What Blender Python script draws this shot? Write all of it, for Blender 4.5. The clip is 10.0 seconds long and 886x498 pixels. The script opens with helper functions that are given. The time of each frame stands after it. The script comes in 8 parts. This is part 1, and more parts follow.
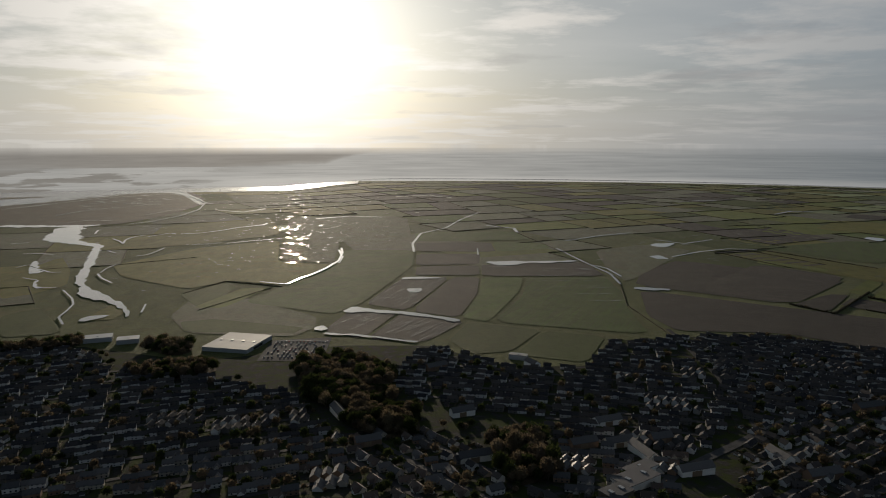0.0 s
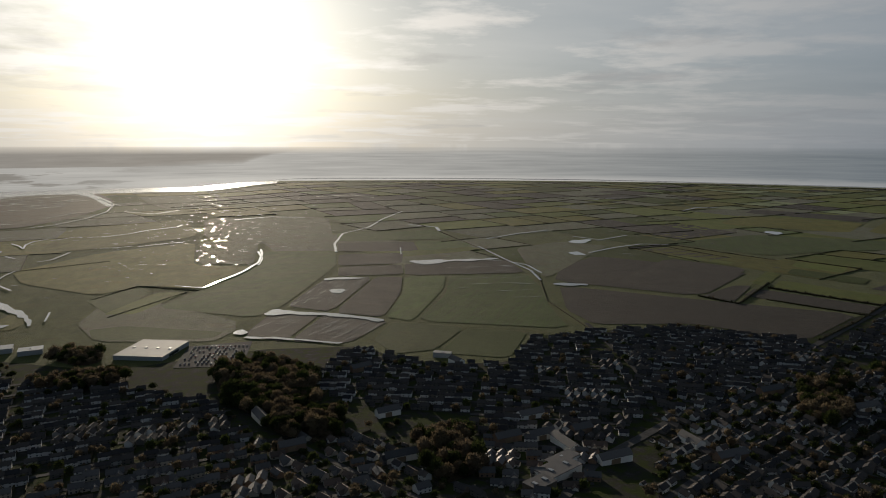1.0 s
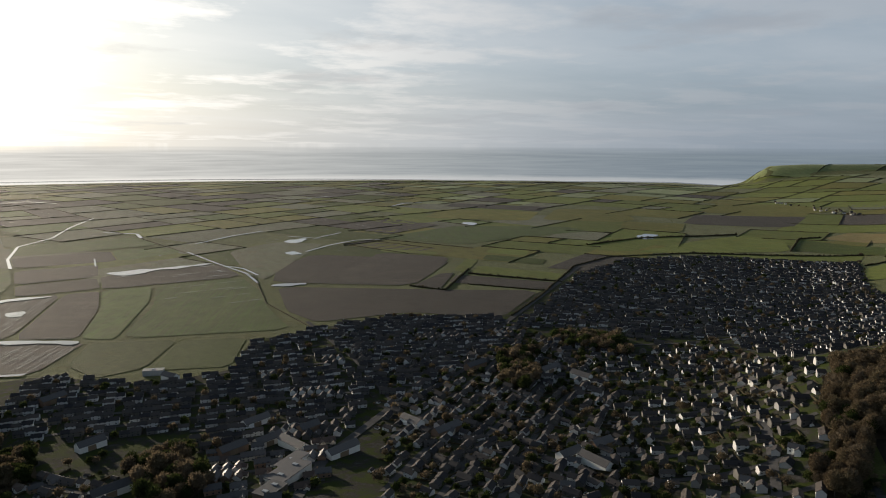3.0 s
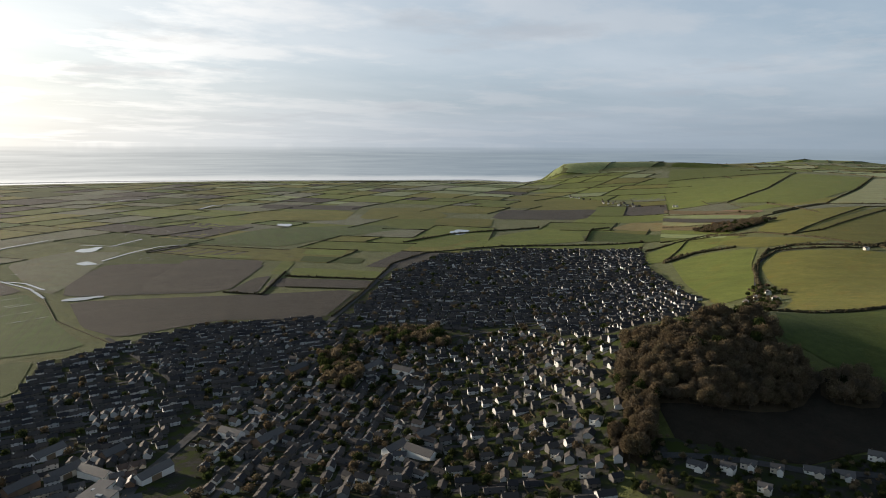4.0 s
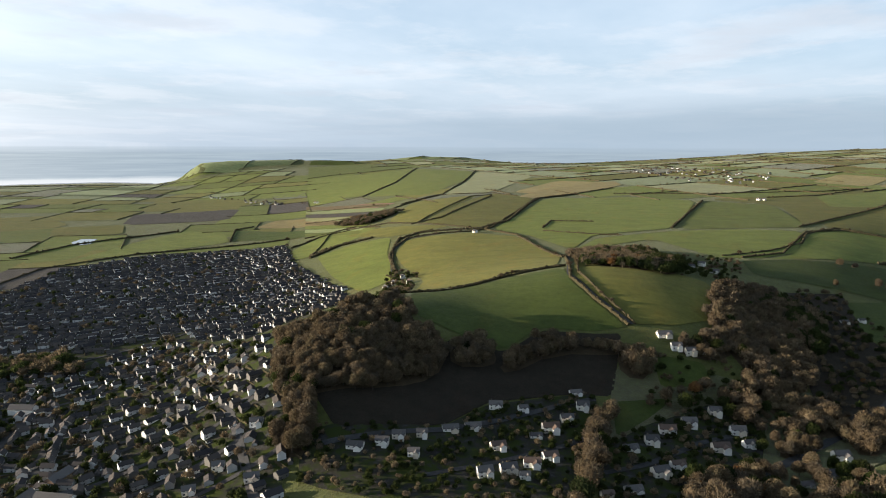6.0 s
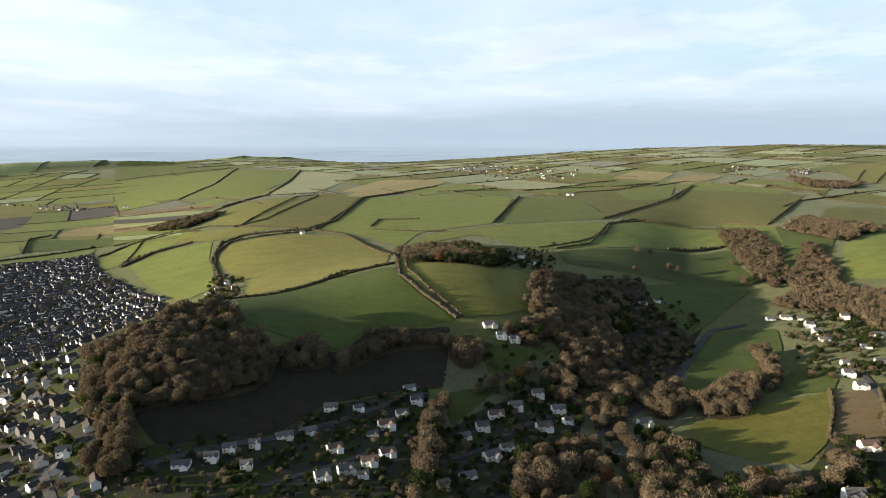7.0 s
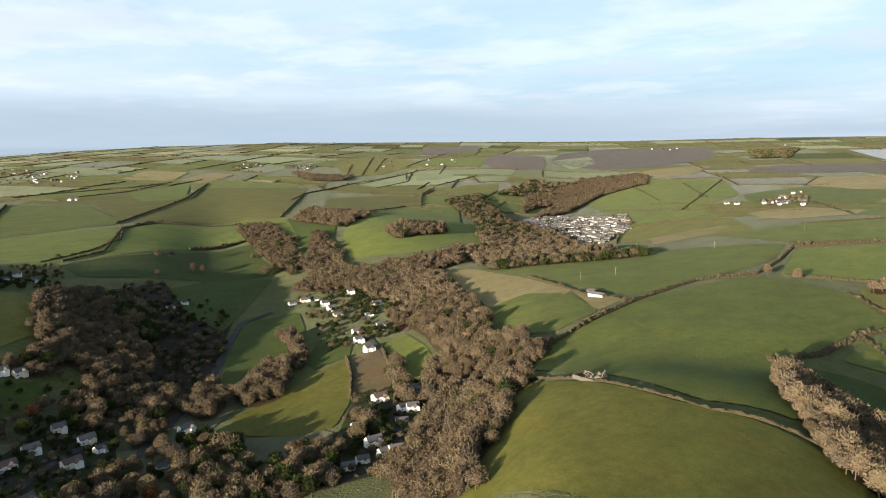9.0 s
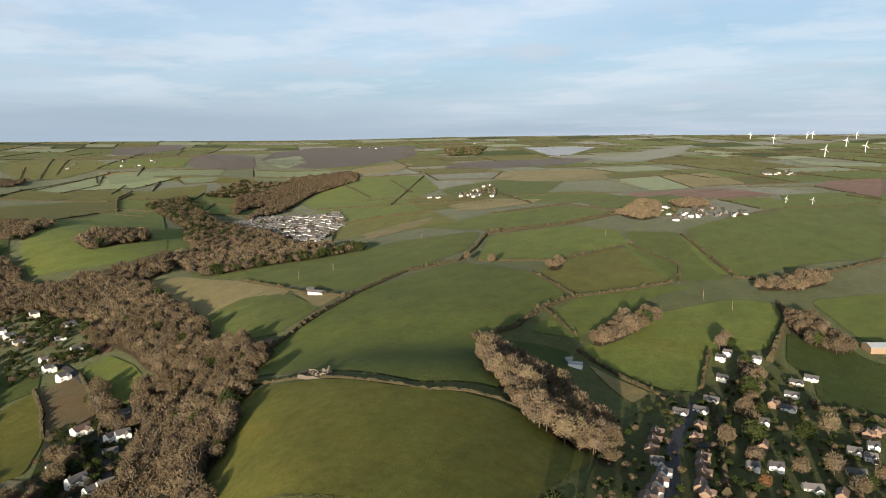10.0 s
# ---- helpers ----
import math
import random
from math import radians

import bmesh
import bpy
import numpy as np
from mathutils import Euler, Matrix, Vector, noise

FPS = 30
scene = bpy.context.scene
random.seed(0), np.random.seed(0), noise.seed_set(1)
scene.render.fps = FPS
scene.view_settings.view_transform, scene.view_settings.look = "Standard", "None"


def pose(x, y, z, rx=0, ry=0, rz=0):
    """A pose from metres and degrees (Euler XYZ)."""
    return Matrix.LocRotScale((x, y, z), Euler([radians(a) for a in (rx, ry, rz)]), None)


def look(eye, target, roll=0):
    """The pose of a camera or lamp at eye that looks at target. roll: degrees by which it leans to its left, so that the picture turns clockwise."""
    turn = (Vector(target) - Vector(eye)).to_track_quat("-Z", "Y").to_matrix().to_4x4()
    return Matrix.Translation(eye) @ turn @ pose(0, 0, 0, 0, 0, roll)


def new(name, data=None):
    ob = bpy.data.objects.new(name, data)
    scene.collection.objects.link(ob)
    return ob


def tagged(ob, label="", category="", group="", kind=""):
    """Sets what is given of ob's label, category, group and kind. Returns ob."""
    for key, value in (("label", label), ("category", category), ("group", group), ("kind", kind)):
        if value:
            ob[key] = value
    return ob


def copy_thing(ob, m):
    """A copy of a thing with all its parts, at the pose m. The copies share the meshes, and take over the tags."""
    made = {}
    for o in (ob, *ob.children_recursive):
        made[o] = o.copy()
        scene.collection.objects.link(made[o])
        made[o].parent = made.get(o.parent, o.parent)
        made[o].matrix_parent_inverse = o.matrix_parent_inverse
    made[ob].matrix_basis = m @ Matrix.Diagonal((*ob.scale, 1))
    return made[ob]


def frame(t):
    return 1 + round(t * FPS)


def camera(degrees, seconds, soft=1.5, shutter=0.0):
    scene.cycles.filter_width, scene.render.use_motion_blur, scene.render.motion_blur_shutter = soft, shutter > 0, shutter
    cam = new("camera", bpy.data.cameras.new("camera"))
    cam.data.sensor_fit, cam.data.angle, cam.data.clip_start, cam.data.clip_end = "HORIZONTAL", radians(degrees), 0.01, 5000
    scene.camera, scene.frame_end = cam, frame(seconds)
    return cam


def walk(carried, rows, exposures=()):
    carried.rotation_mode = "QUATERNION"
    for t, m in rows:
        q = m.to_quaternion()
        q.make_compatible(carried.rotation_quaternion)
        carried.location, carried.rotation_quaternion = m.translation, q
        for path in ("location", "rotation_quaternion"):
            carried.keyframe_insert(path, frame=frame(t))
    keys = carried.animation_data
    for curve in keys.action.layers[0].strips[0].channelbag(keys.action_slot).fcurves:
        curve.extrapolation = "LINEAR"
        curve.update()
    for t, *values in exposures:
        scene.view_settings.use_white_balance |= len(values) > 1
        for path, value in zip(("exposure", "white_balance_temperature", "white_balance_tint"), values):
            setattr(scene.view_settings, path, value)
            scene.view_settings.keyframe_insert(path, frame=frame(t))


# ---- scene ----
# A drone hangs 250 m over a village and turns on the spot, from the estuary in the south-west round to the hills in the north.
cam = camera(66.3, 10.0, 1.0)
EYE = (0.0, 0.0, 250.0)
ROWS = [  # seconds, yaw, pitch, roll
    (0.0, 0.0, -8.71, -0.05), (0.5, -2.06, -8.73, -0.05), (1.0, -6.58, -8.77, -0.10), (1.5, -12.03, -8.78, -0.16),
    (2.0, -17.57, -8.80, -0.16), (2.5, -23.47, -8.78, -0.18), (4.0, -45.94, -8.76, -0.23), (4.5, -53.32, -8.74, -0.22),
    (5.0, -60.67, -8.74, -0.24), (5.5, -68.02, -8.75, -0.23), (7.0, -90.01, -8.77, -0.20), (7.5, -97.34, -8.75, -0.18),
    (8.0, -107.66, -8.74, -0.15), (8.5, -119.66, -8.76, -0.07), (9.0, -129.28, -8.82, 0.02), (9.5, -140.93, -8.87, 0.08),
    (10.0, -153.16, -8.93, 0.11)]
EXPOSURES = [(0.0, -0.72), (1.5, -0.43), (2.5, -0.03), (4.0, 0.58), (4.5, 0.78), (5.5, 1.10), (7.0, 1.44), (8.5, 1.50), (9.2, 1.38), (10.0, 1.08)]
walk(cam, [(t, pose(*EYE, 90 + pitch, roll, yaw)) for t, yaw, pitch, roll in ROWS], EXPOSURES)

# ---- light ----
SUN_BEARING, SUN_HEIGHT = -12.4, 8.5          # degrees clockwise from the y axis, and over the horizon


def bearing(az, el=0.0):
    a, e = radians(az), radians(el)
    return Vector((math.sin(a) * math.cos(e), math.cos(a) * math.cos(e), math.sin(e)))


SUN_WAY = bearing(SUN_BEARING, SUN_HEIGHT)
sun = new("sun", bpy.data.lights.new("sun", "SUN"))
sun.data.energy, sun.data.angle, sun.data.color = 5.4, radians(0.6), (1.0, 0.85, 0.66)
sun.matrix_world = look(SUN_WAY * 1000, (0, 0, 0))


class Nodes:
    """Short hand for a node tree."""

    def __init__(self, tree):
        self.tree = tree
        tree.nodes.clear()

    def add(self, kind, values=(), **attributes):
        node = self.tree.nodes.new(kind)
        for key, value in attributes.items():
            setattr(node, key, value)
        for key, value in dict(values).items():
            self.feed(node.inputs[key], value)
        return node

    def feed(self, socket, value):
        if isinstance(value, bpy.types.NodeSocket):
            self.tree.links.new(value, socket)
        elif isinstance(value, (tuple, list)) and socket.type == "RGBA" and len(value) == 3:
            socket.default_value = (*value, 1)
        else:
            socket.default_value = value

    def math(self, op, a, b=0.0, c=0.0, clamp=False):
        return self.add("ShaderNodeMath", {0: a, 1: b, 2: c}, operation=op, use_clamp=clamp).outputs[0]

    def mix(self, f, a, b, blend="MIX"):
        node = self.add("ShaderNodeMix", data_type="RGBA", blend_type=blend)
        self.feed(node.inputs[0], f), self.feed(node.inputs[6], a), self.feed(node.inputs[7], b)
        return node.outputs[2]

    def ramp(self, f, *stops):
        node = self.add("ShaderNodeValToRGB", {0: f})
        cr = node.color_ramp
        while len(cr.elements) < len(stops):
            cr.elements.new(0.5)
        for e, (p, c) in zip(cr.elements, stops):
            e.position, e.color = p, (*c, 1) if isinstance(c, tuple) else (c, c, c, 1)
        return node.outputs[0]

    def noise(self, vector, scale, detail=3.0, rough=0.55, out=0):
        return self.add("ShaderNodeTexNoise", {"Vector": vector, "Scale": scale, "Detail": detail, "Roughness": rough}).outputs[out]

    def stretch(self, vector, x, y, z):
        return self.add("ShaderNodeMapping", {"Vector": vector, "Scale": (x, y, z)}).outputs[0]


DOME = 0.70         # strength of the sky


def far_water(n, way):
    """Grey sea towards the horizon, painted bright under the sun, streaked by swell, paler near the breakers."""
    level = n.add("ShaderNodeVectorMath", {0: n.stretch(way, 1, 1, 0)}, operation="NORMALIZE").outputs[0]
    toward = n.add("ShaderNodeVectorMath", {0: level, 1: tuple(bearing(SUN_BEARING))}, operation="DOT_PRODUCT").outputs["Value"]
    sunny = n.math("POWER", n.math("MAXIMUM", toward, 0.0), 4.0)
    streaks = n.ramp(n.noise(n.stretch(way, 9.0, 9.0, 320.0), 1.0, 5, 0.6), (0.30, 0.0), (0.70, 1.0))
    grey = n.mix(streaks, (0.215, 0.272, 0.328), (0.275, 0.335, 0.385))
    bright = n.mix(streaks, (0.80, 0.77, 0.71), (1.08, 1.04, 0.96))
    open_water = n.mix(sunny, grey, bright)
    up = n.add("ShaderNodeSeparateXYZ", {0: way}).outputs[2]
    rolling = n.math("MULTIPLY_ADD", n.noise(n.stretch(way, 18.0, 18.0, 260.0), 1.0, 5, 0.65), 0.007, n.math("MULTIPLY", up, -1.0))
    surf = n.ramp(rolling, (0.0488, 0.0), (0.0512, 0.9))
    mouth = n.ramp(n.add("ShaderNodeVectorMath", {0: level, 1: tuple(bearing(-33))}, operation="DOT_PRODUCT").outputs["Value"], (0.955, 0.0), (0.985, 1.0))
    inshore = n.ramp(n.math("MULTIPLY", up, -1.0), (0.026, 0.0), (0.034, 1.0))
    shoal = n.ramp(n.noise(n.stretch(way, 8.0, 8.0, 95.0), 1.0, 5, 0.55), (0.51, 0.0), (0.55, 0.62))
    # White surf, its sunward brightness painted into the colour.
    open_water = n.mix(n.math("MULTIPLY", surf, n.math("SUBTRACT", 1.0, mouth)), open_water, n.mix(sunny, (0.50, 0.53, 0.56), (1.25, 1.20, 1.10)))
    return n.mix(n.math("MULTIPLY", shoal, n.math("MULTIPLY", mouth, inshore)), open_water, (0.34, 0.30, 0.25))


world = bpy.data.worlds.new("winter_sky")
scene.world = world
world.use_nodes = True
w = Nodes(world.node_tree)
way = w.add("ShaderNodeTexCoord").outputs["Generated"]
sky = w.add("ShaderNodeTexSky", sky_type="NISHITA", sun_disc=False, sun_elevation=radians(SUN_HEIGHT), sun_rotation=radians(SUN_BEARING),
            altitude=200, air_density=1.0, dust_density=2.2, ozone_density=1.0)
apart = w.add("ShaderNodeSeparateXYZ", {0: way})
up = apart.outputs[2]
w.feed(sky.inputs[0], w.add("ShaderNodeCombineXYZ", {0: apart.outputs[0], 1: apart.outputs[1], 2: w.math("MAXIMUM", up, 0.004)}).outputs[0])
# Clouds lie in flat layers: the way is cast on a level sheet far overhead.
flat = w.add("ShaderNodeCombineXYZ", {0: w.math("DIVIDE", apart.outputs[0], w.math("ADD", w.math("MAXIMUM", up, 0.0), 0.07)),
                                      1: w.math("DIVIDE", apart.outputs[1], w.math("ADD", w.math("MAXIMUM", up, 0.0), 0.07))}).outputs[0]
veil = w.ramp(w.noise(w.stretch(flat, 0.20, 0.30, 1), 1.0, 6, 0.58), (0.34, 0.0), (0.62, 1.0))
puffs = w.ramp(w.noise(w.stretch(flat, 0.62, 0.70, 1), 1.0, 8, 0.60), (0.50, 0.0), (0.60, 1.0))
greys = w.ramp(w.noise(w.stretch(flat, 0.50, 0.42, 2), 1.3, 7, 0.58), (0.55, 0.0), (0.66, 1.0))
zenith = w.ramp(up, (0.24, 1.0), (0.75, 0.52))
high = w.ramp(up, (0.28, 1.0), (0.60, 0.25))
near_sun = w.math("MAXIMUM", w.add("ShaderNodeVectorMath", {0: way, 1: tuple(SUN_WAY)}, operation="DOT_PRODUCT").outputs["Value"], 0.0)
glow = w.math("POWER", near_sun, 4.0)
halo = w.math("POWER", near_sun, 60.0)
core = w.math("POWER", near_sun, 900.0)
# A slate-grey bank lies along the horizon away from the sun, with an uneven upper edge.
ragged = w.math("MULTIPLY_ADD", w.noise(w.stretch(way, 2.2, 2.2, 14.0), 1.0, 6, 0.55), 0.055, w.math("SUBTRACT", up, 0.0275))
bank_way = w.add("ShaderNodeVectorMath", {0: way, 1: tuple(bearing(112))}, operation="DOT_PRODUCT").outputs["Value"]
bank_top = w.ramp(bank_way, (0.55, 0.040), (0.95, 0.068))
bank = w.math("MULTIPLY", w.ramp(w.math("SUBTRACT", bank_top, ragged), (0.0, 0.0), (0.030, 1.0)), w.ramp(bank_way, (0.50, 0.0), (0.90, 1.0)))
low = w.math("MULTIPLY", w.ramp(up, (0.01, 1.0), (0.11, 0.0)), 0.62)
base = w.mix(0.55, w.mix(1.0, sky.outputs[0], (0.070, 0.085, 0.105), "MULTIPLY"), w.mix(glow, (0.32, 0.47, 0.64), (0.86, 0.95, 1.05)))
pale = w.mix(glow, (0.56, 0.62, 0.69), (1.62, 1.57, 1.46))
open_side = w.ramp(w.add("ShaderNodeVectorMath", {0: way, 1: tuple(bearing(152))}, operation="DOT_PRODUCT").outputs["Value"], (0.05, 0.0), (0.85, 1.0))
white_side = w.ramp(w.add("ShaderNodeVectorMath", {0: way, 1: tuple(bearing(56))}, operation="DOT_PRODUCT").outputs["Value"], (0.66, 0.0), (0.97, 1.0))
cover = w.math("MULTIPLY_ADD", open_side, -0.08, w.math("MULTIPLY_ADD", white_side, 0.22, 0.10))
veiled = w.mix(w.math("MULTIPLY", w.math("MULTIPLY_ADD", veil, 0.46, cover, clamp=True), high), base, pale)
veiled = w.mix(w.math("MULTIPLY", w.math("MULTIPLY", puffs, w.math("MULTIPLY_ADD", glow, 0.62, 0.30)), high), veiled, w.mix(glow, (0.62, 0.63, 0.66), (2.10, 1.98, 1.80)))
veiled = w.mix(w.math("MULTIPLY", w.math("MULTIPLY", greys, 0.60), high), veiled, w.mix(glow, (0.42, 0.46, 0.52), (0.95, 0.91, 0.85)))
veiled = w.mix(1.0, veiled, w.add("ShaderNodeCombineXYZ", {0: zenith, 1: zenith, 2: zenith}).outputs[0], "MULTIPLY")
hazed = w.mix(w.math("MINIMUM", low, 0.8), veiled, w.mix(glow, (0.33, 0.39, 0.47), (1.45, 1.37, 1.22)))
hazed = w.mix(w.math("MULTIPLY", bank, 0.78), hazed, w.mix(glow, (0.262, 0.332, 0.402), (0.62, 0.66, 0.70)))
shine = w.add("ShaderNodeCombineXYZ", {0: w.math("ADD", w.math("MULTIPLY", halo, 1.6), w.math("MULTIPLY", core, 12.0)),
                                       1: w.math("ADD", w.math("MULTIPLY", halo, 1.54), w.math("MULTIPLY", core, 11.4)),
                                       2: w.math("ADD", w.math("MULTIPLY", halo, 1.42), w.math("MULTIPLY", core, 10.5))}).outputs[0]
total = w.mix(1.0, hazed, shine, "ADD")
# Under the horizon, painted on the dome: open sea, and the hazy land across the bay, which ends in a low point.
azimuth = w.math("ARCTAN2", apart.outputs[0], apart.outputs[1])
drift = w.math("MULTIPLY_ADD", w.noise(w.stretch(way, 16.0, 16.0, 16.0), 1.0, 4, 0.6), 0.008, -0.004)
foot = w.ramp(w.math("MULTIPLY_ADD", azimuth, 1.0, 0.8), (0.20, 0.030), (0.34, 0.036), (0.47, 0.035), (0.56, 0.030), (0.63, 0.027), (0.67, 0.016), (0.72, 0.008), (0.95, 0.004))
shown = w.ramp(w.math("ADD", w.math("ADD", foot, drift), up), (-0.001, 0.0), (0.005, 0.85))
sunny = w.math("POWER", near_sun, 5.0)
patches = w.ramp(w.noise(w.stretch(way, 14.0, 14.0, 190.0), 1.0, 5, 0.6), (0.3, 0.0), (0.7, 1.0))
# Haze and sunward brightening are painted into the coast's colour.
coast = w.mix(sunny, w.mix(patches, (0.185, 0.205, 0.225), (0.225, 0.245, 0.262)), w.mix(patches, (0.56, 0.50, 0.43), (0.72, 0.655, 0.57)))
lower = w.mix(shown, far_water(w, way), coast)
# Painted horizon haze: the sea's colour fades into the sky's.
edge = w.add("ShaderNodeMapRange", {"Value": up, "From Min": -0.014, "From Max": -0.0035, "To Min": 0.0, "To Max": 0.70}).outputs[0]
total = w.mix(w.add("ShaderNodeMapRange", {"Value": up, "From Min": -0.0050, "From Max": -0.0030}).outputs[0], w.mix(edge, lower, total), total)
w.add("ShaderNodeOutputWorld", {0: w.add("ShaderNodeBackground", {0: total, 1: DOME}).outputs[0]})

# ---- terrain ----
# Ground heights along bearings from the point below the drone, at these distances.
RADII = (1, 275, 412, 562, 875, 1250, 1875, 2750, 4000, 4434, 4651, 4950)
HEIGHTS = {
    -70: (119, 75, 42, 25, 12, 9, 8, 8, 6, -4, -20, -60),
    -34: (119, 60, 28, 16, 9, 6, 5, 5, 4, -4, -20, -60),
    -12: (119, 60, 28, 16, 9, 6, 5, 5, 4, -4, -20, -60),
    -7: (119, 60, 28, 16, 9, 6, 5, 9, 23, 30, 14, -40),
    -3: (119, 60, 28, 16, 9, 6, 5, 9, 23, 30, 14, -40),
    30: (119, 60, 28, 16, 10, 6, 5, 9, 23, 30, 14, -40),
    48: (119, 60, 30, 20, 14, 10, 6, 9, 23, 30, 14, -40),
    54: (119, 60, 32, 22, 16, 12, 8, 8, 8, 8, -25, -60),
    55: (119, 60, 32, 22, 16, 12, 8, 8, 8, 90, 30, -40),
    56: (119, 60, 34, 24, 18, 12, 10, 10, 18, 178, 110, 20),
    58: (119, 60, 34, 24, 18, 12, 10, 10, 18, 172, 120, 30),
    60: (119, 62, 38, 28, 19, 15, 15, 20, 78, 154, 110, 40),
    63: (119, 62, 38, 28, 19, 15, 15, 20, 78, 153, 125, 70),
    68: (119, 65, 42, 30, 32, 42, 58, 65, 100, 148, 135, 128),
    71: (119, 65, 43, 35, 45, 60, 79, 88, 112, 128, 160, 140),
    75: (119, 65, 44, 40, 58, 78, 100, 112, 125, 122, 182, 150),
    80: (119, 65, 44, 42, 64, 83, 104, 119, 132, 120, 152, 120),
    85: (119, 65, 45, 45, 71, 88, 108, 126, 140, 138, 118, 100),
    94: (119, 65, 45, 41, 78, 92, 114, 136, 155, 170, 165, 150),
    103: (119, 68, 45, 39, 71, 92, 118, 148, 185, 219, 220, 218),
    115: (119, 72, 48, 42, 50, 70, 110, 150, 200, 234, 248, 264),
    128: (122, 80, 62, 60, 70, 78, 100, 140, 200, 241, 256, 270),
    138: (130, 115, 105, 98, 95, 75, 102, 144, 200, 241, 256, 272),
    146: (131, 119, 118, 105, 100, 98, 115, 152, 210, 250, 265, 280),
    156: (131, 119, 119, 109, 108, 115, 132, 165, 220, 263, 282, 304),
    168: (130, 98, 82, 81, 98, 115, 135, 166, 222, 266, 286, 312),
    190: (125, 80, 68, 71, 85, 102, 125, 159, 218, 261, 280, 308),
    240: (120, 82, 75, 75, 82, 98, 122, 150, 200, 239, 255, 280),
}
LOG0, LOG1, RINGS, TURNS = math.log(20), math.log(5000), 300, 720


def relief_table():
    """The heights smoothed into a fine table over bearing and distance."""
    names = sorted(HEIGHTS)
    radii = np.exp(np.linspace(LOG0, LOG1, RINGS))
    rows = np.array([np.interp(np.log(radii), np.log(RADII), HEIGHTS[n]) for n in names])
    rows = np.vstack([rows[-2:], rows, rows[:2]])
    names = [n - 360 for n in names[-2:]] + names + [n + 360 for n in names[:2]]
    turns = np.linspace(-90, 270, TURNS, endpoint=False)
    table = np.array([np.interp(turns, names, rows[:, j]) for j in range(RINGS)]).T
    k = np.exp(-0.5 * (np.arange(-12, 13) / 4.5) ** 2)
    k /= k.sum()
    around = np.vstack([table[-12:], table, table[:12]])
    table = np.array([np.convolve(around[:, j], k, "valid") for j in range(RINGS)]).T
    out = np.hstack([np.repeat(table[:, :1], 12, 1), table, np.repeat(table[:, -1:], 12, 1)])
    return np.array([np.convolve(row, k, "valid") for row in out])


RELIEF = relief_table()
# Rounded knolls and dips on top of it: bearing, distance, height, half-widths along and across the bearing, turn.
KNOLLS = [(65.5, 520, 13, 60, 45), (123, 1275, 28, 187, 137), (111, 1250, -18, 325, 62), (118, 950, -10, 250, 87), (88, 790, 37, 120, 135), (104, 700, -11, 200, 75), (140, 2062, -28, 525, 150), (133, 2875, 38, 375, 375), (162, 3750, 15, 375, 625), (108, 3250, 18, 325, 500), (67, 650, 58, 115, 88), (151, 475, -8, 48, 120)]


# Two headlands stand out into the sea: bearings, crest heights, distance of the crest and half-width.
HEADLANDS = [((53.6, 54.3, 55, 56, 58, 62, 65, 68, 72, 76, 80), (0, 45, 88, 140, 152, 158, 160, 150, 128, 110, 0), 4400, 270),
             ((69.5, 71, 73.5, 77, 80, 84, 88, 92), (60, 155, 176, 170, 146, 126, 104, 0), 4750, 150)]


def ground(x, y):
    """Height of the ground; takes numbers or arrays."""
    x, y = np.asarray(x, float), np.asarray(y, float)
    r = np.maximum(np.hypot(x, y), 20.0)
    u = (np.degrees(np.arctan2(x, y)) + 90) % 360 / 360 * TURNS
    v = np.clip((np.log(r) - LOG0) / (LOG1 - LOG0) * (RINGS - 1), 0, RINGS - 1.001)
    i, j = np.floor(u).astype(int), np.floor(v).astype(int)
    fu, fv = u - i, v - j
    i, i1 = i % TURNS, (i + 1) % TURNS
    z = (RELIEF[i, j] * (1 - fu) + RELIEF[i1, j] * fu) * (1 - fv) + (RELIEF[i, j + 1] * (1 - fu) + RELIEF[i1, j + 1] * fu) * fv
    for az, d, h, along, across in KNOLLS:
        a = radians(az)
        p, q = x * math.sin(a) + y * math.cos(a) - d, x * math.cos(a) - y * math.sin(a)
        z = z + h * np.exp(-0.5 * ((p / along) ** 2 + (q / across) ** 2))
    az = (np.degrees(np.arctan2(x, y)) + 90) % 360 - 90
    for names, crests, d, wide in HEADLANDS:
        z = np.maximum(z, np.interp(az, names, crests, 0, 0) * np.exp(-((r - d) / wide) ** 2) - 8)
    return z


# ---- end of terrain ----
# ---- materials ----
MATERIALS = {}


def surface(name, colour, rough=0.8, bump=0.0, bump_scale=1.0, metal=0.0, spec=0.3, sheen=0.0):
    """A principled material; colour(n, where) returns a socket or a colour."""
    m = bpy.data.materials.new(name)
    m.use_nodes = True
    n = Nodes(m.node_tree)
    where = n.add("ShaderNodeNewGeometry").outputs["Position"]
    made = colour(n, where) if callable(colour) else colour
    b = n.add("ShaderNodeBsdfPrincipled", {"Base Color": made, "Metallic": metal, "Specular IOR Level": spec})
    n.feed(b.inputs["Roughness"], rough(n, where) if callable(rough) else rough)
    if sheen:        # wet blades and fine stalks shine at a low angle; the bluish tint imitates haze
        n.feed(b.inputs["Sheen Weight"], sheen), n.feed(b.inputs["Sheen Roughness"], 0.35), n.feed(b.inputs["Sheen Tint"], (0.86, 0.94, 1.0))
    if bump:
        h = n.noise(where, bump_scale, 4, 0.6)
        n.feed(b.inputs["Normal"], n.add("ShaderNodeBump", {"Height": h, "Strength": bump, "Distance": 1.0 / bump_scale}).outputs[0])
    n.add("ShaderNodeOutputMaterial", {0: b.outputs[0]})
    MATERIALS[name] = m
    return m


def chance(n):
    return n.add("ShaderNodeObjectInfo").outputs["Random"]


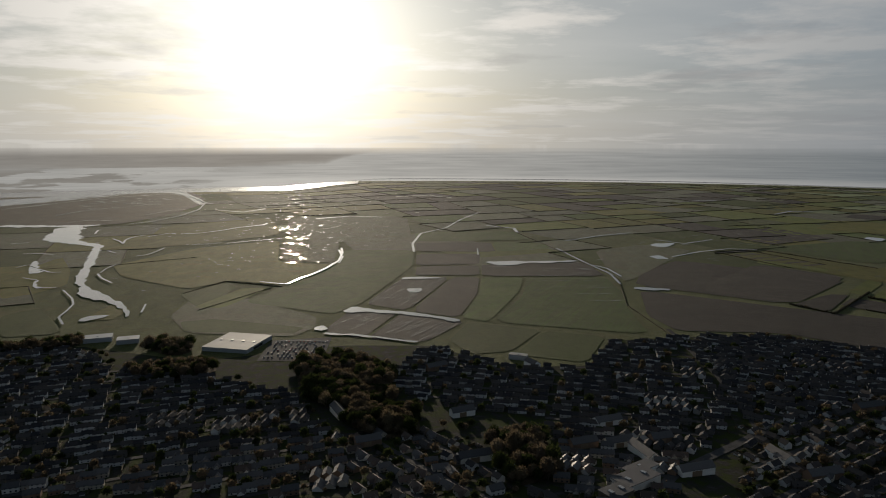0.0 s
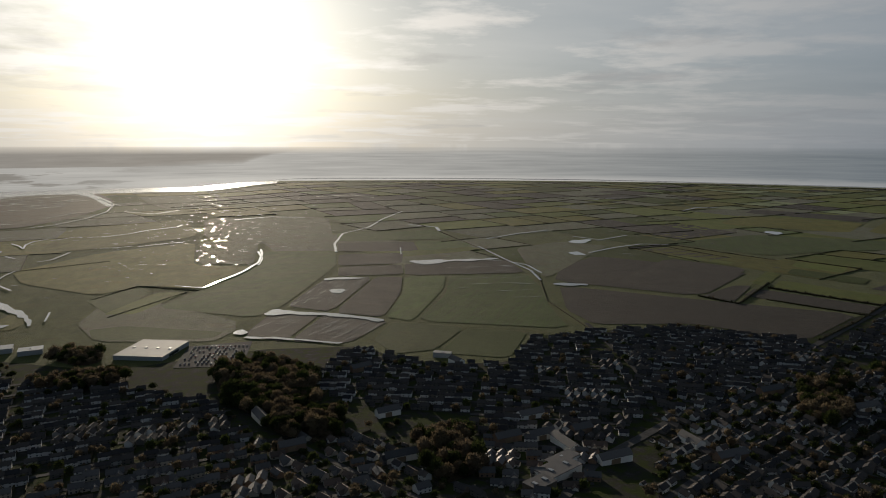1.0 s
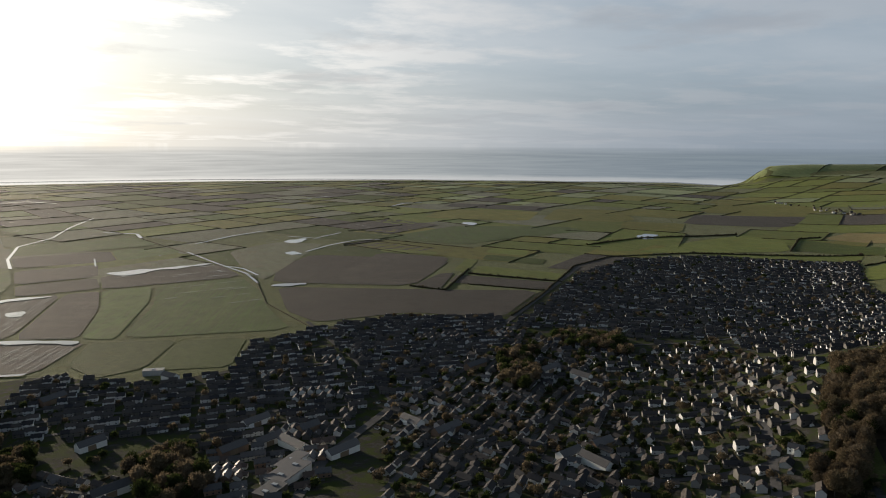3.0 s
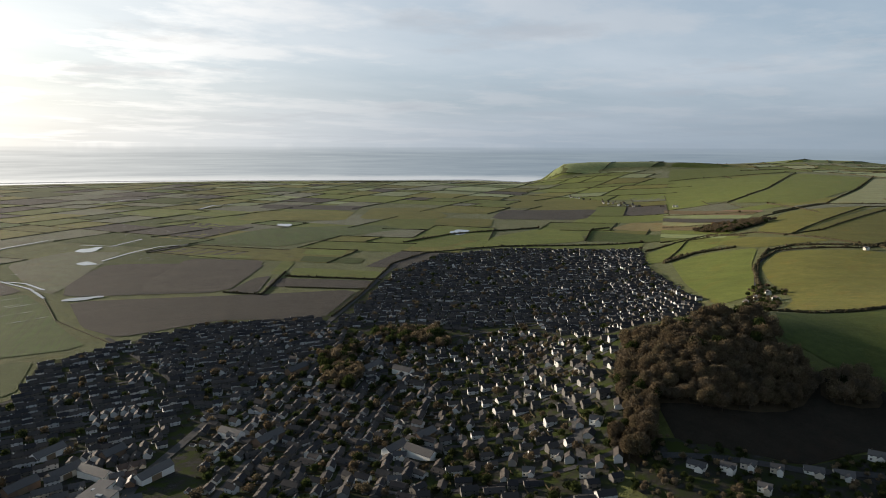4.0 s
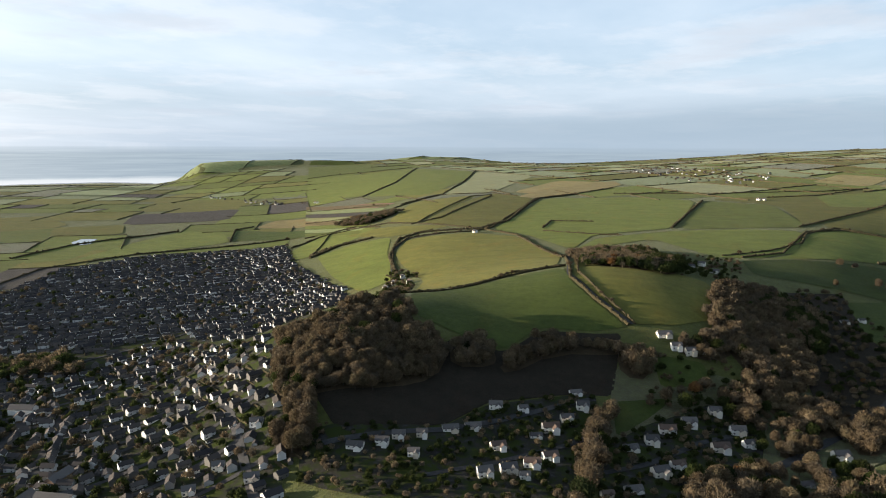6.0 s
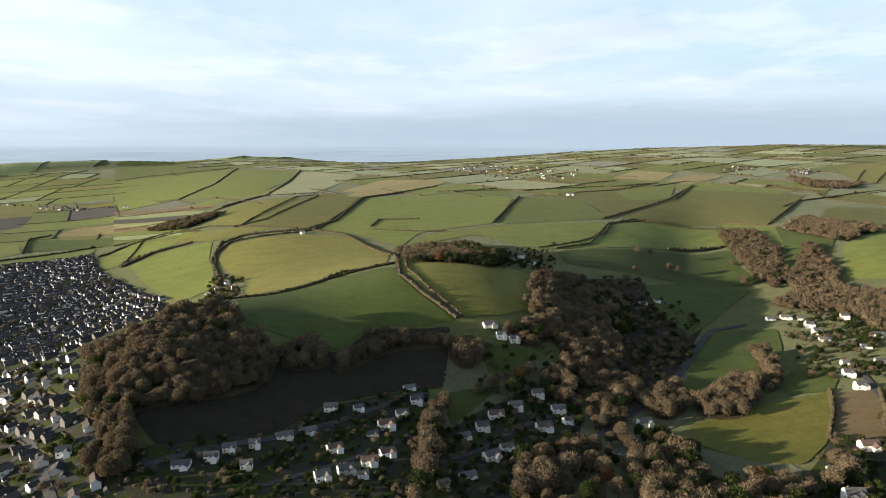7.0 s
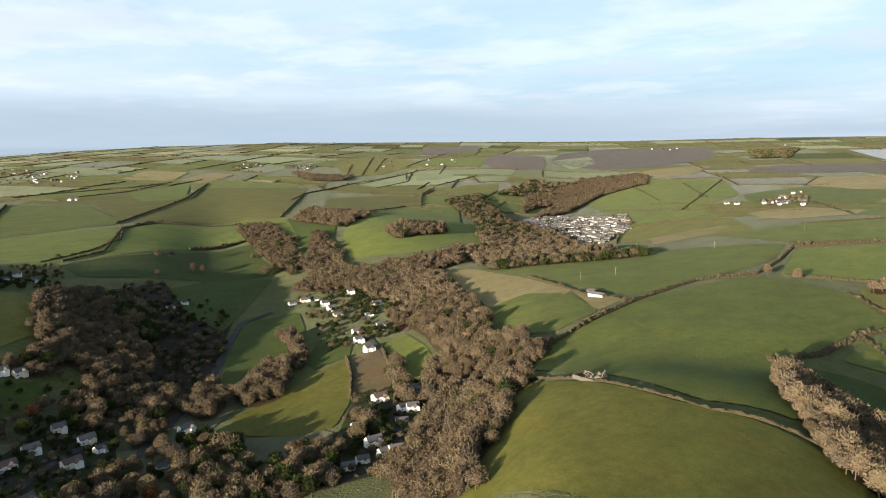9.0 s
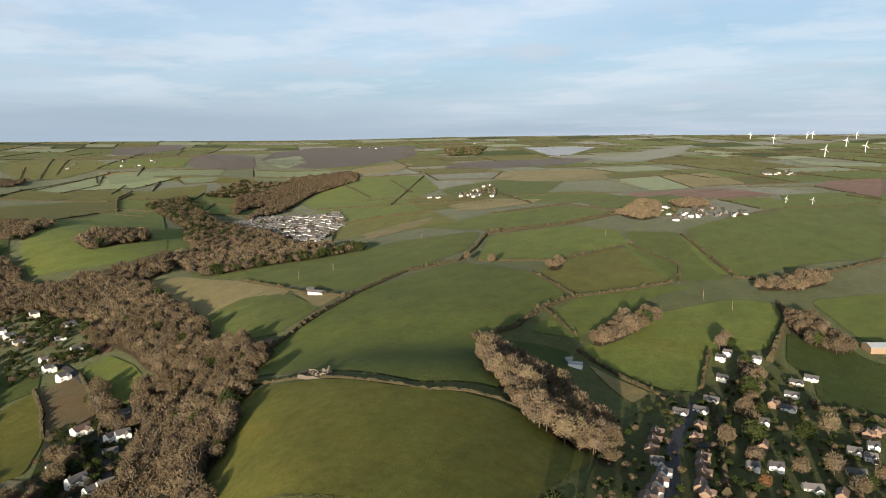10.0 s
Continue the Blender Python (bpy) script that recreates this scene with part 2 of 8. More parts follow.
def island(n):
    return n.add("ShaderNodeNewGeometry").outputs["Random Per Island"]


def tint(n, colour, f, low=0.75, high=1.25):
    """A colour made lighter or darker by a value from 0 to 1."""
    v = n.math("MULTIPLY_ADD", f, high - low, low)
    return n.mix(1.0, colour, n.add("ShaderNodeCombineXYZ", {0: v, 1: v, 2: v}).outputs[0], "MULTIPLY")


def pasture(a, b, c):
    def colour(n, where):
        wide = n.ramp(n.noise(where, 0.010, 3), (0.3, 0.0), (0.7, 1.0))
        fine = n.noise(where, 0.16, 5, 0.7)
        col = n.mix(n.ramp(fine, (0.35, 0.0), (0.7, 1.0)), n.mix(wide, a, b), c)
        col = tint(n, col, n.noise(n.stretch(where, 0.05, 0.022, 0.05), 1.0, 6, 0.68), 0.55, 1.45)
        col = tint(n, col, n.noise(where, 0.75, 4, 0.75), 0.62, 1.38)
        worn = n.ramp(n.noise(n.stretch(where, 0.016, 0.03, 0.02), 1.0, 5, 0.62), (0.54, 0.0), (0.68, 0.45))
        col = n.mix(worn, col, n.mix(1.0, col, (1.22, 0.92, 0.80), "MULTIPLY"))
        return tint(n, col, chance(n), 0.82, 1.18)
    return colour


def furrows(a, b, c, angle):
    def colour(n, where):
        turned = n.add("ShaderNodeMapping", {"Vector": where, "Rotation": (0, 0, radians(angle))}).outputs[0]
        lines = n.ramp(n.noise(n.stretch(turned, 0.012, 0.30, 1.0), 1.0, 3, 0.6), (0.40, 0.0), (0.60, 1.0))
        wide = n.ramp(n.noise(where, 0.012, 4), (0.35, 0.0), (0.65, 1.0))
        col = n.mix(n.math("MULTIPLY", lines, 0.6), n.mix(wide, a, b), c)
        col = tint(n, col, n.noise(where, 0.05, 6, 0.7), 0.6, 1.4)
        return tint(n, col, chance(n), 0.8, 1.2)
    return colour


surface("grass", pasture((0.104, 0.126, 0.026), (0.126, 0.138, 0.032), (0.082, 0.102, 0.021)), 0.9, 0.5, 0.9, spec=0.1, sheen=0.009)
surface("grass_olive", pasture((0.116, 0.114, 0.026), (0.142, 0.128, 0.032), (0.092, 0.094, 0.021)), 0.9, 0.5, 0.9, spec=0.1, sheen=0.009)
# Deep green grass; its colour also holds the shade of shadowed fields.
surface("grass_deep", pasture((0.048, 0.068, 0.014), (0.062, 0.078, 0.018), (0.038, 0.052, 0.012)), 0.9, 0.5, 0.9, spec=0.1, sheen=0.006)
# Two far pastures with distance haze mixed into their base colour.
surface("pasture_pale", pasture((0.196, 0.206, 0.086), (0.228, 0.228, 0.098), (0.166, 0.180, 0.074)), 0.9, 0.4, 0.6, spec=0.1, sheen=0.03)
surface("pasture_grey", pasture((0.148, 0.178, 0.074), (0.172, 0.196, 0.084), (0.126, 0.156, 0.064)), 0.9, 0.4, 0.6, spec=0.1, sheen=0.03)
surface("stubble", pasture((0.235, 0.185, 0.085), (0.190, 0.165, 0.062), (0.165, 0.135, 0.055)), 0.9, 0.5, 0.7, spec=0.1, sheen=0.012)
surface("plough", furrows((0.040, 0.033, 0.027), (0.052, 0.042, 0.034), (0.030, 0.026, 0.022), 20), 0.9, 0.6, 0.6, spec=0.12, sheen=0.02)
surface("red_soil", furrows((0.150, 0.078, 0.048), (0.185, 0.100, 0.062), (0.110, 0.058, 0.036), 60), 0.85, 0.5, 0.6, spec=0.2, sheen=0.015)
surface("winter_crop", furrows((0.066, 0.104, 0.022), (0.082, 0.112, 0.028), (0.068, 0.072, 0.030), 115), 0.9, 0.5, 0.6, spec=0.08, sheen=0.022)
surface("rough_ground", pasture((0.092, 0.090, 0.044), (0.080, 0.098, 0.038), (0.066, 0.060, 0.034)), 0.9, 0.6, 0.5, spec=0.1, sheen=0.06)
surface("verge", pasture((0.080, 0.090, 0.026), (0.092, 0.098, 0.030), (0.060, 0.064, 0.022)), 0.95, 0.6, 0.5, spec=0.05, sheen=0.05)
surface("bare_field", pasture((0.120, 0.086, 0.040), (0.135, 0.094, 0.050), (0.098, 0.078, 0.032)), 0.9, 0.5, 0.7, spec=0.1, sheen=0.016)
# Bracken and bare soil, with the slope's shade painted into the colour.
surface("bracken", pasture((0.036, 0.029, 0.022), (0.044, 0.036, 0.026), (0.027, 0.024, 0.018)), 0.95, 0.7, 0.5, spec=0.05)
surface("grass_moss", pasture((0.104, 0.106, 0.022), (0.132, 0.118, 0.028), (0.080, 0.084, 0.017)), 0.9, 0.25, 1.3, spec=0.1)
surface("mud", pasture((0.110, 0.090, 0.065), (0.135, 0.112, 0.080), (0.085, 0.070, 0.050)), 0.85, 0.3, 0.2, spec=0.1, sheen=0.016)
surface("wet_sand", pasture((0.20, 0.18, 0.15), (0.24, 0.21, 0.17), (0.16, 0.14, 0.12)), 0.22, 0.05, 0.05, spec=0.9)
surface("asphalt", pasture((0.055, 0.055, 0.057), (0.075, 0.074, 0.073), (0.045, 0.045, 0.047)), 0.92, 0.2, 2.0, spec=0.05)


def town_floor(n, where):
    lawns = n.ramp(n.noise(where, 0.07, 3), (0.42, 0.0), (0.50, 1.0))
    yards = n.ramp(n.noise(where, 0.12, 4, 0.7), (0.40, (0.032, 0.040, 0.018)), (0.55, (0.034, 0.032, 0.028)), (0.68, (0.052, 0.052, 0.052)))
    return n.mix(lawns, (0.034, 0.044, 0.013), yards)


surface("garden_ground", town_floor, 0.95, 0.25, 0.5, spec=0.02)


def water_colour(n, where):
    return n.mix(n.noise(where, 0.004, 3), (0.045, 0.060, 0.066), (0.075, 0.085, 0.085))


def water_surface(name, rough, scale, bump):
    m = surface(name, water_colour, rough, bump, scale, spec=0.5)
    return m


water_surface("still_water", 0.06, 0.4, 0.02)
water_surface("tidal_water", 0.20, 0.05, 0.10)

def sprays(name, a, b, c):
    """Fine twigs: they scatter light back and let part of it through; the tone drifts from tree to tree."""
    m = bpy.data.materials.new(name)
    m.use_nodes = True
    n = Nodes(m.node_tree)
    where = n.add("ShaderNodeNewGeometry").outputs["Position"]
    drift = n.noise(n.stretch(where, 1, 1, 0.1), 0.085, 2, 0.5)
    col = n.ramp(drift, (0.36, a), (0.50, b), (0.64, c))
    col = tint(n, tint(n, col, island(n), 0.72, 1.28), n.noise(where, 0.9, 3, 0.7), 0.7, 1.3)
    col = tint(n, col, chance(n), 0.8, 1.2)
    thin = n.add("ShaderNodeBsdfTranslucent", {0: col})
    solid = n.add("ShaderNodeBsdfDiffuse", {0: col, 1: 1.0})
    n.add("ShaderNodeOutputMaterial", {0: n.add("ShaderNodeMixShader", {0: 0.38, 1: solid.outputs[0], 2: thin.outputs[0]}).outputs[0]})
    MATERIALS[name] = m


surface("heath", pasture((0.088, 0.066, 0.052), (0.104, 0.080, 0.066), (0.070, 0.058, 0.044)), 0.95, 0.6, 0.3, spec=0.05, sheen=0.03)
surface("leaf_litter", pasture((0.070, 0.052, 0.032), (0.086, 0.062, 0.038), (0.052, 0.042, 0.026)), 0.95, 0.6, 0.5, spec=0.05)
surface("bark", lambda n, p: tint(n, n.mix(n.noise(p, 2.0, 3), (0.045, 0.036, 0.027), (0.080, 0.066, 0.050)), chance(n), 0.8, 1.2), 0.9, 0.4, 3.0)
sprays("twigs", (0.136, 0.110, 0.068), (0.130, 0.098, 0.062), (0.112, 0.092, 0.066))
sprays("twigs_red", (0.140, 0.078, 0.040), (0.165, 0.088, 0.034), (0.115, 0.070, 0.042))
sprays("evergreen", (0.032, 0.044, 0.015), (0.044, 0.054, 0.018), (0.028, 0.036, 0.016))
surface("hedge_leaf", lambda n, p: n.mix(n.noise(p, 0.35, 4, 0.7), (0.030, 0.028, 0.014), (0.078, 0.064, 0.036)), 0.9, 0.8, 0.9, spec=0.1)
surface("slate", lambda n, p: tint(n, n.mix(n.noise(p, 0.9, 4), n.mix(chance(n), (0.056, 0.055, 0.060), (0.088, 0.078, 0.072)), (0.096, 0.092, 0.092)), chance(n), 0.75, 1.3), 0.6, 0.2, 3.0, spec=0.25)
surface("tile_brown", lambda n, p: tint(n, n.mix(n.noise(p, 0.9, 4), (0.075, 0.050, 0.038), (0.110, 0.076, 0.060)), chance(n), 0.7, 1.2), 0.6, 0.3, 3.0, spec=0.35)
surface("render_white", lambda n, p: n.mix(n.math("MULTIPLY", n.noise(p, 0.5, 4), 0.35), n.mix(n.ramp(chance(n), (0.55, 0.0), (0.95, 1.0)), (0.78, 0.77, 0.73), (0.62, 0.54, 0.42)), (0.52, 0.50, 0.46)), 0.75)
surface("render_town", lambda n, p: n.mix(n.math("MULTIPLY", n.noise(p, 0.5, 4), 0.35), n.ramp(chance(n), (0.30, (0.58, 0.57, 0.55)), (0.55, (0.46, 0.41, 0.33)), (0.85, (0.26, 0.24, 0.21))), (0.34, 0.32, 0.29)), 0.8)
surface("brick_red", lambda n, p: n.mix(n.noise(p, 1.5, 4), (0.155, 0.102, 0.070), (0.215, 0.145, 0.100)), 0.85)
surface("stone_grey", lambda n, p: n.mix(n.noise(p, 0.8, 5, 0.7), (0.070, 0.060, 0.046), (0.125, 0.108, 0.084)), 0.9, 0.6, 1.5)
surface("far_slate", lambda n, p: n.mix(island(n), (0.032, 0.032, 0.036), (0.082, 0.072, 0.066)), 0.8, 0.2, 2.0, spec=0.06)
surface("far_render", lambda n, p: n.mix(n.ramp(island(n), (0.32, 0.0), (0.48, 1.0)), (0.50, 0.50, 0.49), (0.10, 0.095, 0.088)), 0.8)
surface("village_render", lambda n, p: n.mix(n.ramp(island(n), (0.50, 0.0), (0.62, 1.0)), (0.58, 0.57, 0.54), (0.15, 0.135, 0.115)), 0.8)
surface("pale_slate", lambda n, p: n.mix(island(n), (0.040, 0.038, 0.036), (0.10, 0.096, 0.092)), 0.6, 0.2, 2.0, spec=0.3)
surface("pane", (0.035, 0.040, 0.045), 0.08, spec=0.6)
surface("white_paint", (0.78, 0.78, 0.76), 0.5)
surface("metal_sheet", lambda n, p: n.mix(n.noise(p, 0.1, 4), (0.28, 0.28, 0.27), (0.36, 0.35, 0.33)), 0.7, spec=0.15)
surface("grey_sheet", lambda n, p: n.mix(n.noise(p, 0.15, 4), (0.24, 0.26, 0.28), (0.34, 0.35, 0.36)), 0.45, spec=0.45)
surface("solar_glass", lambda n, p: n.mix(n.noise(p, 0.02, 3), (0.13, 0.15, 0.18), (0.20, 0.22, 0.25)), 0.45, spec=0.5)
surface("timber", lambda n, p: n.mix(n.noise(p, 2.0, 3), (0.16, 0.11, 0.07), (0.26, 0.19, 0.12)), 0.8)
surface("car_paint", lambda n, p: n.ramp(chance(n), (0.0, (0.03, 0.03, 0.035)), (0.3, (0.45, 0.46, 0.47)), (0.5, (0.05, 0.07, 0.14)), (0.7, (0.70, 0.70, 0.69)), (0.9, (0.25, 0.03, 0.03))), 0.25, metal=0.2, spec=0.5)
surface("rubber", (0.02, 0.02, 0.02), 0.8)


# The sea sheet emits its colour, painted sun glare included.
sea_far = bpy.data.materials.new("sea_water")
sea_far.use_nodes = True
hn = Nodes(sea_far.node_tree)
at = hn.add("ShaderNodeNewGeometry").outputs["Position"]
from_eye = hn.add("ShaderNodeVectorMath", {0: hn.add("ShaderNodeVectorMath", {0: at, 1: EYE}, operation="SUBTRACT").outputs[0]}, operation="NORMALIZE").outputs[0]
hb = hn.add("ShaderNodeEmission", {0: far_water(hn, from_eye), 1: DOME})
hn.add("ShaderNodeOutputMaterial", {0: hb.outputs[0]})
MATERIALS["sea_water"] = sea_far


# ---- builders ----
def link(name, verts, faces, materials, parent=None, index=None, smooth=False):
    """A mesh object from lists of corners and faces."""
    me = bpy.data.meshes.new(name)
    me.from_pydata(verts, [], faces)
    for m in materials if isinstance(materials, (list, tuple)) else [materials]:
        me.materials.append(MATERIALS[m])
    if index is not None:
        me.polygons.foreach_set("material_index", index)
    if smooth:
        me.shade_smooth()
    me.update()
    ob = new(name, me)
    ob.parent = parent
    return ob


def part(name, bm, material, parent, label=""):
    me = bpy.data.meshes.new(name)
    bm.to_mesh(me)
    bm.free()
    me.materials.append(MATERIALS[material])
    ob = new(name, me)
    ob.parent = parent
    return tagged(ob, label)


def draped(name, corners, material, lift=0.0, step=25.0, parent=None):
    """A patch of ground within these corners that follows the relief."""
    bm = bmesh.new()
    bm.faces.new([bm.verts.new((x, y, 0)) for x, y in corners])
    for axis in (0, 1):
        values = [c[axis] for c in corners]
        size = max(min(step, 10.0) if min(math.hypot(*c) for c in corners) < 1000 else step, (max(values) - min(values)) / 40)
        at = min(values) + size
        while at < max(values) - 0.1:
            normal = (1, 0, 0) if axis == 0 else (0, 1, 0)
            bmesh.ops.bisect_plane(bm, geom=bm.verts[:] + bm.edges[:] + bm.faces[:], plane_co=(at, at, 0), plane_no=normal)
            at += size
    xy = np.array([v.co[:2] for v in bm.verts])
    for v, z in zip(bm.verts, ground(xy[:, 0], xy[:, 1])):
        v.co.z = z + lift
    for f in bm.faces:
        if f.normal.z < 0:
            f.normal_flip()
        f.smooth = True
    return part(name, bm, material, parent)


def rounded(corners, bend=0.16):
    """Corners cut once, so that a field's outline bends softly."""
    out = []
    for (x0, y0), (x1, y1) in zip(corners, corners[1:] + corners[:1]):
        out += [(x0 + (x1 - x0) * bend, y0 + (y1 - y0) * bend), (x1 - (x1 - x0) * bend, y1 - (y1 - y0) * bend)]
    return out


def path_points(points, step):
    """Points at even steps along a line."""
    out, rest = [], 0.0
    for (x0, y0), (x1, y1) in zip(points, points[1:]):
        d = math.hypot(x1 - x0, y1 - y0)
        at = rest
        while at < d:
            out.append((x0 + (x1 - x0) * at / d, y0 + (y1 - y0) * at / d))
            at += step
        rest = at - d
    out.append(points[-1])
    return out


def ribbon(name, points, width, material, lift=0.5, step=12.0, parent=None):
    """A road or track that follows the relief."""
    line = path_points(points, step)
    verts, faces = [], []
    for i, (x, y) in enumerate(line):
        (xa, ya), (xb, yb) = line[max(0, i - 1)], line[min(len(line) - 1, i + 1)]
        d = math.hypot(xb - xa, yb - ya) or 1.0
        nx, ny = (yb - ya) / d, -(xb - xa) / d
        for s in (-0.5, 0.5):
            px, py = x + nx * width * s, y + ny * width * s
            verts.append((px, py, float(ground(px, py)) + lift))
        if i:
            k = 2 * i
            faces.append((k - 2, k - 1, k + 1, k))
    return link(name, verts, faces, material, parent)


def quad_field(corners, material, lift, cells=7):
    """A four-cornered field that follows the relief."""
    (ax, ay), (bx, by), (cx, cy), (dx, dy) = corners
    t = np.linspace(0, 1, cells + 1)
    u, v = np.meshgrid(t, t)
    x = (ax * (1 - u) + bx * u) * (1 - v) + (dx * (1 - u) + cx * u) * v
    y = (ay * (1 - u) + by * u) * (1 - v) + (dy * (1 - u) + cy * u) * v
    z = ground(x, y) + lift
    n = cells + 1
    faces = [(i * n + j, i * n + j + 1, (i + 1) * n + j + 1, (i + 1) * n + j) for i in range(cells) for j in range(cells)]
    return link("field", list(zip(x.ravel().tolist(), y.ravel().tolist(), z.ravel().tolist())), faces, material, smooth=True)


RNG = random.Random(7)


def hedge_mesh(points, width=2.6, height=2.6, step=3.0, wild=0.45):
    line = path_points(points, step)
    verts, faces = [], []
    ring = ((-0.5, 0.0), (-0.56, 0.55), (-0.2, 1.0), (0.24, 0.96), (0.55, 0.5), (0.5, 0.0))
    for i, (x, y) in enumerate(line):
        (xa, ya), (xb, yb) = line[max(0, i - 1)], line[min(len(line) - 1, i + 1)]
        d = math.hypot(xb - xa, yb - ya) or 1.0
        nx, ny = (yb - ya) / d, -(xb - xa) / d
        h = height * RNG.uniform(1 - wild, 1 + wild) * (1.5 if RNG.random() < 0.2 * wild else 1.0)
        wd = width * RNG.uniform(1 - wild * 0.6, 1 + wild * 0.6)
        off = RNG.uniform(-0.3, 0.3) * width * wild
        for a, b in ring:
            px, py = x + nx * (a * wd + off), y + ny * (a * wd + off)
            verts.append((px + RNG.uniform(-0.3, 0.3), py + RNG.uniform(-0.3, 0.3), b * h * RNG.uniform(0.85, 1.15) - 0.4 * (b == 0)))
        if i:
            k = 6 * i
            faces += [(k - 6 + j, k - 5 + j, k + 1 + j, k + j) for j in range(5)]
    n = len(line) * 6
    faces += [(0, 1, 2, 3, 4, 5), tuple(range(n - 1, n - 7, -1))]
    lows = ground([v[0] for v in verts], [v[1] for v in verts])
    return [(x, y, z + float(low)) for (x, y, z), low in zip(verts, lows)], faces


HEDGE_TREES, HEDGE_TREE_RNG = [], random.Random(43)


def hedge(points, width=2.6, height=2.6, step=1.8, wild=0.45, label="dark winter hedge along the edge of a field"):
    for x, y in path_points(points, 9.0) if height >= 2.6 else ():
        if HEDGE_TREE_RNG.random() < 0.16:
            size = HEDGE_TREE_RNG.uniform(0.22, 0.55) * (1.5 if HEDGE_TREE_RNG.random() < 0.15 else 1.0)
            HEDGE_TREES.append((x + HEDGE_TREE_RNG.uniform(-1, 1), y + HEDGE_TREE_RNG.uniform(-1, 1), float(ground(x, y)), HEDGE_TREE_RNG.uniform(0, 6.28), size, size, size * HEDGE_TREE_RNG.uniform(0.8, 1.1)))
    v, f = hedge_mesh(points, width * 0.72, height * 0.72, step, wild)
    return tagged(link("hedge", v, f, "hedge_leaf"), label, "hedge", "field hedges")


# ---- ground ----
def ground_sheet():
    turns, rings = 720, 260
    radii = np.concatenate([[0.0], np.geomspace(38, 4980, rings)])
    a = np.radians(np.arange(turns) * 360 / turns)
    verts, faces = [], []
    for i, r in enumerate(radii):
        x, y = r * np.sin(a), r * np.cos(a)
        z = ground(x, y) - 0.28 - 0.00018 * r - 0.9 * math.exp(-(r / 320) ** 2)
        verts += zip(x.tolist(), y.tolist(), z.tolist())
        if i:
            k = i * turns
            faces += [(k - turns + j, k - turns + (j + 1) % turns, k + (j + 1) % turns, k + j) for j in range(turns)]
    return tagged(link("ground", verts, faces, "verge", smooth=True), "rough winter grass and marsh between the fields", "ground", kind="structure")


ground_sheet()


def shore(az):
    """Distance of the waterline along a bearing."""
    return float(np.interp(az, (-62, -13, -9, -4, 6, 20, 30, 42, 52, 126), (4190, 4190, 4440, 4580, 4540, 4450, 4330, 4300, 4400, 4500)))


def sea_height(az, r):
    low = float(np.interp(az, (-13, -6, 49, 56), (0.6, 26.0, 26.0, 0.6)))
    return low + (100.0 - low) * max(0.0, (r - shore(az)) / (4960 - shore(az)))


def sea():
    """The near sea, a glowing sheet that rises gently outwards; the dome shows what lies beyond."""
    turns = np.linspace(-62, 126, 380)
    verts, faces = [], []
    for i, f in enumerate(np.linspace(0, 1, 44)):
        for az in turns:
            r = shore(az) + f * (4960 - shore(az))
            verts.append((r * math.sin(radians(az)), r * math.cos(radians(az)), sea_height(az, r)))
        if i:
            k, n = i * len(turns), len(turns)
            faces += [(k - n + j, k - n + j + 1, k + j + 1, k + j) for j in range(n - 1)]
    return tagged(link("sea", verts, faces, "sea_water", smooth=True), "self-lit grey open sea reaching the horizon, sun glare painted on", "sea", kind="structure")


sea()


KINDS = {"heath": "purple-brown heath and bracken on a far slope", "bare_field": "brown bare field below white cottages", "bracken": "bracken and bare soil on a slope, shade painted into the colour", "grass_moss": "wide mossy green pasture on the hilltop", "pasture_pale": "grazed pasture on the far hills, paled by painted haze", "pasture_grey": "grey-green pasture on the far hills, haze in its colour", "grass": "bright green pasture behind winter hedges", "grass_olive": "olive green grazed pasture on the hillside",
         "grass_deep": "deep green pasture, darkened as if in shade", "stubble": "pale tan stubble field", "plough": "bare brown ploughed field",
         "red_soil": "reddish bare ploughed field", "winter_crop": "green winter crop in drilled rows", "rough_ground": "rough unkempt grazing land",
         "mud": "brown tidal mud bank", "garden_ground": "gardens and yards between the village houses"}
FIELD_COUNT = [0]
KNOWN = []          # patches that are laid out one by one


def field(material, corners, label, soft=0.1):
    KNOWN.append(corners)
    FIELD_COUNT[0] += 1
    ob = draped("field", rounded(corners, soft), material, 0.0025 * FIELD_COUNT[0])
    return tagged(ob, label, "field", "farm fields", "structure")


def pool(material, corners):
    KNOWN.append(corners)
    FIELD_COUNT[0] += 1
    edge = []
    for x, y in path_points(rounded(corners, 0.2) + rounded(corners, 0.2)[:1], 7.0 + 0.004 * math.hypot(*corners[0]))[:-1]:
        far = min(1.6, math.hypot(x, y) / 1400)
        edge.append((x + 7 * far * noise.noise((x / 21, y / 21, 1.0)), y + 11 * far * noise.noise((x / 17, y / 17, 8.0))))
    ob = draped("water" if "water" in material else "mudflat", edge, material, 0.15 + 0.0025 * FIELD_COUNT[0], 60)
    words = {"still_water": "standing flood water shining on low ground", "tidal_water": "broad tidal estuary water", "mud": "brown tidal mud bank"}
    return tagged(ob, words[material], "water" if "water" in material else "mud", kind="structure")


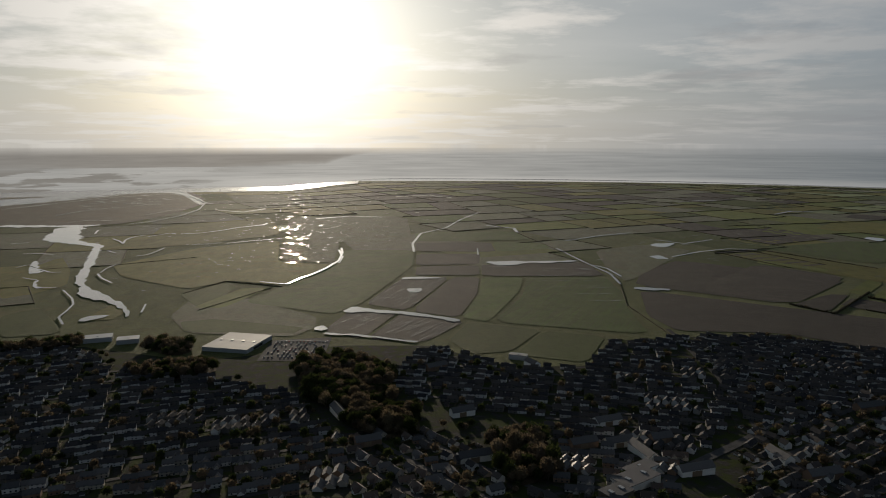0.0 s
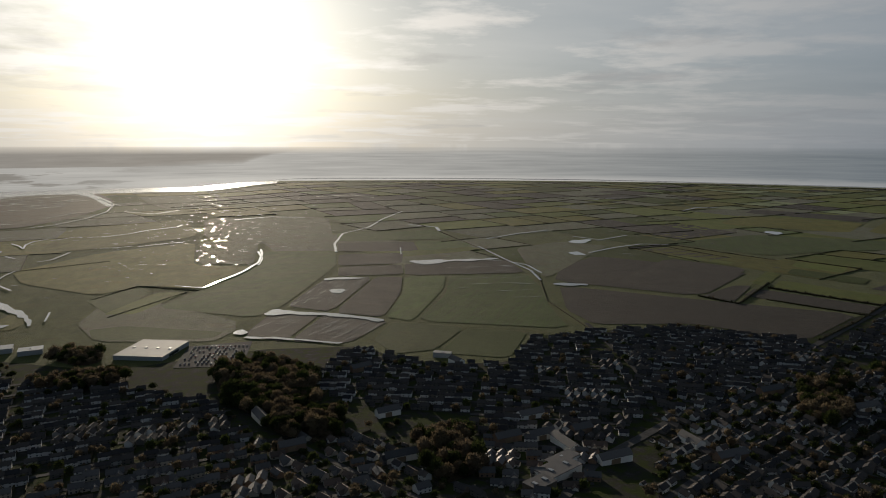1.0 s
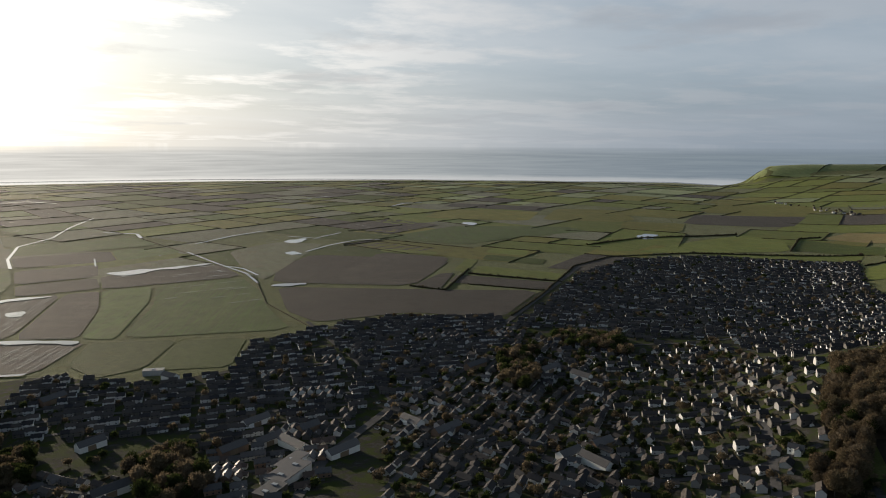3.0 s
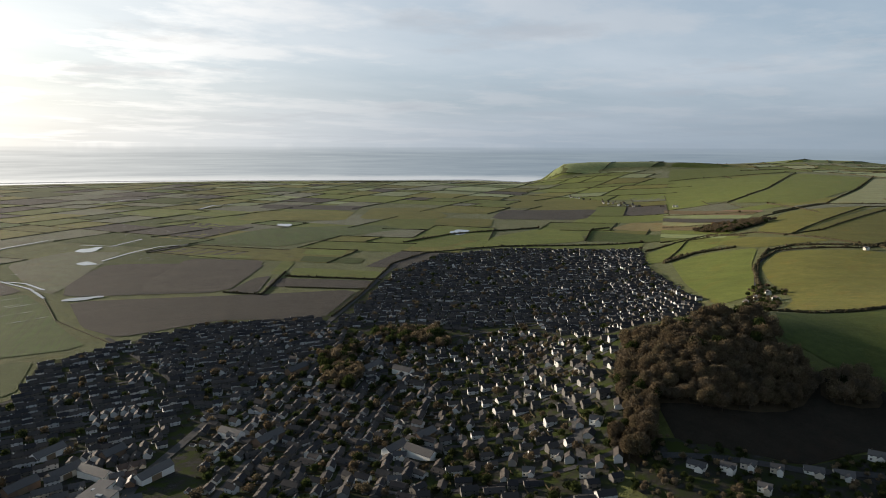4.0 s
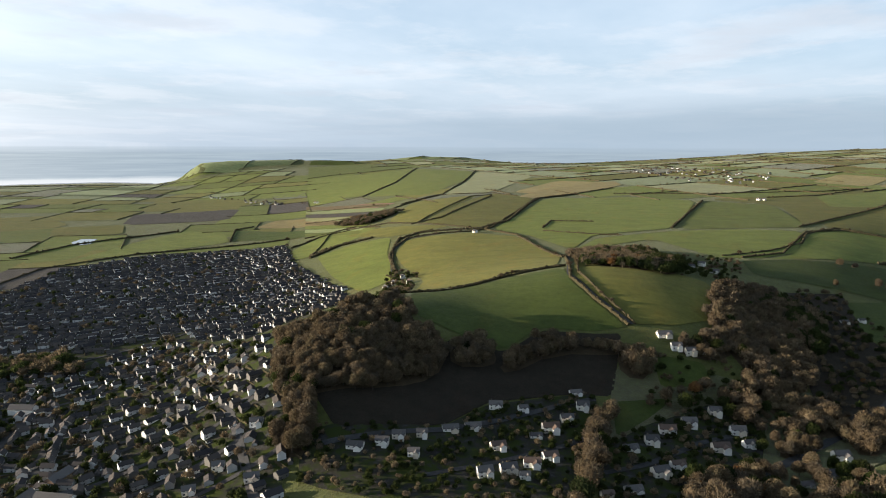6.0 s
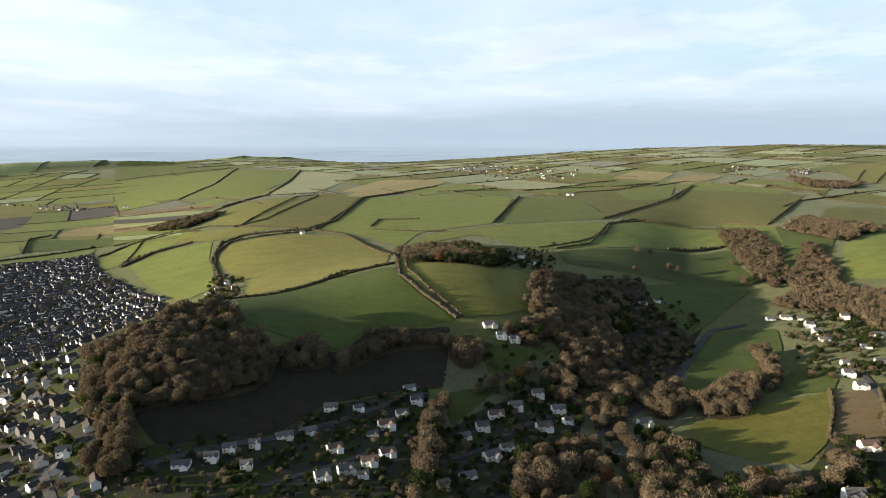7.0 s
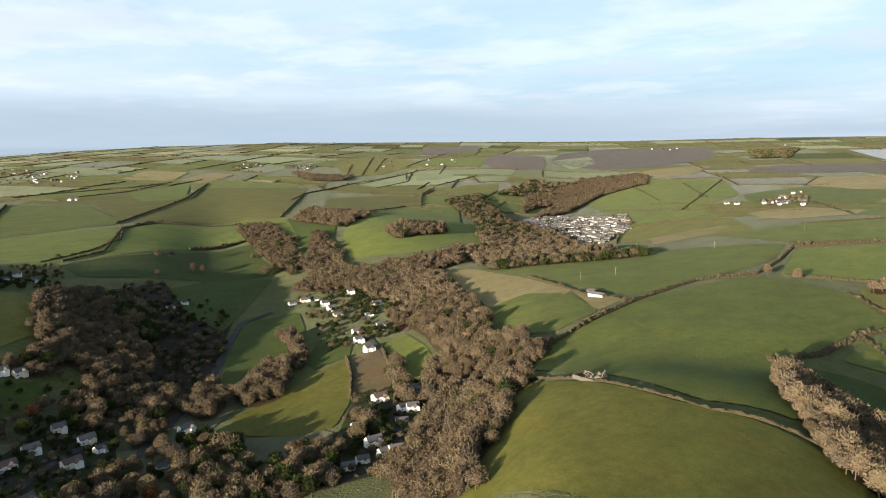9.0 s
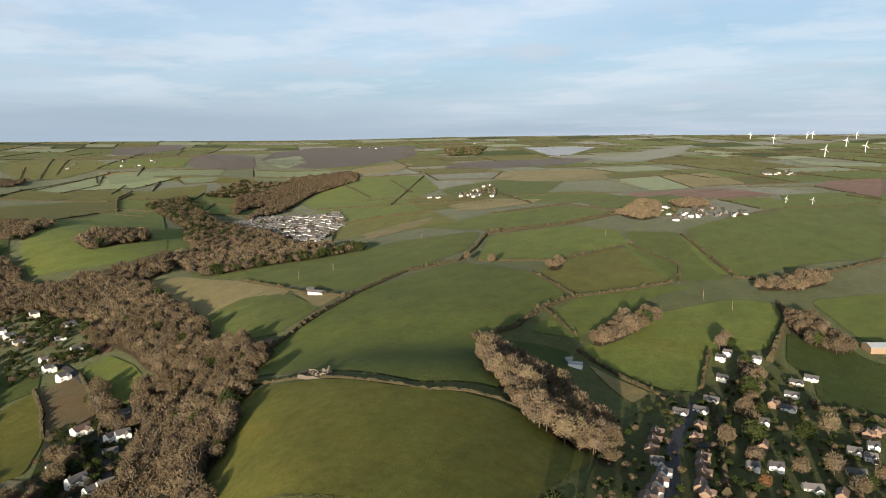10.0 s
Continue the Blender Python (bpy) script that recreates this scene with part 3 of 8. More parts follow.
def joined(name, material, proto, places, soft=False):
    """Many copies of one small form, joined into one mesh. proto: corners, triangles and their material slots."""
    v, f, slots = proto
    v, f = np.array(v), np.array(f)
    all_v, all_f = [], []
    for k, (x, y, z, turn, sx, sy, sz) in enumerate(places):
        c, s = math.cos(turn), math.sin(turn)
        w3 = v * (sx, sy, sz)
        all_v.append(np.stack([w3[:, 0] * c - w3[:, 1] * s + x, w3[:, 0] * s + w3[:, 1] * c + y, w3[:, 2] + z], 1))
        all_f.append(f + k * len(v))
    vs, fs = np.concatenate(all_v), np.concatenate(all_f)
    me = bpy.data.meshes.new(name)
    me.vertices.add(len(vs)), me.loops.add(fs.size), me.polygons.add(len(fs))
    me.vertices.foreach_set("co", vs.ravel())
    me.loops.foreach_set("vertex_index", fs.ravel())
    me.polygons.foreach_set("loop_start", np.arange(0, fs.size, 3))
    for m in material:
        me.materials.append(MATERIALS[m])
    me.polygons.foreach_set("material_index", np.tile(slots, len(places)))
    me.update(calc_edges=True)
    if soft:
        me.shade_smooth()
    else:
        me.shade_flat()
    return new(name, me)


def inside(x, y, corners):
    hit = False
    for (x0, y0), (x1, y1) in zip(corners, corners[1:] + corners[:1]):
        if (y0 > y) != (y1 > y) and x < (x1 - x0) * (y - y0) / (y1 - y0) + x0:
            hit = not hit
    return hit


TAKEN = {}


def free(x, y, size):
    """True where nothing stands within this distance."""
    i, j = int(x // 20), int(y // 20)
    for a in (i - 1, i, i + 1):
        for b in (j - 1, j, j + 1):
            for px, py, s in TAKEN.get((a, b), ()):
                if math.hypot(px - x, py - y) < max(size, s):
                    return False
    return True


def take(x, y, size):
    TAKEN.setdefault((int(x // 20), int(y // 20)), []).append((x, y, size))


PLACED = set()


def set_down(ob, m):
    """The thing itself the first time, then copies of it."""
    if ob.name in PLACED:
        return copy_thing(ob, m)
    PLACED.add(ob.name)
    ob.matrix_basis = m
    return ob


# ---- trees ----
def tube(v, f, a, b, ra, rb, sides=5):
    """A tapered limb from a to b."""
    a, b = Vector(a), Vector(b)
    side = (b - a).cross(Vector((0.3, 0.9, 0.1))).normalized()
    other = (b - a).cross(side).normalized()
    k = len(v)
    for p, r in ((a, ra), (b, rb)):
        for i in range(sides):
            t = 2 * math.pi * i / sides
            v.append(tuple(p + (side * math.cos(t) + other * math.sin(t)) * r))
    for i in range(sides):
        j = (i + 1) % sides
        f += [(k + i, k + j, k + sides + j), (k + i, k + sides + j, k + sides + i)]


def tree_forms(seed, bits, height=13.0, spread=5.6, leafy=False, narrow=1.0):
    """Trunk with limbs, and a crown of many twig or leaf sprays, as two lists of corners and triangles."""
    rng = random.Random(seed)
    tv, tf, cv, cf = [], [], [], []
    tube(tv, tf, (0, 0, -0.6), (rng.uniform(-.2, .2), rng.uniform(-.2, .2), height * 0.45), 0.34, 0.22, 6)
    ends = []
    for i in range(8):
        a = i * 2.4 + rng.uniform(-0.4, 0.4)
        low = height * rng.uniform(0.26, 0.45)
        out = spread * rng.uniform(0.55, 0.85) * narrow
        e = (math.cos(a) * out, math.sin(a) * out, height * rng.uniform(0.58, 0.86))
        tube(tv, tf, (0, 0, low), e, 0.17, 0.05, 4)
        ends.append(e)
    tube(tv, tf, (0, 0, height * 0.42), (0.3, 0.2, height * 0.93), 0.2, 0.04, 4)
    # a bulging twiggy dome, and fine sprays standing on and just under its skin
    base, top = height * (0.10 if leafy else 0.16), height
    bulges = [(Vector((rng.gauss(0, 1), rng.gauss(0, 1), rng.gauss(0.35, 0.6))).normalized(), rng.uniform(0.10, 0.24)) for _ in range(9)]
    middle = base + (top - base) * 0.42

    def skin(way):
        """The crown's reach from its middle along this way."""
        r = 0.80 + sum(h * math.exp(-9.0 * (1 - way.dot(axis))) for axis, h in bulges)
        tall = (top - middle) / 1.08 if way.z > 0 else middle - base
        return Vector((way.x * spread * r * narrow, way.y * spread * r * narrow, way.z * tall * r))

    bm = bmesh.new()
    bmesh.ops.create_icosphere(bm, subdivisions=2 if bits > 1000 else 1, radius=1.0)
    bm.verts.index_update()
    for vert in bm.verts:
        p = skin(vert.co.normalized()) * rng.uniform(0.70, 0.92)
        cv.append((p.x, p.y, p.z + middle))
    cf += [tuple(vert.index for vert in face.verts) for face in bm.faces]
    bm.free()
    size = (1250 / bits) ** 0.36 * (0.62 if leafy else 0.5)
    for i in range(bits):
        lift = 1 - 1.75 * (i + rng.random()) / bits
        a, flat = i * 2.39996, math.sqrt(max(0.0, 1 - lift * lift))
        way = Vector((math.cos(a) * flat, math.sin(a) * flat, lift))
        p = skin(way) * rng.uniform(0.80, 1.06)
        p.z += middle
        u = (way + Vector((rng.gauss(0, 0.6), rng.gauss(0, 0.6), rng.gauss(0.2, 0.6)))).normalized() * size * rng.uniform(0.8, 1.5)
        t = u.cross(Vector((rng.gauss(0, 1), rng.gauss(0, 1), rng.gauss(0, 1)))).normalized() * size * rng.uniform(0.35, 0.7)
        k = len(cv)
        cv += [tuple(p + u), tuple(p - u * 0.6 + t), tuple(p - u * 0.6 - t)]
        cf.append((k, k + 1, k + 2))
    return (tv, tf), (cv, cf)


TREE_LABELS = {"bare": "leafless brown broadleaf tree on the valley side", "red": "tree with russet winter leaves", "evergreen": "dark evergreen tree among houses and lanes"}
CROWNS = {"bare": "twigs", "red": "twigs_red", "evergreen": "evergreen"}
TREES = {}
for kind, count in (("bare", 5), ("red", 1), ("evergreen", 2)):
    TREES[kind] = []
    for s in range(count):
        (tv, tf), (cv, cf) = tree_forms(100 * len(TREES) + s, 1250, 12.5 + s % 3, 5.4 + 0.5 * (s % 2), kind == "evergreen", 0.75 if s == 3 else 1.0)
        root = new("tree")
        tagged(root, TREE_LABELS[kind], "tree", "trees of the valley")
        link("trunk", tv, tf, "bark", root)
        link("crown", cv, cf, CROWNS[kind], root, smooth=True)
        TREES[kind].append(root)
FAR_TREES = {}
for kind in CROWNS:
    forms = []
    for s in range(4):
        (tv, tf), (cv, cf) = tree_forms(900 + 10 * len(FAR_TREES) + s, 240, 12.8 + s % 2, 5.8, kind == "evergreen")
        tv, tf = tv[:12], tf[:12]
        forms.append((tv + cv, tf + [(a + 12, b + 12, c + 12) for a, b, c in cf], [1] * 12 + [0] * len(cf)))
    FAR_TREES[kind] = forms
SHRUBS = {}
for kind in CROWNS:
    (tv, tf), (cv, cf) = tree_forms(950 + len(SHRUBS), 66, 11.0, 5.6, kind == "evergreen")
    SHRUBS[kind] = (tv[:12] + cv, tf[:12] + [(a + 12, b + 12, c + 12) for a, b, c in cf], [1] * 12 + [0] * len(cf))
SINGLE_TREES = [0]
TREE_RNG = random.Random(31)


def place_tree(kind, x, y, size=1.0):
    m = pose(x, y, float(ground(x, y)), 0, 0, TREE_RNG.uniform(0, 360))
    ob = set_down(TREE_RNG.choice(TREES[kind]), m)
    ob.scale = (size, size, size * TREE_RNG.uniform(0.85, 1.15))
    SINGLE_TREES[0] += 1
    return ob


def wood(kind, spacing, corners, label=""):
    """Trees at uneven spacing within these corners."""
    KNOWN.append(corners)
    if spacing < 13:
        spacing *= 0.80
        FIELD_COUNT[0] += 1
        tagged(draped("woodland_floor", rounded(corners, 0.26), "leaf_litter", 0.05 + 0.0025 * FIELD_COUNT[0]), "brown leaf litter under the leafless trees", "woodland floor", kind="structure")
    xs, ys = [c[0] for c in corners], [c[1] for c in corners]
    groups = {}
    y = min(ys)
    row = 0
    while y < max(ys):
        x = min(xs) + (row % 2) * spacing * 0.5
        while x < max(xs):
            px, py = x + TREE_RNG.uniform(-0.4, 0.4) * spacing, y + TREE_RNG.uniform(-0.4, 0.4) * spacing
            x += spacing
            sway = spacing * 1.3
            qx, qy = px + sway * noise.noise((px / 31, py / 31, 2.0)), py + sway * noise.noise((px / 31, py / 31, 7.0))
            if not inside(qx, qy, corners) or not free(px, py, 4.0):
                continue
            u = TREE_RNG.random()
            k = kind
            if kind == "mixed":
                k = "evergreen" if u < 0.22 else "red" if u < 0.27 else "bare"
            elif kind == "dark":
                k = "evergreen" if u < 0.45 else "bare"
            elif kind == "bare":
                k = "evergreen" if u < 0.03 else "bare"
            size = TREE_RNG.uniform(0.62, 1.2) * (1.0 + 0.22 * noise.noise((px / 45, py / 45, 4.0)))
            if math.hypot(px, py) < 540 and SINGLE_TREES[0] < 300:
                place_tree(k, px, py, size)
            else:
                form = TREE_RNG.randrange(4) if math.hypot(px, py) < 760 else 4
                groups.setdefault((k, form), []).append((px, py, float(ground(px, py)), TREE_RNG.uniform(0, 6.28), size, size, size * TREE_RNG.uniform(0.85, 1.2)))
        y += spacing * 0.87
        row += 1
    for (k, form), places in groups.items():
        ob = joined("wood", (CROWNS[k], "bark"), FAR_TREES[k][form] if form < 4 else SHRUBS[k], places, True)
        tagged(ob, {"bare": "leafless brown winter woodland", "red": "russet winter trees", "evergreen": "dark evergreen trees in the woodland"}[k], "woodland", kind="stuff")


def scrub(spacing, corners, low=0.2, high=0.5, green=0.6):
    """Garden shrubs and small trees, thinly spread."""
    xs, ys = [c[0] for c in corners], [c[1] for c in corners]
    groups = {}
    for _ in range(int((max(xs) - min(xs)) * (max(ys) - min(ys)) / spacing ** 2)):
        x, y = TREE_RNG.uniform(min(xs), max(xs)), TREE_RNG.uniform(min(ys), max(ys))
        if inside(x, y, corners) and free(x, y, 4.5):
            s = TREE_RNG.uniform(low, high)
            k = "evergreen" if TREE_RNG.random() < green else "bare"
            groups.setdefault((k, 0), []).append((x, y, float(ground(x, y)), TREE_RNG.uniform(0, 6.28), s, s, s))
    for (k, form), places in groups.items():
        tagged(joined("garden_shrubs", (CROWNS[k], "bark"), SHRUBS[k], places, True), "garden shrubs and small trees round the houses", "shrubs", kind="stuff")


# ---- houses ----
def box(bm, x0, y0, z0, x1, y1, z1):
    vs = [bm.verts.new((x, y, z)) for z in (z0, z1) for x, y in ((x0, y0), (x1, y0), (x1, y1), (x0, y1))]
    for q in ((3, 2, 1, 0), (4, 5, 6, 7), (0, 1, 5, 4), (1, 2, 6, 5), (2, 3, 7, 6), (3, 0, 4, 7)):
        bm.faces.new([vs[i] for i in q])


def gable_body(bm, lx, ly, eaves, ridge, x=0.0, y=0.0):
    """Walls with two gables; the ridge runs along x."""
    a, b = lx / 2, ly / 2
    p = [(-a, -b, -1.2), (a, -b, -1.2), (a, b, -1.2), (-a, b, -1.2), (-a, -b, eaves), (a, -b, eaves), (a, b, eaves), (-a, b, eaves), (-a, 0, ridge), (a, 0, ridge)]
    vs = [bm.verts.new((px + x, py + y, pz)) for px, py, pz in p]
    for q in ((0, 1, 5, 4), (2, 3, 7, 6), (1, 2, 6, 9, 5), (3, 0, 4, 8, 7), (3, 2, 1, 0), (4, 5, 9, 8), (6, 7, 8, 9)):
        bm.faces.new([vs[i] for i in q])


def gable_roof(bm, lx, ly, eaves, ridge, x=0.0, y=0.0, over=0.4, thick=0.22):
    a, b = lx / 2 + over, ly / 2
    slope = (ridge - eaves) / b
    b += over
    low = ridge - slope * b
    for s in (-1, 1):
        p = [(-a, 0, ridge + 0.03), (a, 0, ridge + 0.03), (a, s * b, low + 0.03), (-a, s * b, low + 0.03)]
        vs = [bm.verts.new((px + x, py + y, pz)) for px, py, pz in p] + [bm.verts.new((px + x, py + y, pz + thick)) for px, py, pz in p]
        for q in ((0, 1, 2, 3), (7, 6, 5, 4), (0, 4, 5, 1), (1, 5, 6, 2), (2, 6, 7, 3), (3, 7, 4, 0)):
            bm.faces.new([vs[i] for i in q])


def turned(lx, ly):
    return Matrix.Rotation(radians(90), 4, "Z")


def house(walls, roof, lx, ly, eaves, rise, storeys, wing=False, label=""):
    root = tagged(new("house"), label, "house", "village houses")
    ridge = eaves + rise
    bm = bmesh.new()
    gable_body(bm, lx, ly, eaves, ridge)
    part("wall", bm, walls, root)
    bm = bmesh.new()
    gable_roof(bm, lx, ly, eaves, ridge)
    main_roof = part("roof", bm, roof, root)
    if wing:
        bm = bmesh.new()
        gable_body(bm, ly * 0.75, lx * 0.42, eaves - 0.3, ridge - 1.0)
        bmesh.ops.transform(bm, matrix=Matrix.Translation((lx * 0.22, -ly * 0.55, 0)) @ turned(0, 0), verts=bm.verts)
        part("wall", bm, walls, root)
        bm = bmesh.new()
        gable_roof(bm, ly * 0.75, lx * 0.42, eaves - 0.3, ridge - 1.0)
        bmesh.ops.transform(bm, matrix=Matrix.Translation((lx * 0.22, -ly * 0.55, 0)) @ turned(0, 0), verts=bm.verts)
        part("roof", bm, roof, root)
    bm = bmesh.new()
    box(bm, -lx * 0.38, -0.45, ridge - 0.9, -lx * 0.38 + 0.8, 0.45, ridge + 0.95)
    box(bm, -lx * 0.38 + 0.12, -0.3, ridge + 0.95, -lx * 0.38 + 0.35, -0.07, ridge + 1.3)
    box(bm, -lx * 0.38 + 0.45, 0.07, ridge + 0.95, -lx * 0.38 + 0.68, 0.3, ridge + 1.3)
    part("chimney", bm, walls if walls == "brick_red" else "stone_grey", root)
    pane_mesh = None
    spots = []
    for level in range(storeys):
        z = 0.9 + level * 2.6
        for fx in (-0.32, 0.02, 0.34):
            for side in (-1, 1):
                if wing and side == -1 and fx > 0:
                    continue
                spots.append((fx * lx, side * (ly / 2), z, side))
    for px, py, z, side in spots:
        bm = bmesh.new()
        box(bm, -0.65, -0.03, 0, 0.65, 0.05, 1.2)
        ob = part("window", bm, "pane", root) if pane_mesh is None else new("window", pane_mesh)
        pane_mesh = ob.data
        ob.parent = root
        ob.matrix_basis = pose(px, py, z)
    bm = bmesh.new()
    box(bm, lx * 0.16, ly / 2 - 0.02, -0.2, lx * 0.16 + 0.95, ly / 2 + 0.07, 1.95)
    part("door", bm, "timber", root)
    return root


SLATE_WHITE = "white rendered house with a grey slate roof"
BROWN_WHITE = "white rendered house with a brown tiled roof"
BRICK_BROWN = "red brick house with a brown tiled roof"
HOUSES = {
    "white": [house("render_white", "slate", 11, 7.2, 4.4, 2.5, 2, True, SLATE_WHITE), house("render_white", "slate", 9.5, 7.0, 4.4, 2.4, 2, True, SLATE_WHITE),
              house("render_white", "slate", 14, 8.0, 2.7, 2.6, 1, True, "long white bungalow with a grey slate roof"),
              house("render_white", "tile_brown", 12, 7.6, 4.4, 2.4, 2, True, BROWN_WHITE)],
    "brick": [house("brick_red", "tile_brown", 9, 7.4, 4.8, 2.7, 2, True, BRICK_BROWN), house("brick_red", "tile_brown", 12, 7.8, 4.8, 2.9, 2, False, BRICK_BROWN)],
    "town": [house("render_town", "slate", 11, 8.0, 4.3, 2.9, 2, False, SLATE_WHITE), house("render_town", "tile_brown", 12, 7.6, 2.7, 2.8, 1, True, "low white bungalow with a brown tiled roof"),
             house("brick_red", "slate", 12, 7.4, 4.2, 2.7, 2, False, "red brick house with a slate roof"), house("render_town", "slate", 13, 8.2, 2.6, 2.9, 1, True, "white rendered bungalow with a grey slate roof")],
}
HOUSE_RNG = random.Random(5)
SINGLE_HOUSES = [0]


def place_house(kind, x, y, turn, size=1.0, which=None):
    ob = set_down(HOUSES[kind][which] if which is not None else HOUSE_RNG.choice(HOUSES[kind]), pose(x, y, float(ground(x, y)) + 0.1, 0, 0, turn))
    ob.scale = (size, size, size)
    take(x, y, 7.5 * size)
    SINGLE_HOUSES[0] += 1
    return ob


def far_house(lx=8.0, ly=7.0, eaves=4.8, ridge=7.6):
    """A plain small house for the joined streets: walls, roof slabs, chimney, window strips."""
    bm = bmesh.new()
    gable_body(bm, lx, ly, eaves, ridge)
    marks = [len(bm.faces)]
    gable_roof(bm, lx, ly, eaves, ridge)
    marks.append(len(bm.faces))
    box(bm, -lx * 0.36, -0.4, ridge - 0.8, -lx * 0.36 + 0.9, 0.4, ridge + 0.9)
    marks.append(len(bm.faces))
    for side in (-1, 1):
        for fx in (-0.28, 0.25):
            for z in (0.9, 3.4):
                wy = side * (ly / 2 + 0.05)
                quad = [bm.verts.new(q) for q in ((fx * lx - 0.6, wy, z), (fx * lx + 0.6, wy, z), (fx * lx + 0.6, wy, z + 1.1), (fx * lx - 0.6, wy, z + 1.1))]
                bm.faces.new(quad if side < 0 else quad[::-1])
    bm.faces.ensure_lookup_table()
    slots, tris, verts = [], [], [tuple(v.co) for v in bm.verts]
    bm.verts.index_update()
    for i, face in enumerate(bm.faces):
        slot = 0 if i < marks[0] else 1 if i < marks[1] else 0 if i < marks[2] else 2
        ids = [v.index for v in face.verts]
        for j in range(1, len(ids) - 1):
            tris.append((ids[0], ids[j], ids[j + 1]))
            slots.append(slot)
    bm.free()
    return verts, tris, slots


def hamlet(count, corners, walls="far_render", trees=1.2):
    """Loose far houses with some trees between them."""
    rng = random.Random(count + int(corners[0][0]))
    xs, ys = [c[0] for c in corners], [c[1] for c in corners]
    places, crowns, tries = [], [], 0
    while len(places) < count and tries < 4000:
        tries += 1
        x, y = rng.uniform(min(xs), max(xs)), rng.uniform(min(ys), max(ys))
        if not inside(x, y, corners) or not free(x, y, 9.0):
            continue
        take(x, y, 8.0)
        if rng.random() < trees / (1 + trees):
            s = rng.uniform(0.4, 0.9)
            crowns.append((x, y, float(ground(x, y)), rng.uniform(0, 6.28), s, s, s))
        else:
            places.append((x, y, float(ground(x, y)), rng.uniform(0, 6.28), rng.uniform(0.7, 1.2), 0.85, rng.uniform(0.75, 0.95)))
    tagged(joined("hamlet", (walls, "far_slate", "pane"), FAR_HOUSES[0], places), "scattered white houses of a far hamlet", "houses", kind="stuff")
    if crowns:
        tagged(joined("hamlet_trees", (CROWNS["bare"], "bark"), SHRUBS["bare"], crowns, True), "leafless trees among hamlet houses", "trees", kind="stuff")


FAR_HOUSES = [far_house(9.5, 7.0, 4.4, 6.9), far_house(13.0, 7.6, 2.5, 4.9), far_house(11.5, 7.2, 4.2, 6.6)]


def plot_hedge():
    """A hedge of unit length along x, uneven on top."""
    rng = random.Random(77)
    v, f = [], []
    for i in range(5):
        for y, z in ((-0.5, -0.5), (-0.45, rng.uniform(0.75, 1.0)), (0.45, rng.uniform(0.75, 1.05)), (0.5, -0.5)):
            v.append((i / 4 - 0.5, y + rng.uniform(-0.1, 0.1), z))
        if i:
            k = 4 * i
            for j in range(3):
                f += [(k - 4 + j, k - 3 + j, k + 1 + j), (k - 4 + j, k + 1 + j, k + j)]
    f += [(0, 2, 1), (0, 3, 2), (16, 17, 18), (16, 18, 19)]
    return v, f, [0] * len(f)


PLOT_HEDGE = plot_hedge()


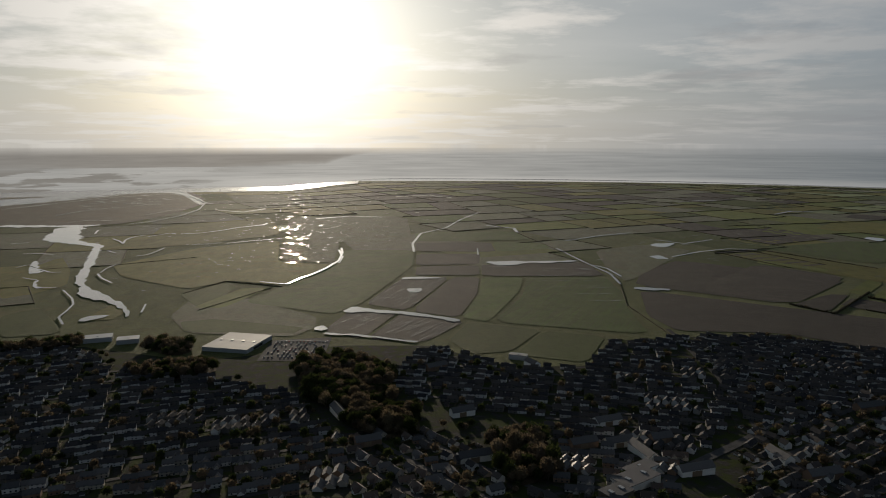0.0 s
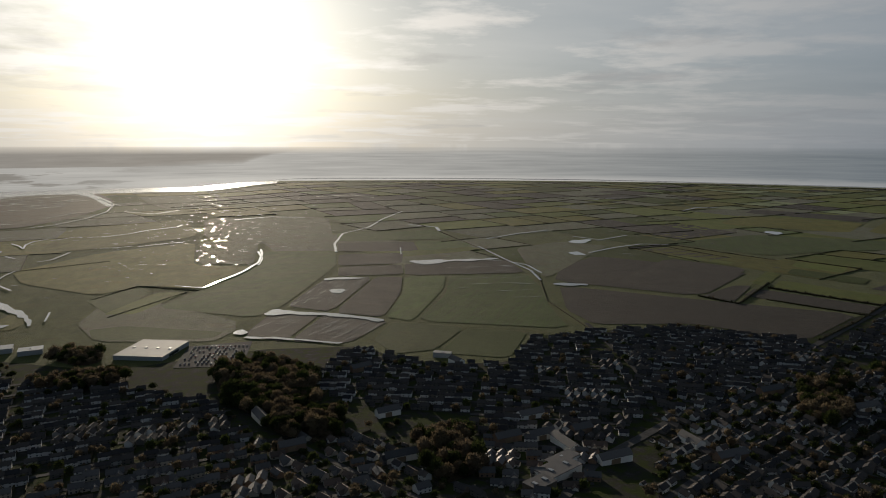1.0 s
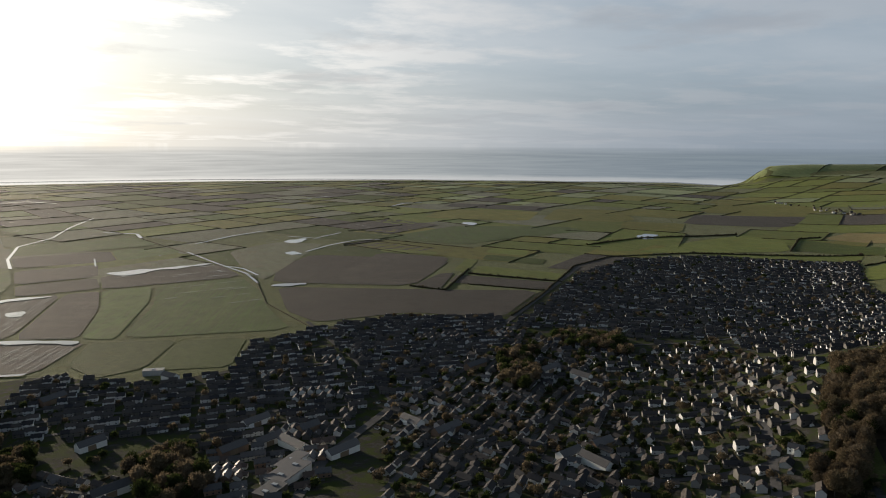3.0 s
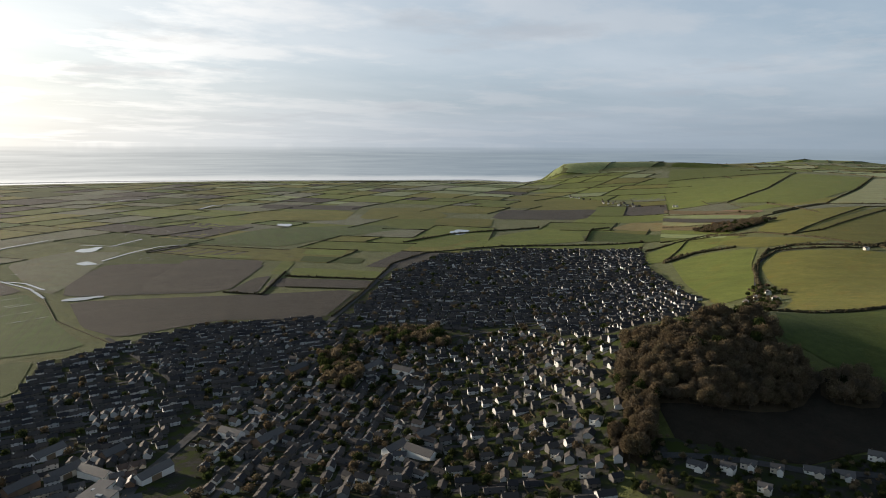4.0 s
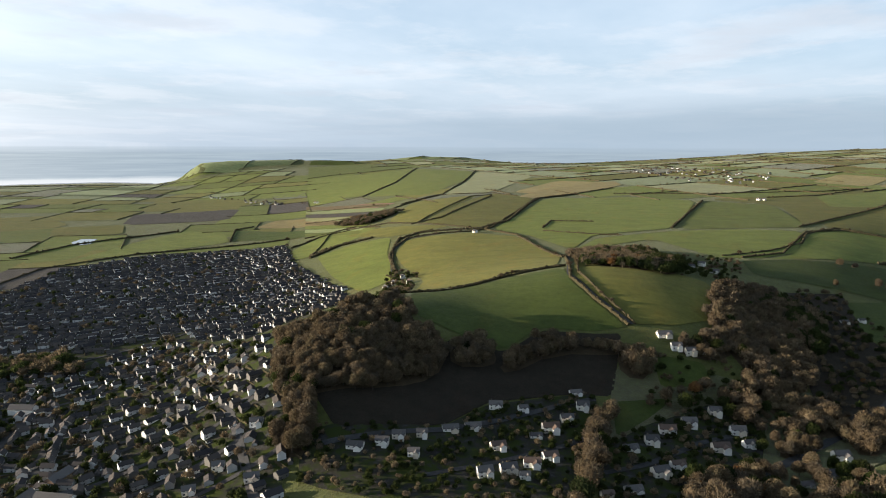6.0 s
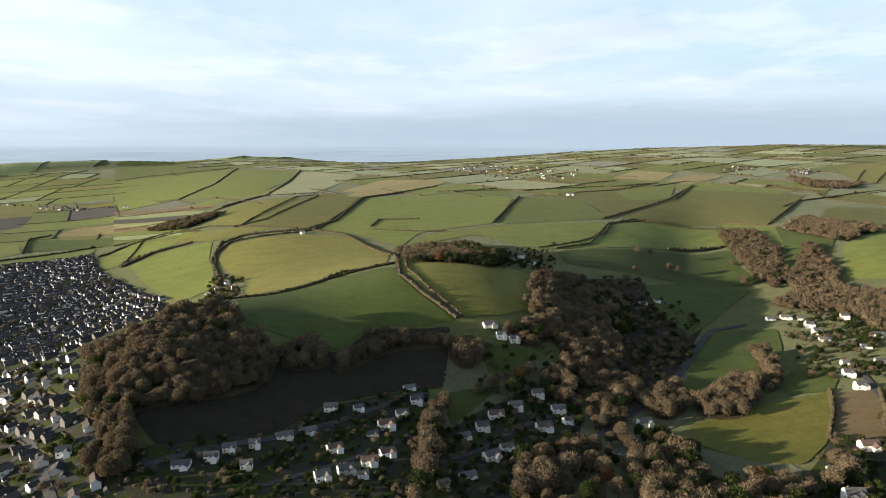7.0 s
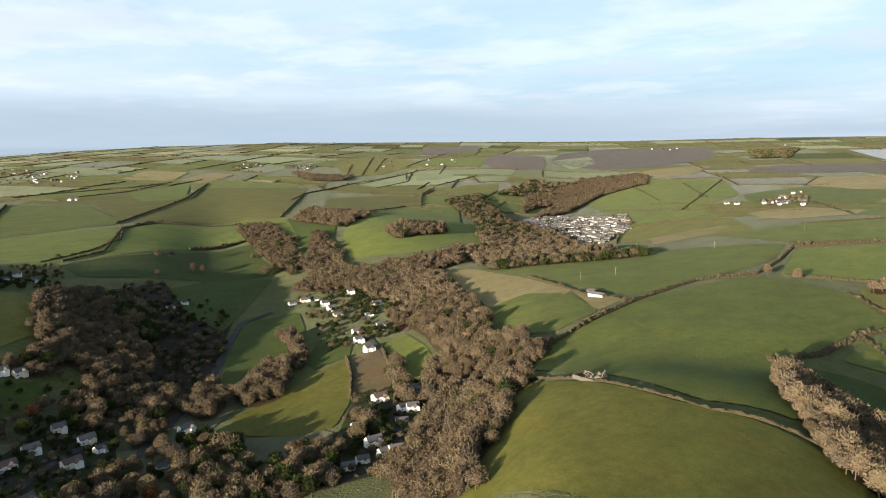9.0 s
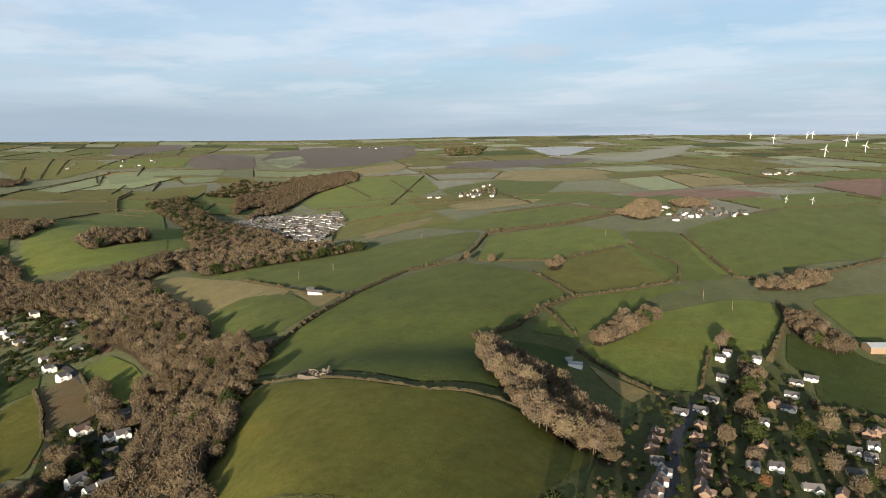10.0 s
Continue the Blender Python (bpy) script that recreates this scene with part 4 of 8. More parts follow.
def district(kind, turn, spacing, corners, walls="far_render", roofs="far_slate"):
    """Streets of houses in back-to-back rows, with a road between every pair of rows."""
    KNOWN.append(corners)
    a = radians(turn)
    ux, uy, vx, vy = math.cos(a), math.sin(a), -math.sin(a), math.cos(a)
    us, vs = [x * ux + y * uy for x, y in corners], [x * vx + y * vy for x, y in corners]
    tagged(draped("village_ground", corners, "garden_ground", 0.06), KINDS["garden_ground"], "gardens", kind="structure")
    groups, shrubs, bounds, sheds = {}, {}, [], []
    v, row = min(vs), 0
    while v < max(vs):
        gap = {"t": 8.0, "s": 12.5, "d": 13.0}[kind]
        left = 0
        u = min(us) + HOUSE_RNG.uniform(0, gap)
        cross = False
        while u < max(us):
            wave = 7.0 * math.sin(u / 75 + turn + row * 0.35)
            for side in (-1, 1):
                w0 = v + wave + side * (8.4 + HOUSE_RNG.uniform(-1.2, 1.2))
                x, y = u * ux + w0 * vx, u * uy + w0 * vy
                if not inside(x, y, corners):
                    continue
                if HOUSE_RNG.random() < {"t": 0.13, "s": 0.10, "d": 0.22}[kind]:
                    k = "evergreen" if HOUSE_RNG.random() < 0.4 else "bare"
                    if free(x, y, 5):
                        s = HOUSE_RNG.uniform(0.45, 0.8)
                        shrubs.setdefault(k, []).append((x, y, float(ground(x, y)), HOUSE_RNG.uniform(0, 6.28), s, s, s))
                    continue
                if not free(x, y, {"t": 4.6, "s": 5.8, "d": 7.2}[kind]):
                    continue
                face = turn + HOUSE_RNG.gauss(0, 2.5 if kind == "t" else 6) + (70 if cross or (kind != "t" and HOUSE_RNG.random() < {"s": 0.10, "d": 0.25}[kind]) else 0)
                if math.hypot(x, y) < 520 and SINGLE_HOUSES[0] < 300:
                    place_house("town", x, y, face, HOUSE_RNG.uniform(0.74, 0.92))
                else:
                    take(x, y, 4.0)
                    s = 0.84 if kind == "t" else HOUSE_RNG.choice((0.66, 0.74, 0.82, 0.86, 0.92, 1.0))
                    groups.setdefault(HOUSE_RNG.choice({"t": (0, 0, 0, 2), "s": (0, 1, 1, 2), "d": (0, 0, 1, 2)}[kind]), []).append((x, y, float(ground(x, y)), radians(face), s, HOUSE_RNG.uniform(0.72, 0.95), HOUSE_RNG.uniform(0.62, 0.95)))
                deep = HOUSE_RNG.uniform(9, 15)
                bx, by = x + ux * gap * 0.5 + vx * side * deep * 0.75, y + uy * gap * 0.5 + vy * side * deep * 0.75
                if HOUSE_RNG.random() < 0.75:
                    bounds.append((bx, by, float(ground(bx, by)), a + radians(90), deep, HOUSE_RNG.uniform(0.5, 1.3), HOUSE_RNG.uniform(0.9, 2.0)))
                if HOUSE_RNG.random() < 0.4:
                    sx, sy = x + vx * side * deep + ux * HOUSE_RNG.uniform(-4, 4), y + vy * side * deep + uy * HOUSE_RNG.uniform(-4, 4)
                    if free(sx, sy, 4.0):
                        sheds.append((sx, sy, float(ground(sx, sy)), radians(face), HOUSE_RNG.uniform(0.22, 0.42), HOUSE_RNG.uniform(0.3, 0.5), HOUSE_RNG.uniform(0.36, 0.5)))
                for _ in range(2):
                    gx, gy = x + vx * side * HOUSE_RNG.uniform(7, 13) + ux * HOUSE_RNG.uniform(-6, 6), y + vy * side * HOUSE_RNG.uniform(7, 13) + uy * HOUSE_RNG.uniform(-6, 6)
                    if HOUSE_RNG.random() < 0.24 and free(gx, gy, 5.0):
                        s = HOUSE_RNG.uniform(0.14, 0.4)
                        shrubs.setdefault("evergreen" if HOUSE_RNG.random() < 0.55 else "bare", []).append((gx, gy, float(ground(gx, gy)), HOUSE_RNG.uniform(0, 6.28), s, s, s))
            left -= 1
            if kind == "t":
                u += gap
                if left <= 0:
                    u += HOUSE_RNG.uniform(4, 14)
                    left = HOUSE_RNG.randrange(2, 8)
                    cross = HOUSE_RNG.random() < 0.10
            else:
                u += gap * HOUSE_RNG.uniform(0.92, 1.25)
        line = [(u1 * ux + (v + 7.0 * math.sin(u1 / 75 + turn + row * 0.35)) * vx, u1 * uy + (v + 7.0 * math.sin(u1 / 75 + turn + row * 0.35)) * vy) for u1 in np.arange(min(us), max(us), 15.0)]
        run = []
        for p in line + [(1e9, 1e9)]:
            if inside(*p, corners):
                run.append(p)
            else:
                if len(run) > 2:
                    tagged(ribbon("road", run, 5.0, "asphalt", 0.45), "narrow asphalt street between house rows", "road", kind="structure")
                run = []
        v += (spacing + 9) * 0.86
        row += 1
    for form, places in groups.items():
        tagged(joined("house_row", (walls, roofs, "pane"), FAR_HOUSES[form], places), "streets of small pale houses with slate roofs", "houses", kind="stuff")
    if bounds:
        tagged(joined("garden_hedges", ("hedge_leaf",), PLOT_HEDGE, bounds), "clipped hedges and fences between garden plots", "hedges", kind="stuff")
    if sheds:
        tagged(joined("garden_sheds", (walls, roofs, "pane"), FAR_HOUSES[1], sheds), "small sheds and garages behind the houses", "sheds", kind="stuff")
    for k, places in shrubs.items():
        tagged(joined("garden_trees", (CROWNS[k], "bark"), SHRUBS[k], places, True), "garden trees and shrubs between the houses", "shrubs", kind="stuff")


# ---- far fields ----
MOSAIC_RNG = random.Random(19)


def split(quad, size):
    """A four-cornered piece of land cut again and again into fields."""
    def side(p, q):
        return math.hypot(p[0] - q[0], p[1] - q[1])
    a, b, c, d = quad
    lu, lv = (side(a, b) + side(d, c)) / 2, (side(b, c) + side(a, d)) / 2
    if max(lu, lv) < size * MOSAIC_RNG.uniform(0.8, 1.5):
        return [quad]
    f, g = MOSAIC_RNG.uniform(0.36, 0.64), MOSAIC_RNG.uniform(-0.06, 0.06)

    def between(p, q, t):
        return (p[0] + (q[0] - p[0]) * t, p[1] + (q[1] - p[1]) * t)
    if lu > lv * MOSAIC_RNG.uniform(0.8, 1.2):
        m, n = between(a, b, f), between(d, c, f + g)
        return split((a, m, n, d), size) + split((m, b, c, n), size)
    m, n = between(a, d, f), between(b, c, f + g)
    return split((a, b, n, m), size) + split((m, n, c, d), size)


def mosaic(bearings, distances, size, kinds, hedge_size, turn, trees=False):
    """A patchwork of hedged fields over a sector of the land."""
    a = radians(turn)
    reach = distances[1]
    quads = split(tuple((x * math.cos(a) - y * math.sin(a), x * math.sin(a) + y * math.cos(a))
                        for x, y in ((-reach, -reach), (reach, -reach), (reach, reach), (-reach, reach))), size)
    lines_v, lines_f, count, crowns = [], [], 0, []
    for quad in quads:
        cx, cy = sum(p[0] for p in quad) / 4, sum(p[1] for p in quad) / 4
        r, az = math.hypot(cx, cy), math.degrees(math.atan2(cx, cy))
        az = az + 360 if az < -90 else az
        if not (bearings[0] < az < bearings[1] and distances[0] < r < distances[1]) or float(ground(cx, cy)) < 1.0:
            continue
        if any(inside(cx, cy, k) for k in KNOWN):
            continue
        bent = [(x + 30 * math.sin(y / 210 + x / 330), y + 30 * math.sin(x / 230 - y / 280)) for x, y in quad]
        material = MOSAIC_RNG.choice(kinds)
        if any(inside(*p, k) for p in bent for k in KNOWN):
            material = "grass" if "pasture" in material else material
        tagged(quad_field(bent, material, 0.0), KINDS[material], "field", "farm fields", "structure")
        for p, q in zip(bent[:3], bent[1:4]):
            if MOSAIC_RNG.random() < 0.12 or any(inside((p[0] + q[0]) / 2, (p[1] + q[1]) / 2, k) for k in KNOWN):
                continue
            v, f = hedge_mesh([p, q], hedge_size[0], hedge_size[1], 14.0, 0.5)
            lines_f += [tuple(i + len(lines_v) for i in face) for face in f]
            lines_v += v
            count += 1
            for _ in range(MOSAIC_RNG.choice((0, 0, 0, 1, 1, 2, 4) if trees else (0,))):
                t = MOSAIC_RNG.random()
                x, y = p[0] + (q[0] - p[0]) * t, p[1] + (q[1] - p[1]) * t
                s = MOSAIC_RNG.uniform(0.35, 0.9)
                crowns.append((x, y, float(ground(x, y)), MOSAIC_RNG.uniform(0, 6.28), s, s, s * 0.9))
    tagged(link("hedgerows", lines_v, lines_f, "hedge_leaf"), "dark hedgerows between distant fields", "hedges", kind="stuff")
    if crowns:
        tagged(joined("hedgerow_trees", (CROWNS["bare"], "bark"), SHRUBS["bare"], crowns, True), "leafless trees along distant hedgerows", "trees", kind="stuff")


PLAIN = ["rough_ground"] * 5 + ["grass_olive"] * 3 + ["plough"] * 4 + ["grass_deep"] * 3 + ["winter_crop"] * 2 + ["grass"] * 2
# Mostly the haze-tinted pastures, as these hills lie far off.
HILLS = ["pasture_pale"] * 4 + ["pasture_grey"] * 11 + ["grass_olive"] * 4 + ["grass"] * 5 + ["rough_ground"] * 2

# ---- fields ----
field("garden_ground", [(-272, 357), (-564, 775), (-449, 797), (-274, 730), (-126, 793), (-16, 792), (74, 707), (161, 712), (210, 824), (538, 796), (580, 732), (297, 359)], KINDS["garden_ground"])
field("garden_ground", [(530, 745), (710, 877), (892, 960), (1183, 765), (835, 448), (377, 191), (133, 294)], KINDS["garden_ground"])
field("garden_ground", [(543, 747), (797, 896), (671, 641), (607, 364), (607, 262), (531, 283), (486, 291), (409, 230), (379, 200), (269, 166), (183, 320)], KINDS["garden_ground"])
field("garden_ground", [(384, 196), (411, 195), (438, 113), (488, 89), (528, 34), (542, 11), (454, 5), (310, 22), (349, 180)], KINDS["garden_ground"])
field("garden_ground", [(454, 3), (507, -28), (567, -81), (551, -119), (459, -99), (363, -39), (308, 5)], KINDS["garden_ground"])
field("garden_ground", [(324, -168), (416, -246), (448, -272), (436, -305), (418, -327), (371, -296), (301, -221)], KINDS["garden_ground"])
field("verge", [(82, -377), (64, -469), (45, -494), (-5, -586), (-27, -524), (-68, -502), (-103, -481), (-78, -343), (64, -224)], KINDS["garden_ground"])
# Dark bracken sheets that paint the shade on the slope and valley side.
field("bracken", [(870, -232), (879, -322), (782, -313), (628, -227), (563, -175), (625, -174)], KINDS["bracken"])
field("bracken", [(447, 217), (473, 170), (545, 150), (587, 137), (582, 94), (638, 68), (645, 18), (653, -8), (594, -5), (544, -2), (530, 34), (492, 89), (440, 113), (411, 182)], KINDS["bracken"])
field("rough_ground", [(594, -3), (618, -35), (616, -121), (627, -238), (540, -227), (477, -156), (410, -234), (323, -170), (303, -33), (448, -97), (551, -119), (567, -81), (507, -28), (454, 3)], KINDS["rough_ground"])
field("rough_ground", [(-333, 853), (-391, 945), (-403, 1077), (-354, 1098), (-181, 943), (-170, 886), (-189, 835)], KINDS["rough_ground"])
field("plough", [(-157, 862), (-135, 992), (-65, 967), (-102, 823)], KINDS["plough"])
field("plough", [(-59, 967), (32, 916), (-22, 808), (-95, 823)], KINDS["plough"])
field("plough", [(-121, 1023), (-73, 1244), (14, 1244), (-52, 978)], KINDS["plough"])
field("plough", [(17, 1244), (68, 1244), (57, 1099), (23, 936), (-47, 974)], KINDS["plough"])
field("winter_crop", [(-313, 1035), (-279, 1154), (-221, 1385), (-234, 1579), (-68, 1579), (-60, 1372), (-126, 1023), (-159, 956)], KINDS["winter_crop"])
field("winter_crop", [(72, 1244), (149, 1244), (130, 1121), (63, 910), (26, 936), (60, 1098)], KINDS["winter_crop"])
field("winter_crop", [(156, 1239), (304, 1246), (299, 1100), (278, 997), (266, 846), (69, 910), (129, 1076)], KINDS["winter_crop"])
field("grass_deep", [(35, 907), (130, 868), (80, 768), (32, 756), (8, 818)], KINDS["grass_deep"])
field("grass_deep", [(132, 862), (207, 835), (160, 724), (83, 754)], KINDS["grass_deep"])
field("plough", [(-70, 1702), (121, 1713), (123, 1554), (-62, 1561)], KINDS["plough"])
field("winter_crop", [(125, 1723), (255, 1704), (259, 1608), (126, 1554)], KINDS["winter_crop"])
field("plough", [(-60, 1520), (85, 1528), (75, 1387), (-56, 1372)], KINDS["plough"])
field("plough", [(-54, 1358), (72, 1373), (71, 1267), (-52, 1260)], KINDS["plough"])
field("plough", [(80, 1386), (300, 1416), (307, 1256), (73, 1255)], KINDS["plough"])
field("winter_crop", [(-78, 1906), (204, 1933), (230, 1757), (-71, 1723)], KINDS["winter_crop"])
field("rough_ground", [(-414, 1763), (-273, 1764), (-252, 1623), (-230, 1405), (-347, 1427)], KINDS["rough_ground"])
field("grass_olive", [(-677, 1370), (-593, 1604), (-426, 1752), (-347, 1405), (-221, 1385), (-282, 1169), (-384, 1210), (-438, 1136), (-603, 1249)], KINDS["grass_olive"])
field("grass_deep", [(-439, 1099), (-389, 1194), (-354, 1145), (-369, 997)], KINDS["grass_deep"])
field("grass", [(-378, 997), (-345, 1145), (-296, 1145), (-331, 997)], KINDS["grass"])
field("grass_deep", [(-363, 912), (-321, 928), (-184, 880), (-193, 851), (-338, 858)], KINDS["grass_deep"])
field("grass_deep", [(-635, 947), (-609, 999), (-503, 869), (-506, 849), (-562, 834)], KINDS["grass_deep"])
field("grass_olive", [(-813, 1221), (-841, 1478), (-729, 1307), (-662, 1170), (-678, 1100), (-707, 1058)], KINDS["grass_olive"])
field("grass_olive", [(-504, 914), (-512, 1036), (-465, 973), (-463, 926)], KINDS["grass_olive"])
field("grass_olive", [(-735, 1603), (-855, 2063), (-588, 2312), (-445, 1867), (-600, 1680)], KINDS["grass_olive"])
field("rough_ground", [(-530, 2313), (-124, 2315), (-80, 1754), (-256, 1701), (-422, 1831)], KINDS["rough_ground"])
field("plough", [(335, 1130), (512, 1008), (703, 875), (541, 755), (444, 854), (308, 864), (294, 949)], KINDS["plough"])
field("plough", [(339, 1173), (390, 1313), (507, 1439), (743, 1225), (541, 1022)], KINDS["plough"])
field("rough_ground", [(357, 1575), (498, 1674), (588, 1582), (501, 1460), (335, 1204), (321, 1274)], KINDS["rough_ground"])
field("plough", [(539, 1021), (638, 1098), (671, 1095), (568, 973)], KINDS["plough"])
field("plough", [(663, 1072), (775, 909), (718, 875), (610, 1017)], KINDS["plough"])
field("grass", [(752, 1134), (840, 976), (789, 925), (694, 1073)], KINDS["grass"])
field("grass", [(682, 1117), (779, 1222), (787, 1189), (691, 1086)], KINDS["grass"])
field("grass_deep", [(848, 1245), (919, 1121), (868, 1076), (800, 1194)], KINDS["grass_deep"])
field("grass", [(907, 1320), (964, 1242), (910, 1184), (859, 1267)], KINDS["grass"])
field("plough", [(472, 1188), (652, 1391), (756, 1255), (640, 1120), (546, 1032), (444, 1121)], KINDS["plough"])
field("grass", [(682, 1442), (769, 1329), (746, 1301), (659, 1405)], KINDS["grass"])
field("winter_crop", [(763, 1621), (1072, 1742), (1347, 1560), (1332, 1445), (1080, 1447), (888, 1401)], KINDS["winter_crop"])
field("grass", [(1156, 1225), (1312, 1228), (1401, 1206), (1167, 1112), (1107, 1164)], KINDS["grass"])
field("grass", [(1154, 1099), (1435, 1154), (1632, 1162), (1610, 1028), (1458, 914), (1252, 1024)], KINDS["grass"])
field("grass", [(1244, 1000), (1423, 891), (1482, 766), (1408, 735), (1288, 933)], KINDS["grass"])
field("grass_deep", [(1476, 925), (1659, 1011), (1586, 680), (1504, 687)], KINDS["grass_deep"])
field("grass_olive", [(1442, 1436), (1607, 1580), (1717, 1428), (1545, 1296)], KINDS["grass_olive"])
field("plough", [(1712, 1437), (1978, 1603), (2204, 1333), (1893, 1187)], KINDS["plough"])
field("grass_olive", [(1090, 1984), (1299, 2209), (1555, 1948), (1341, 1736)], KINDS["grass_olive"])
field("plough", [(1350, 2277), (1454, 2392), (1701, 2079), (1568, 1965)], KINDS["plough"])
field("grass_olive", [(1398, 1739), (1676, 2000), (1852, 1849), (1669, 1587), (1571, 1570)], KINDS["grass_olive"])
field("grass_olive", [(2055, 1652), (2446, 1868), (2561, 1608), (2401, 1347), (2231, 1400)], KINDS["grass_olive"])
field("red_soil", [(1940, 889), (2000, 786), (1870, 622), (1787, 686)], KINDS["red_soil"])
field("stubble", [(1707, 992), (1868, 1006), (1827, 836), (1652, 724)], KINDS["stubble"])
field("grass", [(1325, 681), (1453, 677), (1515, 642), (1458, 532), (1374, 537), (1247, 592), (1215, 620)], KINDS["grass"])
field("grass", [(1227, 577), (1291, 528), (1297, 444), (1138, 398), (1003, 337), (931, 319), (884, 346), (1031, 458)], KINDS["grass"])
field("grass_olive", [(1404, 587), (1437, 518), (1351, 328), (1293, 437)], KINDS["grass_olive"])
field("grass_olive", [(1504, 523), (1819, 560), (1945, 393), (1593, 414), (1436, 428)], KINDS["grass_olive"])
field("grass_olive", [(1433, 422), (1899, 384), (1988, 360), (1865, 226), (1413, 233), (1317, 266)], KINDS["grass_olive"])
field("grass_olive", [(1120, 376), (1239, 391), (1265, 266), (1222, 175), (1037, 82), (855, 72), (813, 128), (760, 187), (735, 227), (887, 256), (1027, 334)], KINDS["grass_olive"])
field("grass_deep", [(689, 215), (737, 181), (790, 124), (820, 62), (752, 45), (707, 19), (666, -12), (649, 18), (643, 69), (586, 95), (591, 138), (602, 182)], KINDS["grass_deep"])
field("grass_olive", [(942, 54), (859, 8), (846, -52), (842, -106), (733, -114), (687, -60), (674, -20), (727, 20), (783, 47)], KINDS["grass_olive"])
field("grass", [(1303, 237), (1534, 211), (1844, 194), (1884, -47), (1803, -188), (1339, -105), (1245, 42), (1100, 69), (1246, 163)], KINDS["grass"])
field("grass", [(1089, 68), (1213, 31), (1303, -97), (1345, -226), (1342, -325), (1148, -273), (1085, -211), (1066, -143), (1212, -60)], KINDS["grass"])
field("grass", [(1323, -110), (1798, -210), (1716, -347), (1395, -349), (1359, -228)], KINDS["grass"])
field("grass_olive", [(1839, -222), (1946, -443), (2151, -678), (1751, -608), (1409, -347), (1714, -361)], KINDS["grass_olive"])
field("grass", [(1346, -343), (1413, -448), (1395, -543), (1336, -557), (1208, -510), (1162, -380), (1081, -220), (1133, -265)], KINDS["grass"])
field("grass_olive", [(1411, -360), (1774, -623), (1961, -723), (1827, -976), (1695, -882), (1359, -666), (1416, -589)], KINDS["grass_olive"])
field("grass_deep", [(1060, -178), (1131, -360), (1175, -502), (1038, -464), (941, -457), (961, -307), (963, -179)], KINDS["grass_deep"])
field("grass_deep", [(895, -254), (973, -364), (925, -432), (869, -383), (713, -263), (737, -224)], KINDS["grass_deep"])
field("grass_deep", [(695, -276), (760, -322), (753, -383), (675, -351), (577, -291), (586, -251), (559, -203)], KINDS["grass_deep"])
field("grass", [(895, -545), (1033, -616), (1159, -722), (1251, -839), (1350, -1011), (1297, -1112), (849, -735), (830, -645)], KINDS["grass"])
field("grass_olive", [(1604, -911), (1561, -1074), (1578, -1201), (1350, -1037), (1246, -788), (1364, -758)], KINDS["grass_olive"])
field("grass_moss", [(501, -192), (533, -270), (542, -330), (444, -268), (410, -234), (420, -211), (464, -183)], KINDS["grass_moss"])
field("bare_field", [(538, -325), (534, -351), (523, -356), (435, -303), (446, -268)], KINDS["bare_field"])
field("grass", [(542, -367), (541, -395), (490, -380), (419, -341), (414, -324), (432, -311)], KINDS["grass"])
field("grass_deep", [(575, -295), (627, -345), (576, -352), (542, -327), (548, -293)], KINDS["grass_deep"])
field("stubble", [(702, -574), (695, -606), (596, -523), (631, -531)], KINDS["stubble"])
field("grass_deep", [(627, -35), (632, -80), (598, -86), (575, -42)], KINDS["grass_deep"])
field("grass_deep", [(534, -2), (562, -51), (517, -29), (474, -6)], KINDS["grass_deep"])
field("stubble", [(2033, 309), (2483, 219), (2402, -2), (2137, 34), (1952, 204)], KINDS["stubble"])
field("red_soil", [(594, -412), (599, -442), (569, -429), (548, -400), (561, -394)], KINDS["red_soil"])
field("red_soil", [(368, -361), (357, -371), (364, -408), (352, -404), (333, -376), (326, -338), (331, -327)], KINDS["red_soil"])
field("grass_moss", [(244, -186), (256, -216), (262, -248), (306, -311), (243, -313), (184, -306), (126, -320), (81, -332), (76, -305), (81, -250), (77, -202)], KINDS["grass_moss"])
field("grass", [(323, -340), (343, -386), (358, -463), (376, -561), (355, -726), (256, -731), (193, -664), (194, -541), (192, -509), (199, -446), (135, -346), (177, -318), (240, -331)], KINDS["grass"])
field("grass", [(695, -624), (578, -752), (527, -881), (430, -981), (381, -832), (388, -559), (435, -565), (569, -598)], KINDS["grass"])
field("stubble", [(716, -585), (688, -616), (574, -594), (458, -551), (451, -528), (497, -525), (505, -474), (538, -494)], KINDS["stubble"])
field("grass", [(506, -469), (497, -525), (451, -538), (374, -490), (363, -417), (405, -403), (437, -416)], KINDS["grass"])
field("stubble", [(464, -556), (424, -535), (386, -541), (375, -487)], KINDS["stubble"])
field("grass", [(45, -406), (40, -411), (39, -392), (44, -386)], KINDS["grass"])
field("grass", [(29, -383), (26, -386), (18, -346), (22, -339)], KINDS["grass"])
field("grass", [(333, -751), (399, -943), (327, -1098), (237, -1095), (201, -987), (253, -817)], KINDS["grass"])
field("grass", [(256, -751), (233, -863), (195, -963), (116, -866), (109, -793), (187, -676)], KINDS["grass"])
field("grass", [(182, -515), (184, -665), (112, -777), (83, -786), (115, -723), (140, -584), (148, -537)], KINDS["grass"])
field("grass", [(138, -518), (132, -560), (105, -662), (46, -752), (4, -759), (-4, -716), (4, -612), (43, -580), (46, -487), (70, -479), (121, -505)], KINDS["grass"])
field("grass", [(139, -1112), (16, -1340), (-172, -1523), (-125, -1071), (-44, -991), (42, -868), (86, -956)], KINDS["grass"])
